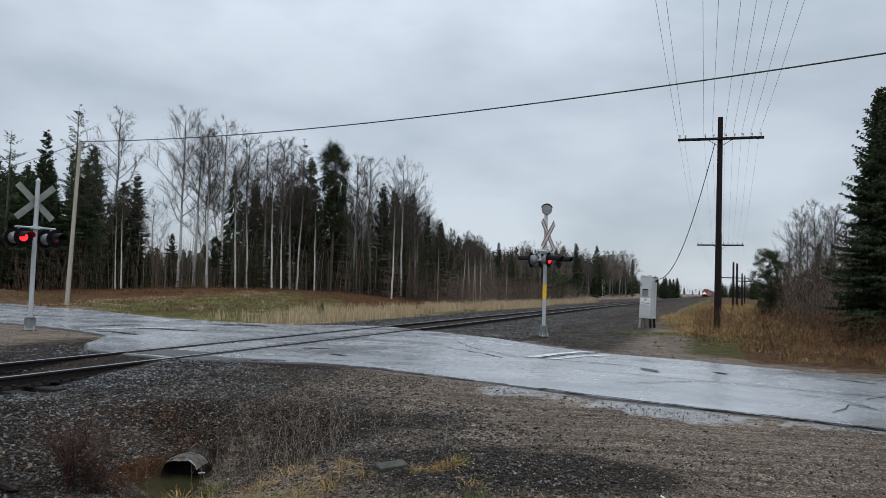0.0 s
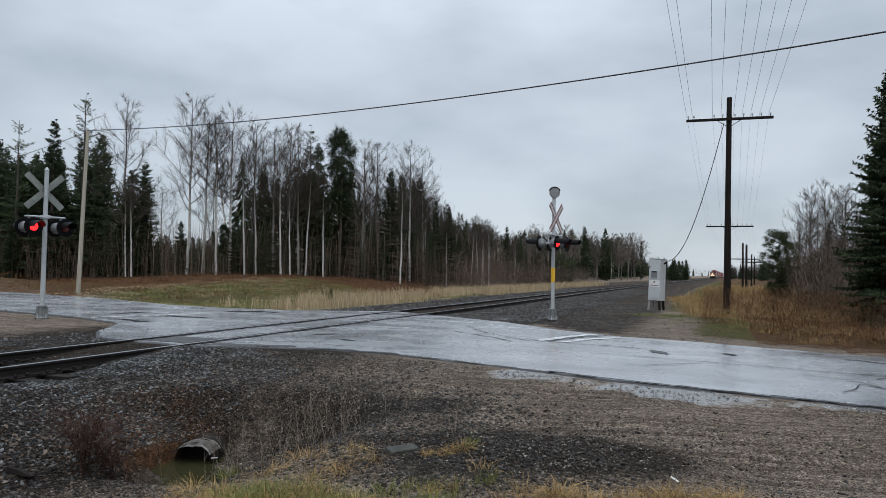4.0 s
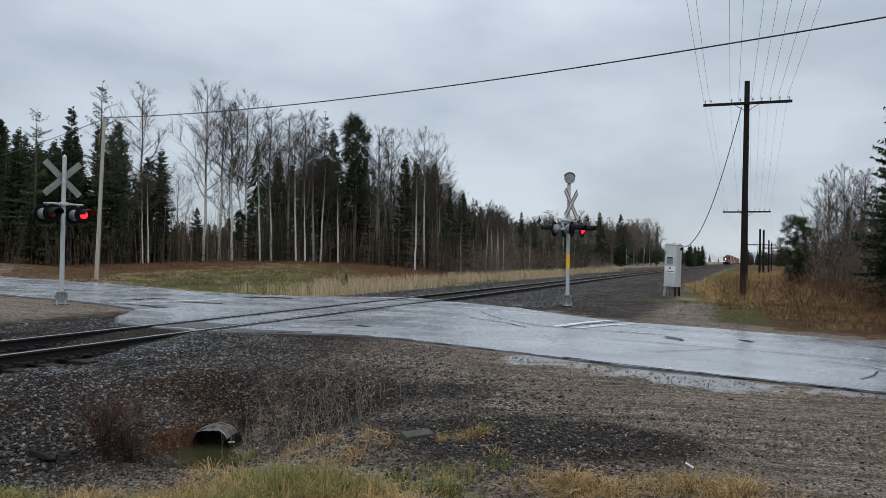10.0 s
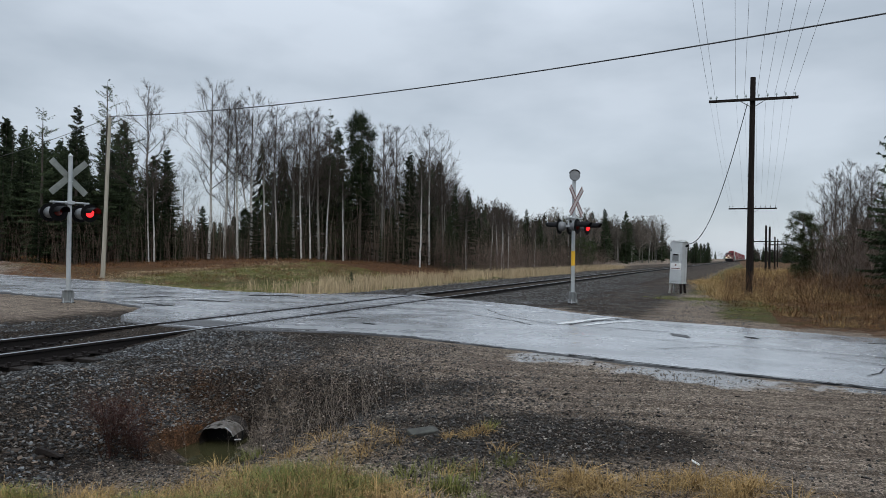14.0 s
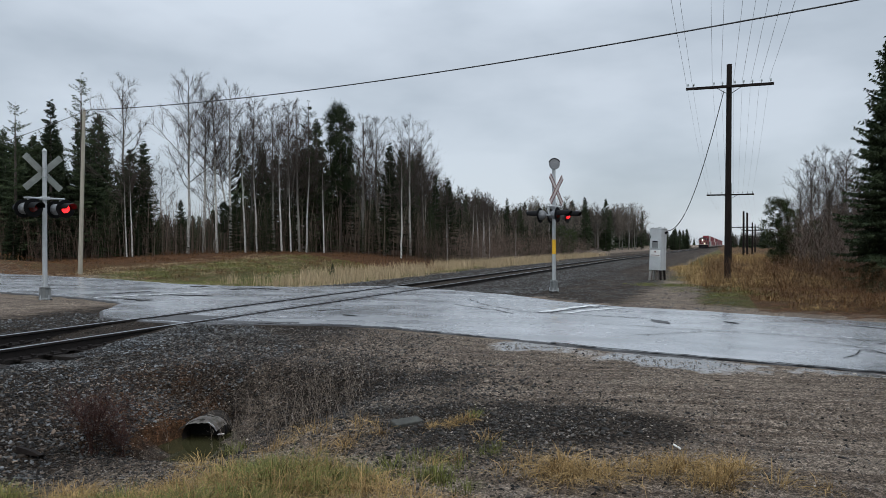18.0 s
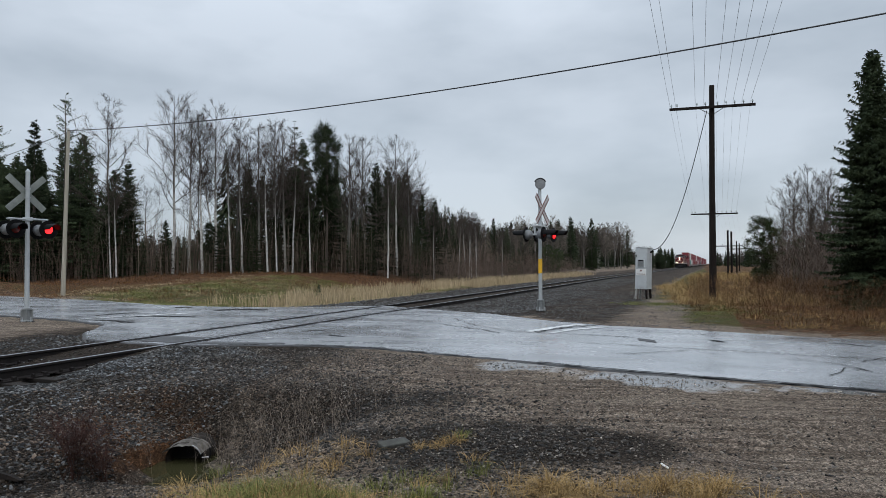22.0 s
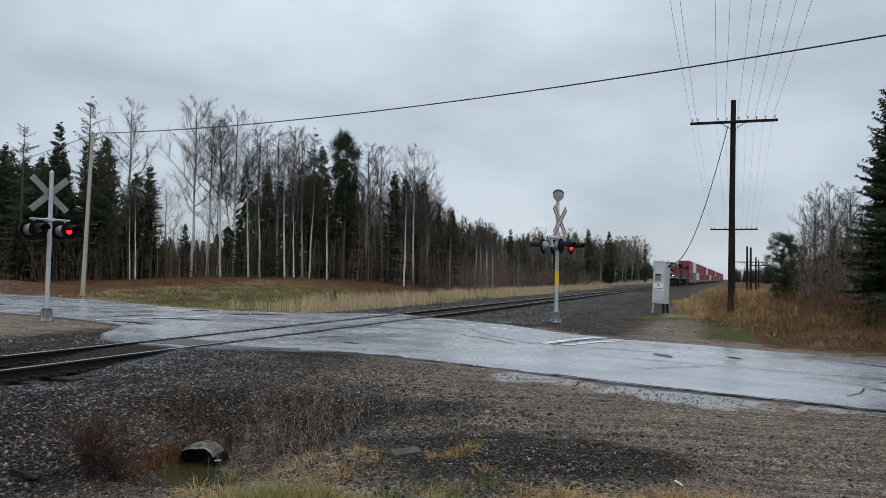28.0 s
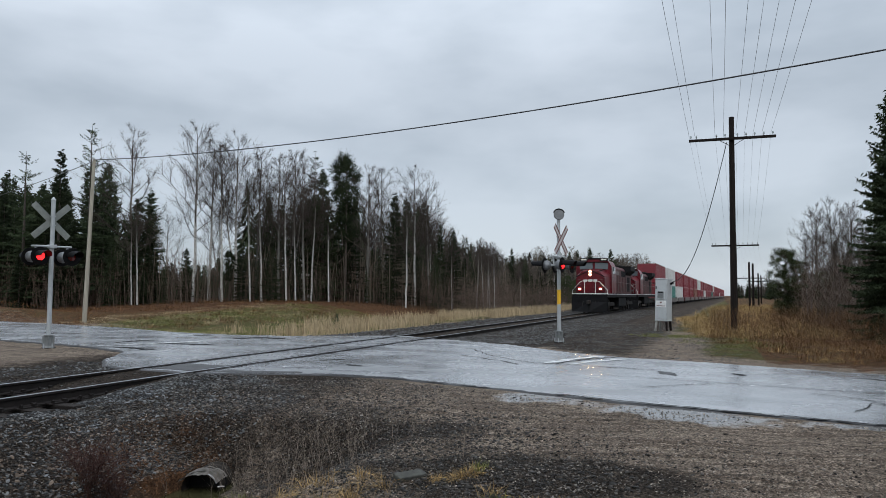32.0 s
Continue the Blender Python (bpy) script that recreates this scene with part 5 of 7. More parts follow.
# ---- brush and undergrowth ----
def stems(name, label, category, spots, hmin, hmax, r, material, lean=0.25, twigs=0, seed=0, sides=2):
    rng = np.random.default_rng(seed)
    spots = np.asarray(spots, float)
    n = len(spots)
    z = ground_height(spots[:, 0], spots[:, 1])
    b = np.stack([spots[:, 0], spots[:, 1], z - 0.03], 1)
    h = rng.uniform(hmin, hmax, n)
    d = rng.normal(0, lean, (n, 2))
    mid = b + np.stack([d[:, 0] * h * 0.4, d[:, 1] * h * 0.4, h * 0.55], 1)
    tip = b + np.stack([d[:, 0] * h, d[:, 1] * h, h], 1)
    sets = [prisms(b, mid, r, r * 0.75, sides), prisms(mid, tip, r * 0.75, r * 0.3, sides)]
    for k in range(twigs):
        u = rng.uniform(0.35, 1.0, (n, 1))
        q = b + (tip - b) * u
        L = h[:, None] * rng.uniform(0.10, 0.32, (n, 1))
        e = q + np.stack([rng.normal(0, 0.6, n), rng.normal(0, 0.6, n), rng.uniform(0.4, 1.0, n)], 1) * L
        sets.append(prisms(q, e, r * 0.5, r * 0.25, sides))
    v, t = merge(sets)
    return tagged(tri_object(name, v, t, material), label, category, kind="stuff")


random.seed(31)
sp = []
for i in range(6000):
    x, y, nx, ny = along_edge(random.uniform(0.30, 1.0))
    d = random.uniform(-2.0, 9)
    sp.append((x + nx * d, y + ny * d))
stems("undergrowth", "dark brown leafless undergrowth at the woods' edge", "undergrowth", sp, 0.9, 4.6, 0.014, M_BRUSH, 0.12, 4, 1)
sp = []
for i in range(480):
    x, y, nx, ny = along_edge(random.uniform(0.40, 0.98))
    d = random.uniform(-0.5, 6)
    sp.append((x + nx * d, y + ny * d))
stems("saplings", "thin pale grey saplings at the edge of the woods", "saplings", sp, 2.2, 6.5, 0.022, M_DEADSTEM, 0.07, 3, 33, 3)
sp = [(random.uniform(-27, -20.5) + 0.0, random.uniform(62, 140)) for i in range(3600)]
stems("undergrowth", "dark brown leafless brush beside the line", "undergrowth", sp, 1.0, 3.2, 0.014, M_BRUSH, 0.14, 4, 2)
sp = [(random.uniform(4.3, 16), random.uniform(36, 68)) for i in range(5500)]
stems("undergrowth", "dark brown leafless brush behind the weeds", "undergrowth", sp, 1.0, 3.9, 0.013, M_BRUSH, 0.16, 5, 3)
VERGE_EDGE = ((17.0, 6.5), (19.8, 3.0), (21.0, 1.5), (25.8, 1.1), (27.0, 0.2), (29.5, -0.7), (38.0, -1.6), (51.0, -2.6))      # y, x where the weeds begin
in_weeds = lambda x, y: x > float(edge(VERGE_EDGE, y)) + 0.5 * noise.noise((x * 0.8, y * 0.8, 4))
sp = []
while len(sp) < 9500:
    x, y = random.uniform(-0.6, 16), 17 + 30 * random.random()
    if y > float(edge(FAR_EDGE, x)) + 2.6 + 1.5 * noise.noise((x, y, 0)) and in_weeds(x - 0.4, y) and noise.noise((x * 0.9, y * 0.45, 6)) > -0.18:
        sp.append((x, y))
stems("tall_weeds", "russet dry weeds standing along the verge", "weeds", sp, 0.25, 1.20, 0.0045, M_WEED, 0.30, 9, 4)


# ---- grass ----
def blades(name, label, spots, hmin, hmax, w, material, seed=0, lean=0.45):
    rng = np.random.default_rng(seed)
    spots = np.asarray(spots, float)
    n = len(spots)
    z = ground_height(spots[:, 0], spots[:, 1])
    b = np.stack([spots[:, 0], spots[:, 1], z - 0.02], 1)
    h = rng.uniform(hmin, hmax, n)
    a = rng.uniform(0, 6.283, n)
    s = np.stack([np.cos(a), np.sin(a), np.zeros(n)], 1) * (w * rng.uniform(0.6, 1.3, n))[:, None]
    dl = np.stack([rng.normal(0, lean, n), rng.normal(0, lean, n)], 1)
    m = b + np.stack([dl[:, 0] * h * 0.35, dl[:, 1] * h * 0.35, h * 0.6], 1)
    t = b + np.stack([dl[:, 0] * h * 1.1, dl[:, 1] * h * 1.1, h * np.maximum(0.35, 1 - 0.45 * np.hypot(dl[:, 0], dl[:, 1]))], 1)
    v = np.stack([b - s, b + s, m - s * 0.8, m + s * 0.8, t], 1).reshape(-1, 3)
    o = np.arange(n)[:, None, None] * 5
    tri = (o + np.array([[0, 1, 3], [0, 3, 2], [2, 3, 4]])[None]).reshape(-1, 3)
    return tagged(tri_object(name, v, tri, material), label, "grass", kind="stuff")


def tufts(name, label, centres, per, lmin, lmax, w, material, seed=0, spread=0.07, flop=0.6):
    """Tufts of long blades that arch outwards and hang over."""
    rng = np.random.default_rng(seed)
    c = np.repeat(np.asarray(centres, float), per, axis=0)
    n = len(c)
    wind = np.repeat(rng.normal(0, 0.35, (len(centres), 2)), per, axis=0)
    size = np.repeat(rng.uniform(0.65, 1.15, len(centres)), per)
    off = rng.normal(0, spread, (n, 2))
    x, y = c[:, 0] + off[:, 0], c[:, 1] + off[:, 1]
    z = ground_top(x, y) - 0.02
    d = off / spread * 0.5 + wind + rng.normal(0, 0.5, (n, 2))
    f = np.linalg.norm(d, axis=1, keepdims=True) + 1e-6
    u = d / f
    f = np.clip(f[:, 0], 0.1, 1.6) * flop
    L = rng.uniform(lmin, lmax, n) * size
    sd = np.stack([-u[:, 1], u[:, 0], rng.normal(0, 0.4, n)], 1) * (w * rng.uniform(0.6, 1.4, n))[:, None]
    rows = []
    for q, k in ((0.0, 1.0), (0.4, 0.95), (0.75, 0.6)):
        p = np.stack([x + u[:, 0] * f * L * q ** 1.5, y + u[:, 1] * f * L * q ** 1.5, z + L * (q - 0.55 * f * q ** 2.2)], 1)
        rows += [p - sd * k, p + sd * k]
    rows.append(np.stack([x + u[:, 0] * f * L, y + u[:, 1] * f * L, z + L * (1 - 0.62 * f)], 1))
    v = np.stack(rows, 1).reshape(-1, 3)
    tri = (np.arange(n)[:, None, None] * 7 + np.array([[0, 1, 3], [0, 3, 2], [2, 3, 5], [2, 5, 4], [4, 5, 6]])[None]).reshape(-1, 3)
    return tagged(tri_object(name, v, tri, material), label, "grass", kind="stuff")


def tuft_spots(n, inside, x0, x1, y0, y1):
    out, guard = [], 0
    while len(out) < n and guard < 60 * n:
        guard += 1
        p = random.uniform(x0, x1), random.uniform(y0, y1)
        if inside(*p):
            out.append(p)
    return out


def tufted(n, inside, x0, x1, y0, y1, tight=0.12, per=28):
    out = []
    guard = 0
    while len(out) < n and guard < 60 * n:
        guard += 1
        cx, cy = random.uniform(x0, x1), random.uniform(y0, y1)
        if not inside(cx, cy):
            continue
        for _ in range(random.randint(per // 2, per)):
            out.append((cx + random.gauss(0, tight), cy + random.gauss(0, tight)))
    return out


random.seed(41)
GRASS_LINE = ((-9, 3.6), (-6.2, 5.0), (-5.5, 5.0), (-5.0, 4.75), (-4.6, 4.6), (-4.2, 4.8), (-3.9, 5.2), (-3.4, 5.3), (-2.8, 5.4), (-2.0, 5.0), (-1.2, 4.7), (-0.2, 4.8), (0.6, 5.0), (1.4, 4.6), (3, 4.0))


def fore(cx, cy):
    return cy < float(edge(GRASS_LINE, cx)) + 0.25 * noise.noise((cx * 2, cy * 2, 0)) and noise.noise((cx * 1.3, cy * 1.3, 4)) > -0.35


tufts("grass", "dry tan grass on the near bank of the ditch", tuft_spots(1500, fore, -7.5, 2.5, 2.6, 6.4), 44, 0.10, 0.30, 0.0016, M_DRYGRASS, 5, 0.06, 0.95)
tufts("grass", "fresh green grass among dry tufts", tuft_spots(1300, lambda a, b: fore(a, b) and noise.noise((a * 0.9, b * 0.9, 9)) > -0.18, -6.8, 0.5, 2.6, 6.2), 36, 0.12, 0.30, 0.0018, M_GREENGRASS, 6, 0.07, 0.8)
sp = []
for cx, cy, n, q in ((-1.22, 5.77, 16, 0.14), (-0.92, 5.82, 8, 0.12), (-0.18, 6.05, 18, 0.22), (0.14, 5.95, 9, 0.16), (-1.9, 5.9, 3, 0.25), (-3.4, 6.3, 8, 0.3), (-4.0, 6.0, 6, 0.3)):
    sp += [(cx + random.gauss(0, q), cy + random.gauss(0, q)) for _ in range(n)]
tufts("grass", "dry orange-tan tuft beside the slab", [(-2.50, 6.93), (-2.46, 6.97), (-2.42, 6.96), (-2.40, 7.04), (-2.36, 7.08), (-2.68, 6.86)], 90, 0.07, 0.19, 0.0018, M_DRYGRASS, 24, 0.04, 0.9)
tufts("grass", "dry orange-tan tufts in the dark gravel", sp, 60, 0.10, 0.28, 0.0018, M_DRYGRASS, 7, 0.05, 1.0)
sp = []
for cx, cy, n, q in ((-2.03, 5.38, 16, 0.16), (-2.33, 5.45, 8, 0.14), (-1.85, 6.16, 4, 0.06), (-2.30, 7.10, 2, 0.03), (-2.42, 5.92, 5, 0.10), (-5.6, 7.55, 6, 0.14)):
    sp += [(cx + random.gauss(0, q), cy + random.gauss(0, q)) for _ in range(n)]
tufts("grass", "fresh green tufts beside the dark gravel", sp, 26, 0.08, 0.22, 0.0024, M_GREENGRASS, 23, 0.05, 0.5)
field = lambda a, b: b > float(edge(FAR_EDGE, a)) + 0.9 + 0.6 * noise.noise((a * 0.5, b * 0.5, 2))
tufts("grass", "short green and tan turf in the field", tuft_spots(1100, lambda a, b: field(a, b) and noise.noise((a * 0.22, b * 0.22, 7)) > -0.25, -31, -15.5, 24, 50), 40, 0.08, 0.22, 0.006, M_GREENGRASS, 8, 0.30, 1.1)
tufts("grass", "short dry turf in the field", tuft_spots(420, field, -34, -14.5, 24, 48), 36, 0.10, 0.26, 0.005, M_REED, 9, 0.32, 1.1)
blades("leaf_litter", "russet dead leaves and bracken at the woods' edge", tufted(15000, lambda a, b: field(a, b) and (a < -26 + 4 * noise.noise((a * 0.3, b * 0.3, 1)) or b > 40 + 3 * noise.noise((a * 0.3, 2, 1))), -62, -16, 25, 58, 0.4, 40), 0.06, 0.30, 0.012, M_RUSSET, 19, 0.8)
reeds = lambda a, b: field(a, b) and noise.noise((a * 0.5, b * 0.3, 12)) > -0.12 and b > 25.0 + 0.55 * max(0, -15 - a)
blades("reeds", "pale dry reed grass along the ballast", tufted(9500, reeds, -22.5, -14.2, 25.5, 70, 0.25, 30), 0.35, 0.85, 0.010, M_REED, 10, 0.16)
blades("reeds", "pale dry reed grass along the ballast", tufted(4000, lambda a, b: True, -22, -17.5, 70, 130, 0.3, 30), 0.4, 0.9, 0.016, M_REED, 11, 0.16)
tufts("grass", "tan dry grass round the signal case", tuft_spots(520, in_weeds, -3.2, 4.5, 30.5, 56), 44, 0.20, 0.60, 0.0045, M_DRYGRASS, 12, 0.22, 1.0)
tufts("grass", "low green tufts of grass beside the gravel", [(cx + random.gauss(0, q), cy + random.gauss(0, q * 1.6)) for cx, cy, q, n in ((-2.6, 31.3, 0.35, 16), (-1.5, 30.6, 0.40, 22), (0.3, 25.4, 0.6, 12), (-0.9, 28.2, 0.5, 8), (0.9, 27.6, 0.5, 14), (1.8, 26.6, 0.5, 8)) for _ in range(n)], 40, 0.06, 0.18, 0.005, M_GREENGRASS, 13, 0.14, 0.9)
blades("grass", "tan dry grass along the pole line", tufted(6000, lambda a, b: a > -2.2 + 0.035 * (b - 54), -1.5, 9, 54, 110, 0.35, 30), 0.3, 0.9, 0.013, M_DRYGRASS, 22, 0.5)
verge = lambda a, b: b > float(edge(FAR_EDGE, a)) + 1.2 and in_weeds(a, b)
tufts("grass", "thin tan verge grass under the weeds", tuft_spots(190, verge, -1.0, 14, 14, 40), 40, 0.12, 0.40, 0.0035, M_DRYGRASS, 14, 0.22, 1.0)
tufts("weed_litter", "matted russet weeds and dead grass on the verge", tuft_spots(620, verge, -1.0, 15, 10, 46), 44, 0.15, 0.55, 0.0038, M_RUSSET, 21, 0.24, 1.0)
# weeds in and beside the ditch
def shrub(x, y, h, spread, n, seed):
    """A leafless bush: stems that fan out from one root, and a haze of fine twigs."""
    rng = np.random.default_rng(seed)
    s = thing("shrub", pose(x, y, float(ground_height(x, y)) - 0.04), "leafless dark red-brown shrub growing in the ditch", "shrub")
    b = np.stack([rng.normal(0, 0.05, n), rng.normal(0, 0.05, n), np.zeros(n)], 1)
    d = np.stack([rng.normal(0, spread, n), rng.normal(0, spread, n), np.ones(n)], 1)
    L = h * rng.uniform(0.55, 1.0, n)
    mid = b + d * np.array([0.30, 0.30, 0.5]) * L[:, None]
    tip = b + d * L[:, None]
    v, t = merge([prisms(b, mid, 0.0042, 0.003, 3), prisms(mid, tip, 0.003, 0.0012, 3)])
    tri_object("stem_clump", v, t, M_DARKWEED, s)
    k = np.repeat(np.arange(n), 42)
    u = rng.uniform(0.1, 1.0, (len(k), 1))
    q = mid[k] + (tip[k] - mid[k]) * u
    e = q + np.stack([rng.normal(0, 0.12, len(k)), rng.normal(0, 0.12, len(k)), rng.uniform(-0.04, 0.16, len(k))], 1)
    e2 = (q + e) / 2 + np.stack([rng.normal(0, 0.04, len(k)), rng.normal(0, 0.04, len(k)), rng.uniform(0.0, 0.08, len(k))], 1)
    v, t = merge([prisms(q, e, 0.0016, 0.0008, 2), prisms((q + e) / 2, e2, 0.0013, 0.0007, 2)])
    tri_object("twig_mass", v, t, M_DARKWEED, s)


shrub(-6.72, 6.42, 0.80, 0.36, 18, 15)
shrub(-7.00, 6.70, 0.62, 0.45, 16, 16)
shrub(-6.45, 6.62, 0.62, 0.40, 14, 17)
sp = [(random.gauss(-4.35, 0.55), random.uniform(6.2, 8.1)) for i in range(90)]
stems("dead_weeds", "grey dead weed stalks standing in the gravel", "weeds", sp, 0.25, 0.85, 0.0026, M_DEADSTEM, 0.28, 12, 16)

# ---- the freight train ----
M_TRED = mat("locomotive_red", (0.120, 0.007, 0.013), 0.42, scale=1.2, color2=(0.060, 0.005, 0.009), rough2=0.30, bump=0.03, spec=0.25)
M_TBLACK = mat("sooty_black", (0.007, 0.007, 0.008), 0.75, scale=2, vary=0.3, spec=0.15)
M_TGLASS = mat("cab_window_glass", (0.10, 0.12, 0.13), 0.08, vary=0.05)
M_HEADLIGHT = glow("headlight_glow", (1.0, 0.66, 0.30), 40.0)
M_NUMBER = glow("number_board_glow", (0.6, 0.58, 0.5), 0.10)
M_STEEL = mat("grimy_steel", (0.028, 0.025, 0.023), 0.75, scale=3, vary=0.3, spec=0.2)
M_THOOD = mat("sooty_dark_red", (0.070, 0.007, 0.008), 0.55, scale=1.0, color2=(0.026, 0.007, 0.007), bump=0.03, spec=0.25)
M_TRAIL = mat("dull_grey_rail_paint", (0.13, 0.11, 0.105), 0.6, scale=4, vary=0.2)
M_GREY = mat("grimy_grey_side", (0.13, 0.11, 0.10), 0.6, scale=1.5, vary=0.3)
MOVING = []            # (thing, length between its trucks, offset of its front behind the train's front)


def wheelset(parent, y, bogie):
    w = part("wheelset", rod((-0.75, y, 0.52), (0.75, y, 0.52), 0.09, 8), M_STEEL, bogie)
    for sx in (-1, 1):
        part("wheel", cyl(0.52, 0.52, 0.13, pose(sx * 0.77, y, 0.52, 0, 90, 0), 16), M_STEEL, w)


def locomotive(label):
    L = 22.3
    s = thing("locomotive", Matrix(), label, "locomotive", "freight train")
    # pilot and plough
    bm = extrude_profile(((-1.5, 0.18), (1.5, 0.18), (1.5, 1.35), (-1.5, 1.35)), 0.55, 0.75)
    part("pilot", bm, M_TBLACK, s, "black pilot plate")
    bm = bmesh.new()
    vv = [bm.verts.new(p) for p in ((-1.45, 0.5, 0.12), (0, 0.0, 0.12), (1.45, 0.5, 0.12), (-1.45, 0.56, 0.95), (0, 0.34, 0.95), (1.45, 0.56, 0.95))]
    bm.faces.new((vv[0], vv[1], vv[4], vv[3]))
    bm.faces.new((vv[1], vv[2], vv[5], vv[4]))
    bm.faces.new((vv[3], vv[4], vv[5]))
    bm.faces.new((vv[2], vv[1], vv[0]))
    part("plough", bm, M_TBLACK, s, "black snow plough")
    part("coupler", box((0.28, 0.7, 0.3), pose(0, 0.15, 0.92), 0.04), M_STEEL, s)
    part("underframe", box((2.95, L - 1.2, 0.34), pose(0, L / 2 + 0.1, 1.48), 0.02), M_TBLACK, s, "black deck sill")
    part("sill_stripe", box((3.0, 0.02, 0.07), pose(0, 0.69, 1.62)), M_TWHITE, s, "white front sill stripe")
    for sx in (-1, 1):
        part("side_stripe", box((0.012, L - 1.4, 0.05), pose(sx * 1.482, L / 2 + 0.1, 1.60)), M_TWHITE, s)
        bm = bmesh.new()
        for k in range(4):
            add_box(bm, (0.62, 0.28, 0.03), pose(sx * 1.2, 0.92 + 0.03 * k, 0.45 + 0.32 * k))
        part("steps", bm, M_TBLACK, s)
    # nose, cab and hood
    bm = bmesh.new()
    o = [(-1.22, 1.0, 1.66), (1.22, 1.0, 1.66), (1.18, 1.0, 3.0), (0.72, 1.05, 3.52), (-0.72, 1.05, 3.52), (-1.18, 1.0, 3.0)]
    q = [(-1.42, 2.9, 1.66), (1.42, 2.9, 1.66), (1.42, 2.9, 3.25), (0.95, 2.9, 3.72), (-0.95, 2.9, 3.72), (-1.42, 2.9, 3.25)]
    v0, v1 = [bm.verts.new(p) for p in o], [bm.verts.new(p) for p in q]
    for k in range(6):
        bm.faces.new((v0[k], v0[(k + 1) % 6], v1[(k + 1) % 6], v1[k]))
    bm.faces.new(v0[::-1])
    bm.faces.new(v1)
    bmesh.ops.recalc_face_normals(bm, faces=bm.faces)
    bmesh.ops.bevel(bm, geom=list(bm.edges), offset=0.06, segments=2, affect="EDGES")
    nose = part("nose", bm, M_TRED, s, "red sloping short nose")
    for sx in (-1, 1):
        part("nose_edge", rod((sx * 0.72, 1.0, 3.53), (sx * 0.95, 2.9, 3.73), 0.03, 6), M_TBLACK, nose)
        part("mirror", box((0.05, 0.10, 0.40), pose(sx * 1.66, 3.05, 3.75), 0.01), M_TBLACK, s)
    part("cab_visor", box((2.5, 0.12, 0.05), pose(0, 2.80, 4.36), 0.01), M_TBLACK, s)
    part("nose_door", box((0.62, 0.03, 1.3), pose(0.0, 0.985, 2.45), 0.02), M_TRED, nose)
    for dz in (-0.13, 0.13):
        part("headlight", cyl(0.10, 0.10, 0.10, pose(0, 0.965, 3.35 + dz, 90, 0, 0), 18, 0.01), M_HEADLIGHT, s, "lit headlight")
    part("headlight_box", box((0.36, 0.16, 0.62), pose(0, 1.02, 3.35), 0.03), M_TRED, s)
    for sx in (-1, 1):
        part("ditch_light", cyl(0.09, 0.09, 0.10, pose(sx * 0.86, 0.80, 2.02, 90, 0, 0), 18, 0.01), M_HEADLIGHT, s, "lit ditch light")
        part("ditch_light_box", box((0.34, 0.22, 0.34), pose(sx * 0.86, 0.93, 2.02), 0.03), M_TRED, s)
    for k, (x, w, z) in enumerate(((-0.42, 0.30, 2.72), (0.0, 0.34, 2.72), (0.42, 0.30, 2.72))):
        part("nose_mark", box((w, 0.014, 0.20), pose(x, 0.965, z), 0.01), M_TWHITE, nose)
    cabm = extrude_profile(((-1.52, 1.66), (1.52, 1.66), (1.52, 3.95), (1.28, 4.42), (0.9, 4.58), (-0.9, 4.58), (-1.28, 4.42), (-1.52, 3.95)), 2.85, 5.6)
    cab = part("cab", cabm, M_TRED, s, "red wide cab")
    for sx in (-1, 1):
        part("windshield", box((1.12, 0.03, 0.54), pose(sx * 0.66, 2.84, 4.03, 0, sx * 3, 0), 0.015), M_TGLASS, cab, "dark cab windshield")
        part("number_board", box((0.66, 0.10, 0.26), pose(sx * 0.86, 2.84, 4.58), 0.02), M_TBLACK, cab, "dark number board")
        part("number_bar", box((0.48, 0.012, 0.11), pose(sx * 0.86, 2.784, 4.58)), M_NUMBER, cab)
        for yy in (3.7, 4.7):
            part("side_window", box((0.03, 0.72, 0.62), pose(sx * 1.52, yy, 3.65), 0.015), M_TGLASS, cab)
    part("cab_roof_unit", box((1.3, 1.2, 0.22), pose(0, 4.4, 4.66), 0.04), M_TBLACK, cab)
    hood = part("long_hood", extrude_profile(((-0.95, 1.66), (0.95, 1.66), (0.95, 4.0), (0.75, 4.25), (-0.75, 4.25), (-0.95, 4.0)), 5.6, 21.6), M_THOOD, s, "sooty dark red engine hood")
    for k in range(12):
        for sx in (-1, 1):
            part("hood_door", box((0.03, 0.98, 1.5), pose(sx * 0.955, 6.4 + 1.2 * k, 2.65), 0.012), M_THOOD if k < 10 else M_TBLACK, hood)
    part("radiator", extrude_profile(((-0.95, 3.6), (0.95, 3.6), (1.5, 4.05), (1.5, 4.5), (-1.5, 4.5), (-1.5, 4.05)), 16.6, 20.8), M_TBLACK, s, "black flared radiator")
    part("roof_blower", box((1.5, 3.2, 0.28), pose(0, 8.2, 4.36), 0.05), M_TBLACK, s)
    part("exhaust_stack", box((0.9, 1.0, 0.35), pose(0, 12.4, 4.38), 0.05), M_TBLACK, s)
    part("side_intake", box((2.3, 2.2, 0.9), pose(0, 7.2, 3.55), 0.03), M_TBLACK, s)
    part("fuel_tank", box((2.7, 5.4, 0.85), pose(0, 11.2, 0.88), 0.12), M_TBLACK, s, "black fuel tank")
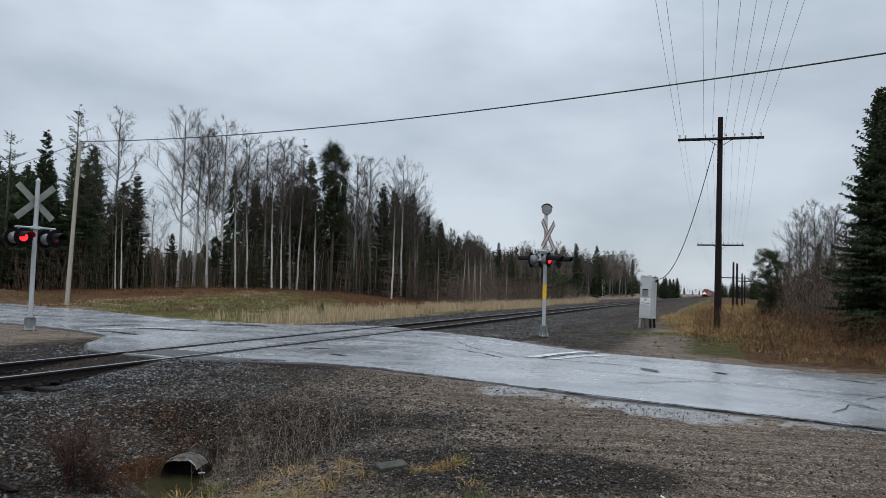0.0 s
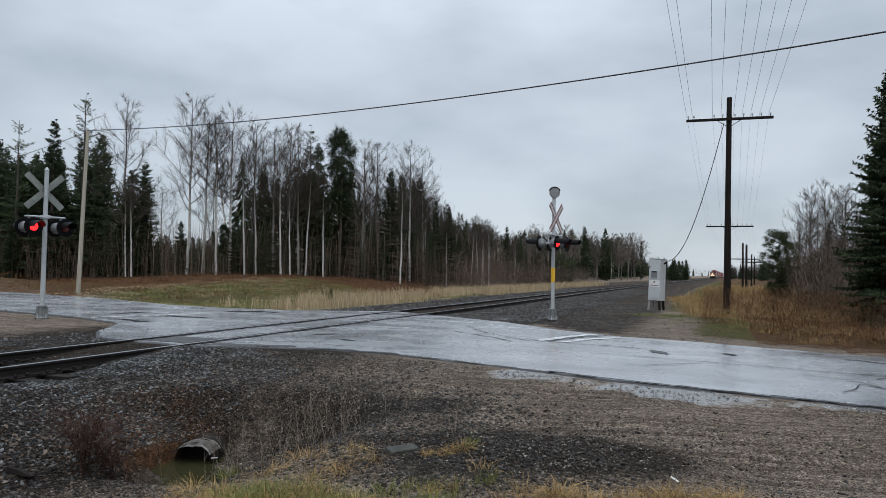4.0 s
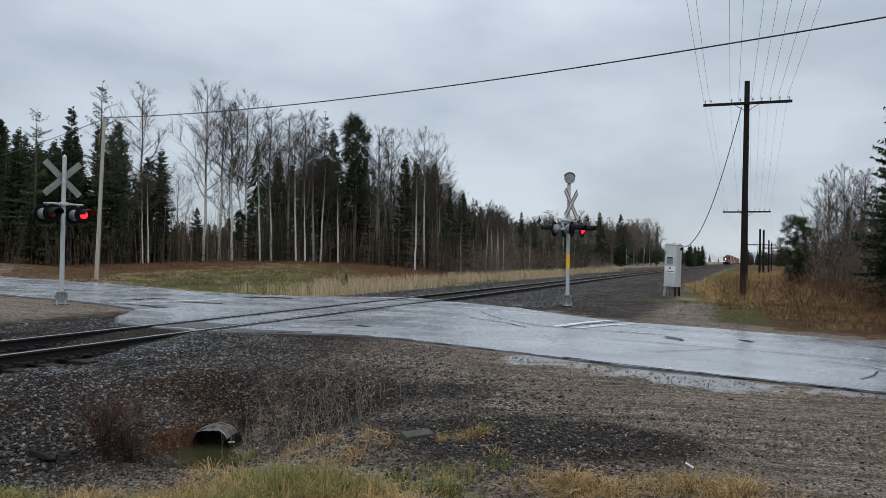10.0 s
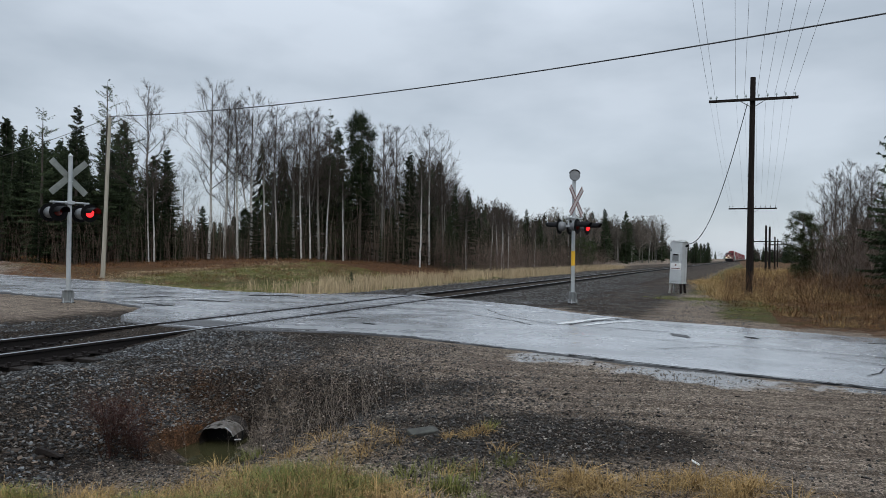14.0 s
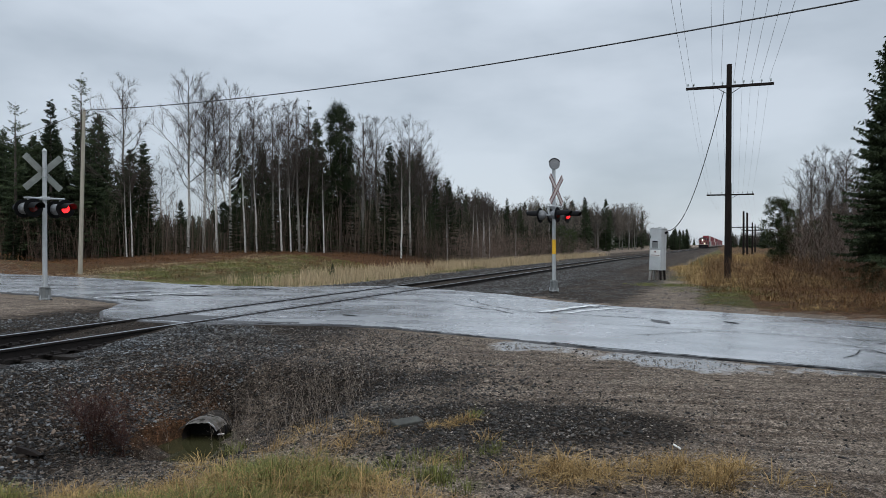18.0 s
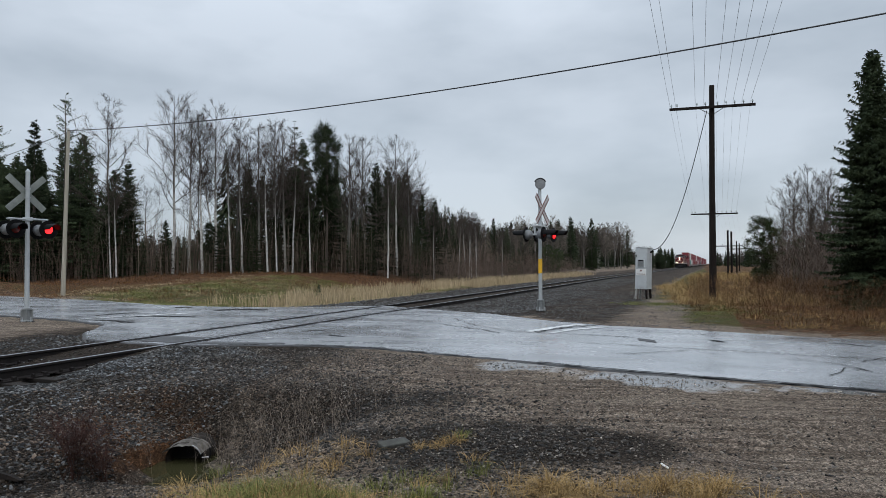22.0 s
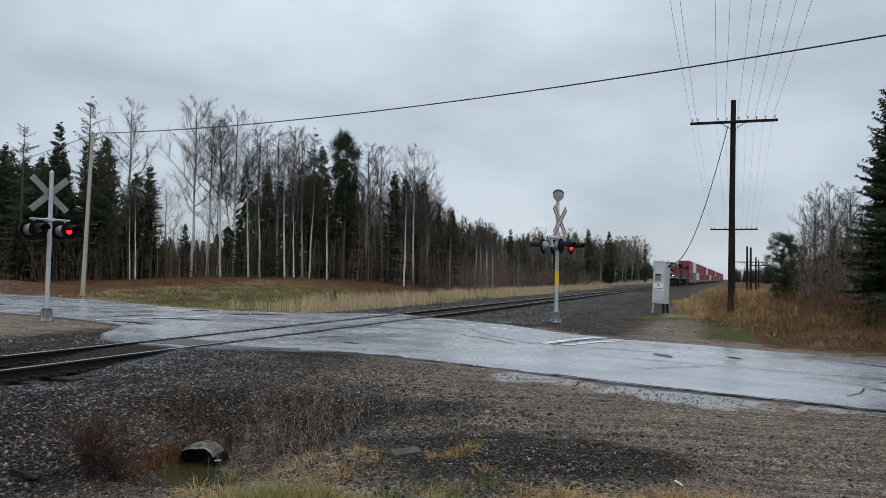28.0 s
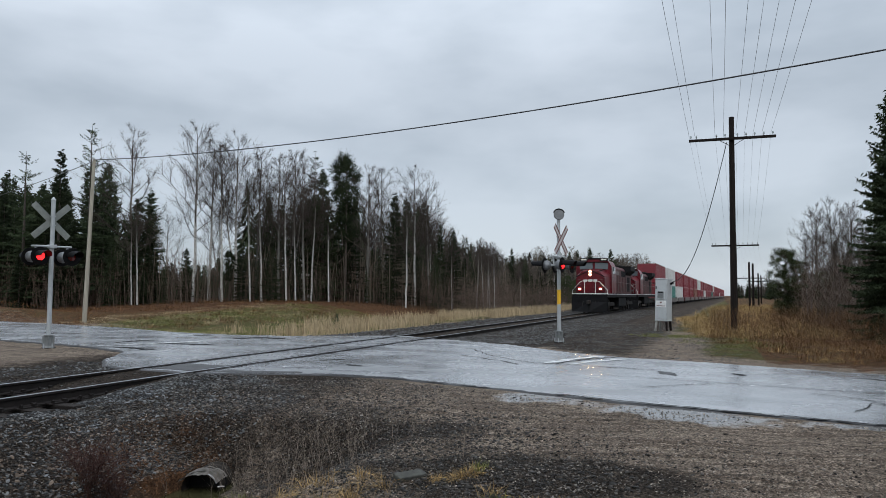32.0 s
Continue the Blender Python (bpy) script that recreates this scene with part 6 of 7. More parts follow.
    for y0 in (4.2, 18.0):
        b = part("truck", box((2.3, 4.6, 0.34), pose(0, y0, 0.72), 0.05), M_STEEL, s, "grimy three-axle truck")
        for sx in (-1, 1):
            part("side_frame", box((0.16, 4.9, 0.30), pose(sx * 1.12, y0, 0.70), 0.04), M_STEEL, b)
        for dy in (-1.85, 0, 1.85):
            wheelset(s, y0 + dy, b)
    # white handrails across the front and along the walkways
    for sx in (-1, 1):
        bm = bmesh.new()
        pts = ((0.45, 0.80, 2.75), (0.80, 0.80, 2.62), (1.44, 0.78, 1.95), (1.48, 0.78, 0.55))
        for p, q2 in zip(pts, pts[1:]):
            add_rod(bm, (sx * p[0], p[1], p[2]), (sx * q2[0], q2[1], q2[2]), 0.021, 6)
        add_rod(bm, (sx * 0.45, 0.80, 2.75), (sx * 0.45, 0.80, 1.66), 0.024, 6)
        part("front_handrail", bm, M_TWHITE, s, "white front handrail")
        bm = bmesh.new()
        add_rod(bm, (sx * 1.44, 5.9, 2.68), (sx * 1.44, 21.4, 2.68), 0.02, 5)
        for k in range(9):
            add_rod(bm, (sx * 1.44, 5.9 + 1.93 * k, 1.66), (sx * 1.44, 5.9 + 1.93 * k, 2.68), 0.018, 5)
        part("side_handrail", bm, M_TRAIL, s, "dull grey side handrail")
    for sx in (-1, 1):
        part("nose_ridge", rod((0, 0.99, 3.62), (sx * 1.20, 1.0, 3.06), 0.035, 6), M_TBLACK, nose, "black line over the nose")
        for k in range(5):
            part("grab_iron", rod((sx * 1.06, 0.99, 1.95 + 0.22 * k), (sx * 0.80, 0.99, 1.95 + 0.22 * k), 0.012, 5), M_TRAIL, nose)
        part("air_hose", rod((sx * 0.5, 0.42, 1.0), (sx * 0.62, 0.40, 0.42), 0.03, 6), M_STEEL, s)
        for k in range(6):
            part("intake_grille", box((0.02, 0.42, 0.55), pose(sx * 0.975, 13.6 + 0.55 * k, 3.62), 0.008), M_TBLACK, hood)
        part("name_bar", box((0.012, 4.2, 0.34), pose(sx * 0.975, 9.6, 3.62)), M_TRAIL, hood, "faded pale lettering band, unreadable")
        part("cab_stripe", box((0.012, 2.3, 0.05), pose(sx * 1.526, 4.2, 3.02)), M_TRAIL, cab)
    for k in range(3):
        part("fan", cyl(0.62, 0.62, 0.14, pose(0, 17.5 + 1.3 * k, 4.55), 16, 0.02), M_STEEL, s, "round roof fan")
    part("horn", box((0.5, 0.45, 0.16), pose(0, 6.3, 4.62), 0.03), M_STEEL, s)
    part("front_gate", rod((-0.45, 0.80, 2.75), (0.45, 0.80, 2.75), 0.024, 6), M_TWHITE, s)
    return s


def well_car():
    L = 19.6
    s = thing("well_car", Matrix(), "grimy grey double-stack container well car", "rail car", "freight train")
    for sx in (-1, 1):
        part("side_sill", box((0.14, 15.4, 0.75), pose(sx * 1.40, L / 2, 0.75), 0.03), M_GREY, s, "grimy well side")
    part("floor", box((2.7, 15.4, 0.10), pose(0, L / 2, 0.34), 0.02), M_STEEL, s)
    for y in (1.0, L - 1.0):
        part("end_platform", box((2.5, 2.0, 0.30), pose(0, y, 1.05), 0.04), M_GREY, s)
        b = part("truck", box((2.2, 1.9, 0.3), pose(0, y, 0.62), 0.05), M_STEEL, s, "grimy two-axle truck")
        for dy in (-0.85, 0.85):
            wheelset(s, y + dy, b)
    return s


def container(label, color, seed):
    """16.1 m box with corrugated sides, on its own base."""
    m = mat("painted_container_steel", color, 0.5, scale=0.9, color2=tuple(c * 0.62 for c in color), rough2=0.35)
    s = thing("shipping_container", Matrix(), label, "container", "freight train")
    W, L, H = 2.55, 15.6, 2.85
    vs, n = [], 0
    ys = []
    y = 0.12
    while y < L - 0.12:
        ys += [(y, 0.0), (y + 0.12, 0.0), (y + 0.17, 0.04), (y + 0.31, 0.04)]
        y += 0.36
    for sx in (-1, 1):
        bm = bmesh.new()
        lo = [bm.verts.new((sx * (W / 2 - 0.02 - d), yy, 0.12)) for yy, d in ys]
        hi = [bm.verts.new((sx * (W / 2 - 0.02 - d), yy, H - 0.10)) for yy, d in ys]
        for k in range(len(ys) - 1):
            bm.faces.new((lo[k], lo[k + 1], hi[k + 1], hi[k]))
        part("side_wall", bm, m, s)
        part("bottom_rail", box((0.08, L, 0.14), pose(sx * (W / 2 - 0.04), L / 2, 0.07), 0.008), m, s)
        part("top_rail", box((0.07, L, 0.12), pose(sx * (W / 2 - 0.035), L / 2, H - 0.06), 0.008), m, s)
        for yy in (0.06, L - 0.06):
            part("corner_post", box((0.14, 0.12, H), pose(sx * (W / 2 - 0.07), yy, H / 2), 0.01), m, s)
    part("roof", box((W - 0.06, L - 0.1, 0.04), pose(0, L / 2, H - 0.05), 0.01), m, s)
    part("floor", box((W - 0.06, L - 0.1, 0.10), pose(0, L / 2, 0.09), 0.01), m, s)
    for yy in (0.07, L - 0.07):
        part("end_door", box((W - 0.28, 0.06, H - 0.24), pose(0, yy, H / 2), 0.015), m, s)
    return s


loco = locomotive("red diesel locomotive with lit headlights and white handrails")
MOVING.append((loco, 22.3, 0.0, 0.0))
second = copy_thing(loco, Matrix())
for o in list(second.children):
    if o.name.split(".")[0] in ("headlight", "ditch_light"):
        o.data = o.data.copy()
        o.data.materials[0] = M_TGLASS
second["label"] = "trailing red diesel locomotive with its lamps dark"
MOVING.append((second, 22.3, 22.6, 0.0))
RED = container("red corrugated double-stacked shipping container", (0.20, 0.024, 0.034), 1)
WHITE = container("white corrugated shipping container", (0.58, 0.58, 0.56), 2)
TEAL = container("teal corrugated shipping container", (0.05, 0.20, 0.17), 3)
BROWN = container("rust-brown corrugated shipping container", (0.20, 0.07, 0.045), 4)
car0 = well_car()
first_use = {}


def next_copy(ob):
    if ob.name in first_use:
        return copy_thing(ob, Matrix())
    first_use[ob.name] = True
    return ob


TOPS = "RWRRRRWRRRRRRWRRRRRRRRRRRRRR"
BOTS = "RTWRRBRRWRRRTRRRRRRWRRRRRRRR"
CODE = {"R": RED, "W": WHITE, "T": TEAL, "B": BROWN}
for i in range(28):
    off = 45.2 + 19.9 * i
    MOVING.append((next_copy(car0), 19.6, off, 0.0))
    MOVING.append((next_copy(CODE[BOTS[i]]), 15.6, off + 2.0, 0.39))
    MOVING.append((next_copy(CODE[TOPS[i]]), 15.6, off + 2.0, 3.25))


def train_pose(front, length, z):
    """The pose of a vehicle whose front end stands at that distance along the line."""
    a = Vector((TRACK_X + float(track_shift(front)), front, z))
    b = Vector((TRACK_X + float(track_shift(front + length)), front + length, z))
    d = b - a
    return pose(a.x, a.y, a.z, 0, 0, -math.degrees(math.atan2(d.x, d.y)))

# ---- ballast and loose stone ----
def stones(name, label, spots, rmin, rmax, material, seed, chip=False):
    rng = np.random.default_rng(seed)
    spots = np.asarray(spots, float)
    n = len(spots)
    z = ground_top(spots[:, 0], spots[:, 1]) + 0.004
    r = rmin + (rmax - rmin) * rng.uniform(0, 1, n) ** 1.8
    if chip:
        base = np.array([[1, 0.2, -0.6], [-0.6, 0.9, -0.6], [-0.5, -0.9, -0.6], [0, 0, 1.0]])
        v = base[None] * (1 + rng.uniform(-0.42, 0.42, (n, 4, 3))) + rng.uniform(-0.4, 0.4, (n, 4, 3))
        v = v * np.array([1.2, 0.9, 0.5])
        f = np.array([[0, 1, 3], [1, 2, 3], [2, 0, 3], [0, 2, 1]])
    else:
        # a broken flake: an uneven five-sided slab with a smaller top face
        a = np.arange(5) * 1.2566 + rng.uniform(-0.4, 0.4, (n, 5))
        q = rng.uniform(0.6, 1.25, (n, 5))
        th = rng.uniform(0.10, 0.38, (n, 1))
        low = np.stack([q * np.cos(a) * 1.45, q * np.sin(a) * 0.75, np.broadcast_to(-th, (n, 5))], 2)
        high = np.stack([low[..., 0] * rng.uniform(0.6, 0.95, (n, 1)), low[..., 1] * rng.uniform(0.6, 0.95, (n, 1)), th + rng.uniform(-0.12, 0.12, (n, 5))], 2)
        v = np.concatenate([low, high], 1)
        f = np.array([[5, 6, 7], [5, 7, 8], [5, 8, 9]] + [t for i in range(5) for t in ([i, (i + 1) % 5, 5 + (i + 1) % 5], [i, 5 + (i + 1) % 5, 5 + i])])
    k = v.shape[1]
    for i, j, amp in ((1, 2, 0.5), (0, 2, 0.5), (0, 1, 3.2)):
        a = rng.uniform(-amp, amp, n)
        c, s = np.cos(a)[:, None], np.sin(a)[:, None]
        p, q = v[..., i] * c - v[..., j] * s, v[..., i] * s + v[..., j] * c
        v[..., i], v[..., j] = p, q
    v = v * r[:, None, None] + np.stack([spots[:, 0], spots[:, 1], z], 1)[:, None]
    return tagged(tri_object(name, v.reshape(-1, 3), (np.arange(n)[:, None, None] * k + f[None]).reshape(-1, 3), material), label, "stones", kind="stuff")


random.seed(51)
AT_PIPE = lambda x, y: ((x + 6.25) / 0.62) ** 2 + ((y - 7.6) / 0.85) ** 2 < 1
sp = []
while len(sp) < 17500:
    y = random.uniform(2.5, 12.3)
    x = TRACK_X + 0.95 + 3.2 * random.random() ** 1.5
    if not AT_PIPE(x, y) and noise.noise((x * 1.1, y * 1.1, 2)) > -0.6 + 0.35 * (x > -7.4) and y < float(edge(NEAR_EDGE, x)) - 0.15 - max(0.0, x + 8.4) * 0.9:
        sp.append((x, y))
stones("ballast", "grey crushed-stone ballast beside the rails", sp, 0.009, 0.032, M_STONE, 1)
sp = [(TRACK_X + random.uniform(-1.3, 1.3), random.uniform(4, 11.4)) for i in range(500)]
sp += [(TRACK_X - 1.2 - 2.8 * random.random() ** 1.3, random.uniform(6, 13.0)) for i in range(3200)]
stones("ballast", "grey crushed-stone ballast between the rails", sp, 0.012, 0.036, M_STONE, 2)
sp = []
while len(sp) < 13000:
    y = 24.0 + 60 * random.random() ** 1.7
    x = TRACK_X + random.choice((-1, 1)) * (1.0 + 3.6 * random.random() ** 1.2) + float(track_shift(y))
    if y > float(edge(FAR_EDGE, x)) + 0.2:
        sp.append((x, y))
stones("ballast", "grey crushed-stone ballast beyond the road", sp, 0.03, 0.075, M_FARSTONE, 3, True)
sp = []
while len(sp) < 7000:
    x, y = random.uniform(-8.0, 0.5), random.uniform(18, 44)
    if y > float(edge(FAR_EDGE, x)) + 0.6 and random.random() < 0.5 * (1.2 - (x + 8) / 8.5) + 0.5 * noise.noise((x * 0.8, y * 0.4, 5)):
        sp.append((x, y))
stones("gravel", "dark gravel on the verge by the signal", sp, 0.015, 0.05, M_FARSTONE, 4, True)
sp = []
while len(sp) < 26000:
    x, y = random.uniform(-8.4, 5), random.uniform(4.2, 12.0)
    w = math.exp(-(((x + 2.2) / 1.7) ** 2 + ((y - 6.9) / 1.2) ** 2)) + math.exp(-(((x + 4.9) / 1.7) ** 2 + ((y - 8.4) / 1.6) ** 2)) + 0.6 * (x < -4.2) + 0.04
    if random.random() < w and not AT_PIPE(x, y) and y < float(edge(NEAR_EDGE, x)) - 0.3:
        sp.append((x, y))
stones("gravel", "dark crushed gravel strewn over the dirt", sp, 0.006, 0.028, M_PEBBLE, 5, True)
sp = []
while len(sp) < 28000:
    x, y = random.uniform(-8.2, 5), random.uniform(4.2, 11.8)
    if y < float(edge(NEAR_EDGE, x)) - 0.2 and noise.noise((x * 0.6, y * 0.6, 8)) > -0.3:
        sp.append((x, y))
stones("gravel", "pale pebbles strewn over the dirt", sp, 0.004, 0.017, M_PALEPEBBLE, 8, True)
sp = [(random.gauss(-2.2, 0.95), random.gauss(6.75, 0.6)) for i in range(1500)] + [(random.gauss(-3.2, 0.6), random.gauss(8.7, 0.45)) for i in range(700)] + [(random.gauss(-4.6, 0.8), random.gauss(7.6, 0.6)) for i in range(500)]
stones("clods", "dark wet clods and lumps of gravel", sp, 0.012, 0.042, M_CLOD, 6, True)
sp = []
while len(sp) < 9500:
    x, y = random.uniform(-8.6, -3.6), random.uniform(5.2, 11.2)
    if not AT_PIPE(x, y) and random.random() < math.exp(-(((x + 6.7) / 1.6) ** 2 + ((y - 8.2) / 1.9) ** 2)):
        sp.append((x, y))
stones("bank_stones", "angular brown stones on the bank over the culvert", sp, 0.006, 0.026, M_BROWNSTONE, 9)
sp = [(random.gauss(-7.2, 0.5), random.uniform(4.6, 8.4)) for i in range(420)]
stones("bank_stones", "larger broken stones on the bank", [p for p in sp if not AT_PIPE(*p)], 0.022, 0.046, M_BROWNSTONE, 12)
sp = [(random.gauss(-5.62, 0.16), random.gauss(7.0, 0.18)) for i in range(700)]
stones("stones", "wet grey stones at the rim of the pool", sp, 0.008, 0.024, M_STONE, 7)


# ---- culvert and its pool ----
culvert = thing("culvert", pose(-6.40, 7.92, -0.94, 0, 0, 16), "corrugated steel culvert pipe end over a murky pool", "culvert")
# rust taken down to near-black, so the colour carries the shade inside
M_PIPE = mat("shade_dark_rusted_pipe", (0.030, 0.025, 0.021), 0.85, scale=8, color2=(0.012, 0.010, 0.009), bump=0.3, spec=0.1)
bm = bmesh.new()
rings = []
for i in range(14):
    y = i * 0.06
    r = 0.272 + 0.010 * math.sin(i * math.pi / 2 + 0.6)
    rings.append([bm.verts.new((r * math.cos(a), y + (0.10 * math.sin(a) if i == 0 else 0), r * (0.92 if math.sin(a) > 0 else 1.0) * math.sin(a))) for a in np.linspace(0, 2 * math.pi, 24, endpoint=False)])
for p, q in zip(rings, rings[1:]):
    for k in range(24):
        bm.faces.new((p[k], p[(k + 1) % 24], q[(k + 1) % 24], q[k]))
part("pipe", bm, M_PIPE, culvert, "rusted corrugated steel pipe, coloured near-black for its shaded inside")
# the crushed top of the pipe: a bent plate over the mouth, its cut edge pale
bm = bmesh.new()
lip = []
for k in range(15):
    a = radians(20 + 138 * k / 14)
    row = []
    for j, dy in enumerate((0.34, 0.16, 0.02, -0.12)):
        r = 0.290 + 0.012 * math.cos(j * 2.2 + k * 0.4) + 0.03 * noise.noise((k * 0.5, j * 0.6, 2))
        dent = 0.035 * math.exp(-((k - 8) / 3.0) ** 2) * (j / 3)
        row.append(bm.verts.new((r * math.cos(a), dy + 0.05 * math.sin(a) - 0.05 * noise.noise((k * 0.9, 1, 2)) * (j == 3), (r * 0.92 - dent) * math.sin(a))))
    lip.append(row)
for p, q in zip(lip, lip[1:]):
    for k in range(3):
        bm.faces.new((p[k], q[k], q[k + 1], p[k + 1]))
bmesh.ops.solidify(bm, geom=list(bm.faces), thickness=0.008)
part("rim", bm, mat("torn_pipe_lip", (0.22, 0.20, 0.18), 0.6, scale=9, color2=(0.06, 0.05, 0.04), bump=0.3), culvert, "dull grey-brown crushed top plate")
v, t = tube_path([(0.285 * math.cos(a), -0.085 + 0.05 * math.sin(a), 0.262 * math.sin(a)) for a in np.linspace(radians(18), radians(62), 8)], [0.009] * 8, 6)
tri_object("cut_edge", v, t, M_GALV, culvert)
part("torn_strip", rod((0.29, -0.06, 0.02), (0.40, -0.12, 0.05), 0.011, 6), M_SIGNWHITE, culvert, "pale torn strip of metal")
# added black disc across the pipe stands in for the darkness within
bm = bmesh.new()
bm.faces.new([bm.verts.new((0.30 * math.cos(a), 0.30, 0.27 * math.sin(a))) for a in np.linspace(0, 2 * math.pi, 24, endpoint=False)])
part("silt_plug", bm, M_TAR_SHADE, culvert)
culvert.matrix_basis = pose(-6.40, 7.92, -1.01, 0, 0, 16) @ Matrix.Diagonal((0.90, 0.80, 0.72, 1))


def flat_patch(name, cx, cy, rx, ry, z, turn, material, label, category, seed, n=40, kind="structure", wob=0.25):
    vs = [(cx, cy, z)]
    for k in range(n):
        a = 2 * math.pi * k / n
        r = 1 + wob * noise.noise((math.cos(a) * 1.6 + seed, math.sin(a) * 1.6, seed)) * 1.6
        x, y = rx * r * math.cos(a), ry * r * math.sin(a)
        c, s = math.cos(radians(turn)), math.sin(radians(turn))
        px, py = cx + x * c - y * s, cy + x * s + y * c
        vs.append((px, py, z))
    fs = [(0, k + 1, (k + 1) % n + 1) for k in range(n)]
    return tagged(mesh_object(name, vs, fs, material), label, category, kind=kind)


flat_patch("water", -6.2, 7.42, 1.3, 1.0, -1.082, 60, M_WATER, "murky green-brown water standing in the ditch", "water", 3)


# ---- what lies on the road ----
def road_top(x, y):
    y0, y1 = float(edge(NEAR_EDGE, x)), float(edge(FAR_EDGE, x))
    u = min(max((y - y0) / (y1 - y0), 0), 1)
    return ROAD_Z + 0.012 * noise.noise((x * 0.35, y * 0.35, 1)) + 0.05 * float(smooth01(min(u, 1 - u) * 3)) * float(smooth01((x + 7) / 5))


def ribbon(name, pts, w, material, label, jitter=0.03, seed=0, lift=0.010):
    vs, out = [], []
    for p, q in zip(pts, pts[1:]):
        m = max(2, int(math.dist(p, q) / 0.15))
        out += [(p[0] + (q[0] - p[0]) * k / m, p[1] + (q[1] - p[1]) * k / m) for k in range(m)]
    out.append(pts[-1])
    for i, (x, y) in enumerate(out):
        a, b = out[max(i - 1, 0)], out[min(i + 1, len(out) - 1)]
        d = math.dist(a, b) or 1
        nx, ny = -(b[1] - a[1]) / d, (b[0] - a[0]) / d
        j = jitter * noise.noise((x * 3 + seed, y * 3, 2))
        ww = w * (0.75 + 0.6 * noise.noise((x * 4, y * 4, seed)))
        for s in (-1, 1):
            px, py = x + nx * (j + s * ww / 2), y + ny * (j + s * ww / 2)
            vs.append((px, py, road_top(px, py) + lift))
    fs = [(2 * i, 2 * i + 1, 2 * i + 3, 2 * i + 2) for i in range(len(out) - 1)]
    ob = mesh_object(name, vs, fs, material, road)
    return tagged(ob, label)


for i, pts in enumerate((((-3.62, 15.8), (-3.2, 17.1), (-2.85, 18.5)), ((-3.08, 15.6), (-2.65, 16.6), (-2.15, 17.8)))):
    ribbon("stop_line", pts, 0.30 if i == 0 else 0.26, M_PAINT, "worn white stop line", 0.02, i)
ribbon("stop_line", ((-16.9, 16.3), (-16.3, 17.6), (-15.6, 19.4)), 0.32, M_PAINT, "worn white stop line", 0.02, 5)
def asphalt_patch(corners, label):
    vs, fs, n = [], [], 10
    (ax, ay), (bx, by), (cx, cy), (dx, dy) = corners
    for i in range(n + 1):
        for j in range(n + 1):
            u, w = i / n, j / n
            x = (ax * (1 - u) + bx * u) * (1 - w) + (dx * (1 - u) + cx * u) * w
            y = (ay * (1 - u) + by * u) * (1 - w) + (dy * (1 - u) + cy * u) * w
            if i in (0, n) or j in (0, n):
                x, y = x + 0.10 * noise.noise((x * 3, y * 3, 1)), y + 0.10 * noise.noise((x * 3, y * 3, 4))
            vs.append((x, y, road_top(x, y) + 0.006))
    for i in range(n):
        for j in range(n):
            p = i * (n + 1) + j
            fs.append((p, p + n + 1, p + n + 2, p + 1))
    tagged(mesh_object("asphalt_patch", vs, fs, M_OLDASPHALT, road), label)


asphalt_patch(((-9.35, 11.75), (-7.6, 12.3), (-7.7, 12.5), (-9.35, 12.2)), "old dark asphalt beside the rail")
asphalt_patch(((-10.95, 11.95), (-9.72, 11.85), (-9.72, 12.9), (-10.95, 13.0)), "old dark asphalt between the rails")
# black ribbons painted on for the shadow under the broken asphalt lip
ribbon("broken_edge", [(x, float(edge(NEAR_EDGE, x)) + 0.05) for x in np.arange(-2.4, 2.3, 0.5)], 0.07, M_TAR_SHADE, "painted black shadow line along the broken asphalt edge", 0.10, 31)
ribbon("broken_edge", [(x, float(edge(NEAR_EDGE, x)) + 0.05) for x in np.arange(-7.2, -3.4, 0.4)], 0.05, M_TAR_SHADE, "painted black shadow line along the broken asphalt edge", 0.08, 33)
CRACKS = (((-3.4, 15.7), (-2.95, 17.0), (-2.5, 18.4)), ((-6.6, 19.6), (-5.3, 17.4), (-4.0, 15.9), (-2.0, 15.2)), 
          ((-2.4, 16.8), (0.4, 16.2), (3.4, 15.1)), ((-2.2, 13.8), (0.4, 13.2), (3.0, 12.6)), ((0.8, 16.6), (2.2, 16.3), (3.6, 15.2), (4.2, 14.0)), ((2.2, 12.3), (2.6, 12.9), (3.4, 13.2), (4.4, 12.9)), ((2.9, 13.9), (3.8, 14.0), (4.8, 13.6)),
          ((-19.2, 21.0), (-17.0, 20.7), (-15.6, 21.4)), ((-20.5, 19.0), (-18.4, 18.6), (-16.6, 18.9)), ((-18.0, 22.2), (-16.4, 22.0)), ((-24.5, 21.0), (-21.5, 20.0)), ((-30.0, 24.4), (-27.4, 23.6)),
          ((-8.6, 13.0), (-7.0, 13.9), (-5.6, 14.0)), ((-17.2, 17.0), (-14.8, 17.4)), ((-27.5, 21.2), (-23.5, 19.6)), ((-33, 26.5), (-29.5, 25.6)),
          ((3.5, 14.2), (3.9, 13.4), (3.6, 12.6)), ((1.2, 12.4), (1.9, 12.0), (2.2, 11.3)), ((4.4, 14.6), (4.9, 14.9)))
for i, pts in enumerate(CRACKS):
    ribbon("crack_seal", pts, 0.08 if i == 0 else 0.03, M_TAR_SHADE, "black tar-filled crack and painted pothole shadow", 0.10, i)
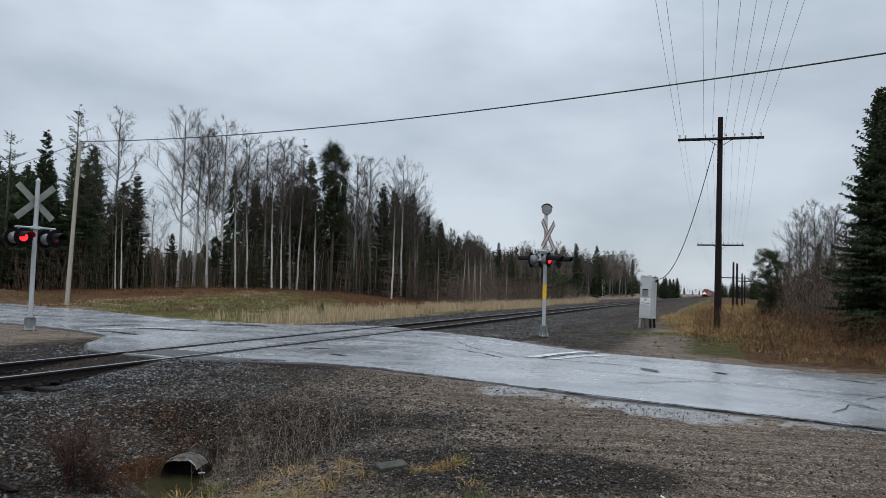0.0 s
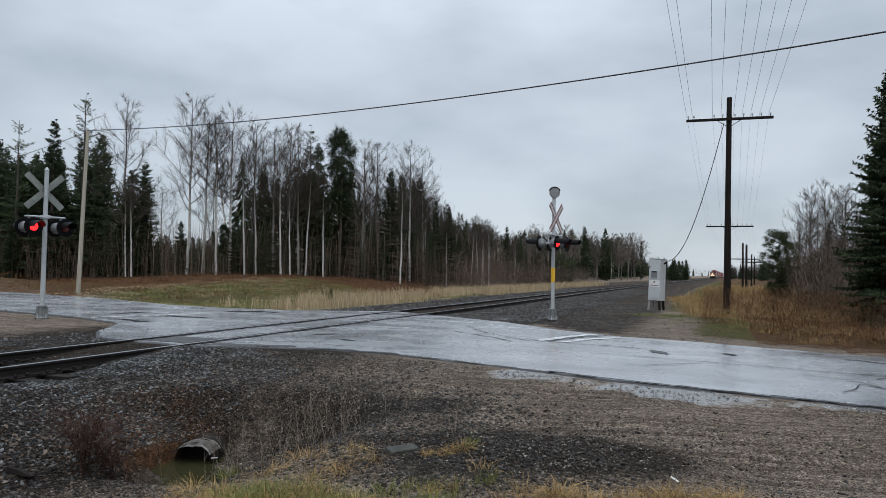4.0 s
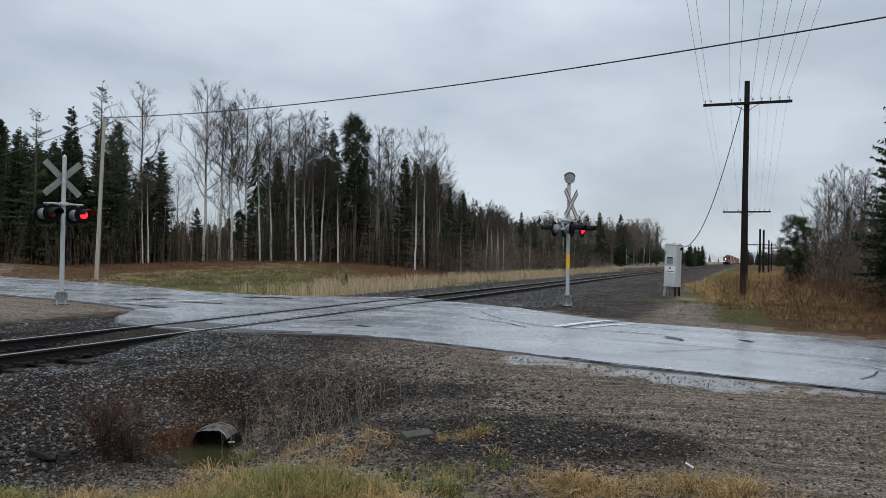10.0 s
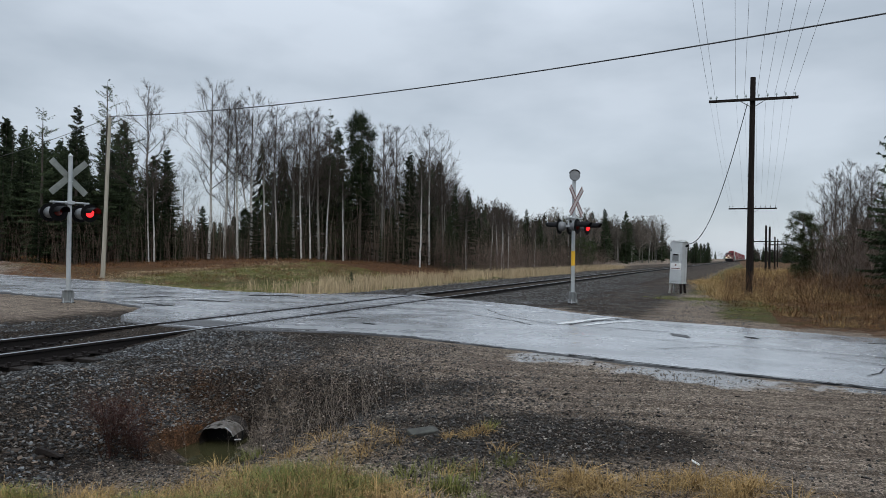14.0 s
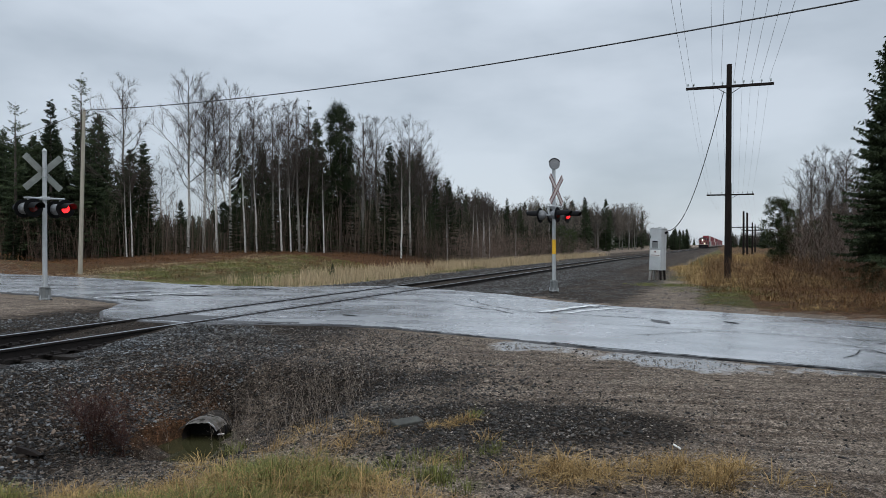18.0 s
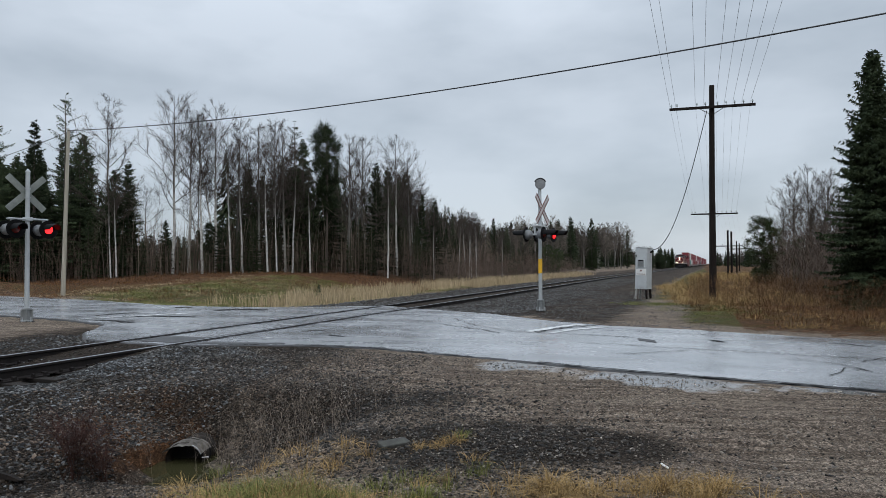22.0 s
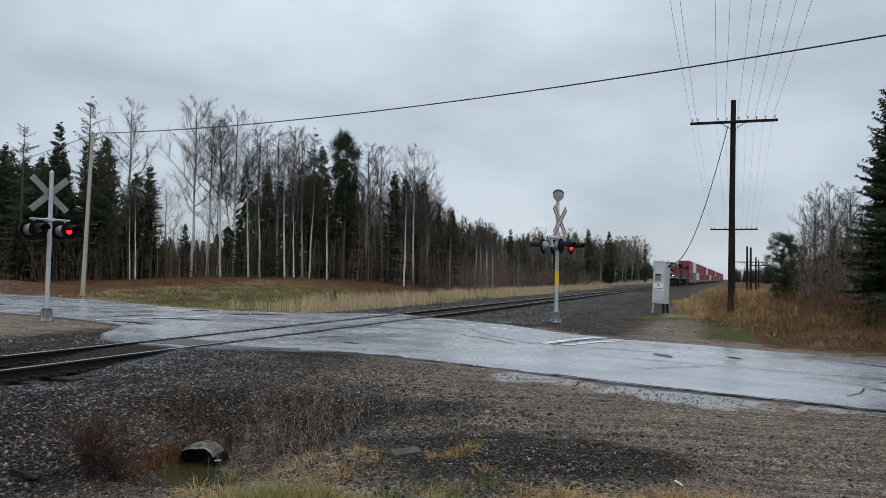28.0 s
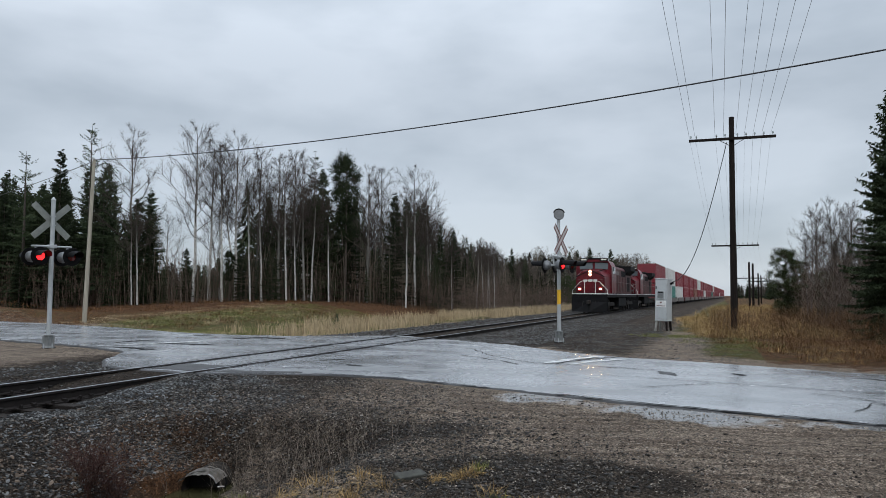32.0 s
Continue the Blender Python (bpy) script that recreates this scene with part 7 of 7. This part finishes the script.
# thin cracks, and wide streaks that paint the shade of potholes and bumps
for i, (pts, w) in enumerate(((((-16.43, 17.55), (-15.57, 18.05), (-14.29, 18.13)), 0.36), (((-15.65, 20.91), (-15.14, 21.58), (-14.08, 21.59)), 0.55), (((-18.26, 22.07), (-17.74, 22.39)), 0.5), (((-17.61, 17.71), (-17.67, 18.61), (-17.5, 19.33)), 0.2),
                              (((-16.09, 16.17), (-15.64, 16.17), (-14.46, 15.81)), 0.22), (((-8.72, 14.89), (-8.34, 15.36)), 0.14), (((-6.21, 17.49), (-5.4, 16.78), (-4.7, 16.12), (-4.13, 15.4)), 0.05), (((-7.63, 14.14), (-7.21, 14.0)), 0.14),
                              (((-2.28, 15.27), (-1.83, 15.19), (-1.27, 15.05)), 0.05), (((1.63, 16.21), (2.02, 16.13)), 0.12), (((2.2, 15.07), (2.5, 14.99), (2.76, 14.55)), 0.12), (((1.58, 10.94), (1.75, 11.25), (1.92, 11.73), (2.01, 11.43)), 0.025), (((-1.39, 12.34), (-1.08, 12.34), (-0.54, 12.85), (-0.2, 13.05)), 0.03))):
    ribbon("crack_seal", pts, w, M_TAR_SHADE, "black tar-filled crack and painted pothole shadow", 0.08, 40 + i)
flat_patch("patch", 0.26, 14.8, 0.085, 0.26, road_top(0.26, 14.8) + 0.009, 36, M_TAR_SHADE, "", "", 9, 4, "", 0.0).parent = road
flat_patch("patch", -1.0, 14.5, 0.15, 0.42, road_top(-1.0, 14.5) + 0.009, 30, M_OLDASPHALT, "", "", 12, 4, "", 0.0).parent = road
# litter: a flat stone slab
slab = tagged(mesh_object("stone_slab", *(lambda b: ([tuple(v.co) for v in b.verts], [[v.index for v in f.verts] for f in b.faces]))((lambda b: (b.verts.index_update(), b)[1])(box((0.34, 0.13, 0.05), Matrix(), 0.012))), mat("dull_slab_stone", (0.062, 0.062, 0.055), 0.85, scale=14, vary=0.3, bump=0.3, spec=0.15)), "flat grey stone slab lying in the gravel", "stone")
slab.matrix_world = pose(-2.98, 6.90, float(ground_top(-2.98, 6.9)) + 0.02, 14, 0, 58)
stick = tagged(new("litter_stick"), "small white stick lying in the dirt", "litter")
stick.matrix_world = pose(-0.32, 6.62, float(ground_top(-0.32, 6.62)) + 0.02, 0, 0, 118)
part("stick", cyl(0.008, 0.008, 0.15, pose(0, 0, 0, 0, 90, 0), 8), M_TWHITE, stick)
part("stick_tip", cyl(0.0095, 0.0095, 0.03, pose(0.075, 0, 0, 0, 90, 0), 8), M_BLACK, stick)
# a rusted iron offcut among the stones: a flat bar that tapers to a bent end
bm = extrude_profile(((-0.17, 0.0), (0.16, 0.0), (0.17, 0.018), (0.02, 0.055), (-0.16, 0.075)), -0.06, 0.06)
iron = thing("iron_offcut", pose(-6.98, 5.84, float(ground_top(-6.98, 5.84)) + 0.01, -14, 8, 16) @ Matrix.Scale(0.85, 4), "rusted dark brown iron offcut lying on the stones", "scrap iron")
part("iron_bar", bm, mat("rusted_iron", (0.016, 0.012, 0.010), 0.8, scale=12, vary=0.4, bump=0.3, spec=0.12), iron)


# ---- what moves ----
def motions():
    period, first, lit = 1.021, 0.405, 0.45
    for lens, m, phase in FLASHERS:
        # the lens ball turns its glowing half to the front and away in turn
        rows, angle = [], 0.0 if phase == 0 else 180.0
        rows.append((0.0, m @ pose(0, 0, 0, 0, 0, angle)))
        k = 0
        while True:
            a = first + period * k
            for t0 in (a, a + lit):
                if t0 + 0.1 > 32.0:
                    break
                rows.append((t0 - 0.05, m @ pose(0, 0, 0, 0, 0, angle)))
                for j in (1, 2, 3):
                    rows.append((t0 - 0.05 + j * 0.0334, m @ pose(0, 0, 0, 0, 0, angle + 60 * j)))
                angle += 180
            else:
                k += 1
                continue
            break
        rows.append((32.0, m @ pose(0, 0, 0, 0, 0, angle)))
        walk(lens, rows)
    # the train rolls in, gaining a little speed
    for ob, length, off, z in MOVING:
        walk(ob, [(t, train_pose(60.9 + 22.6 * (32 - t) - 0.2 * (32 - t) ** 2 + off, length, z)) for t in range(0, 33, 2)])


motions()
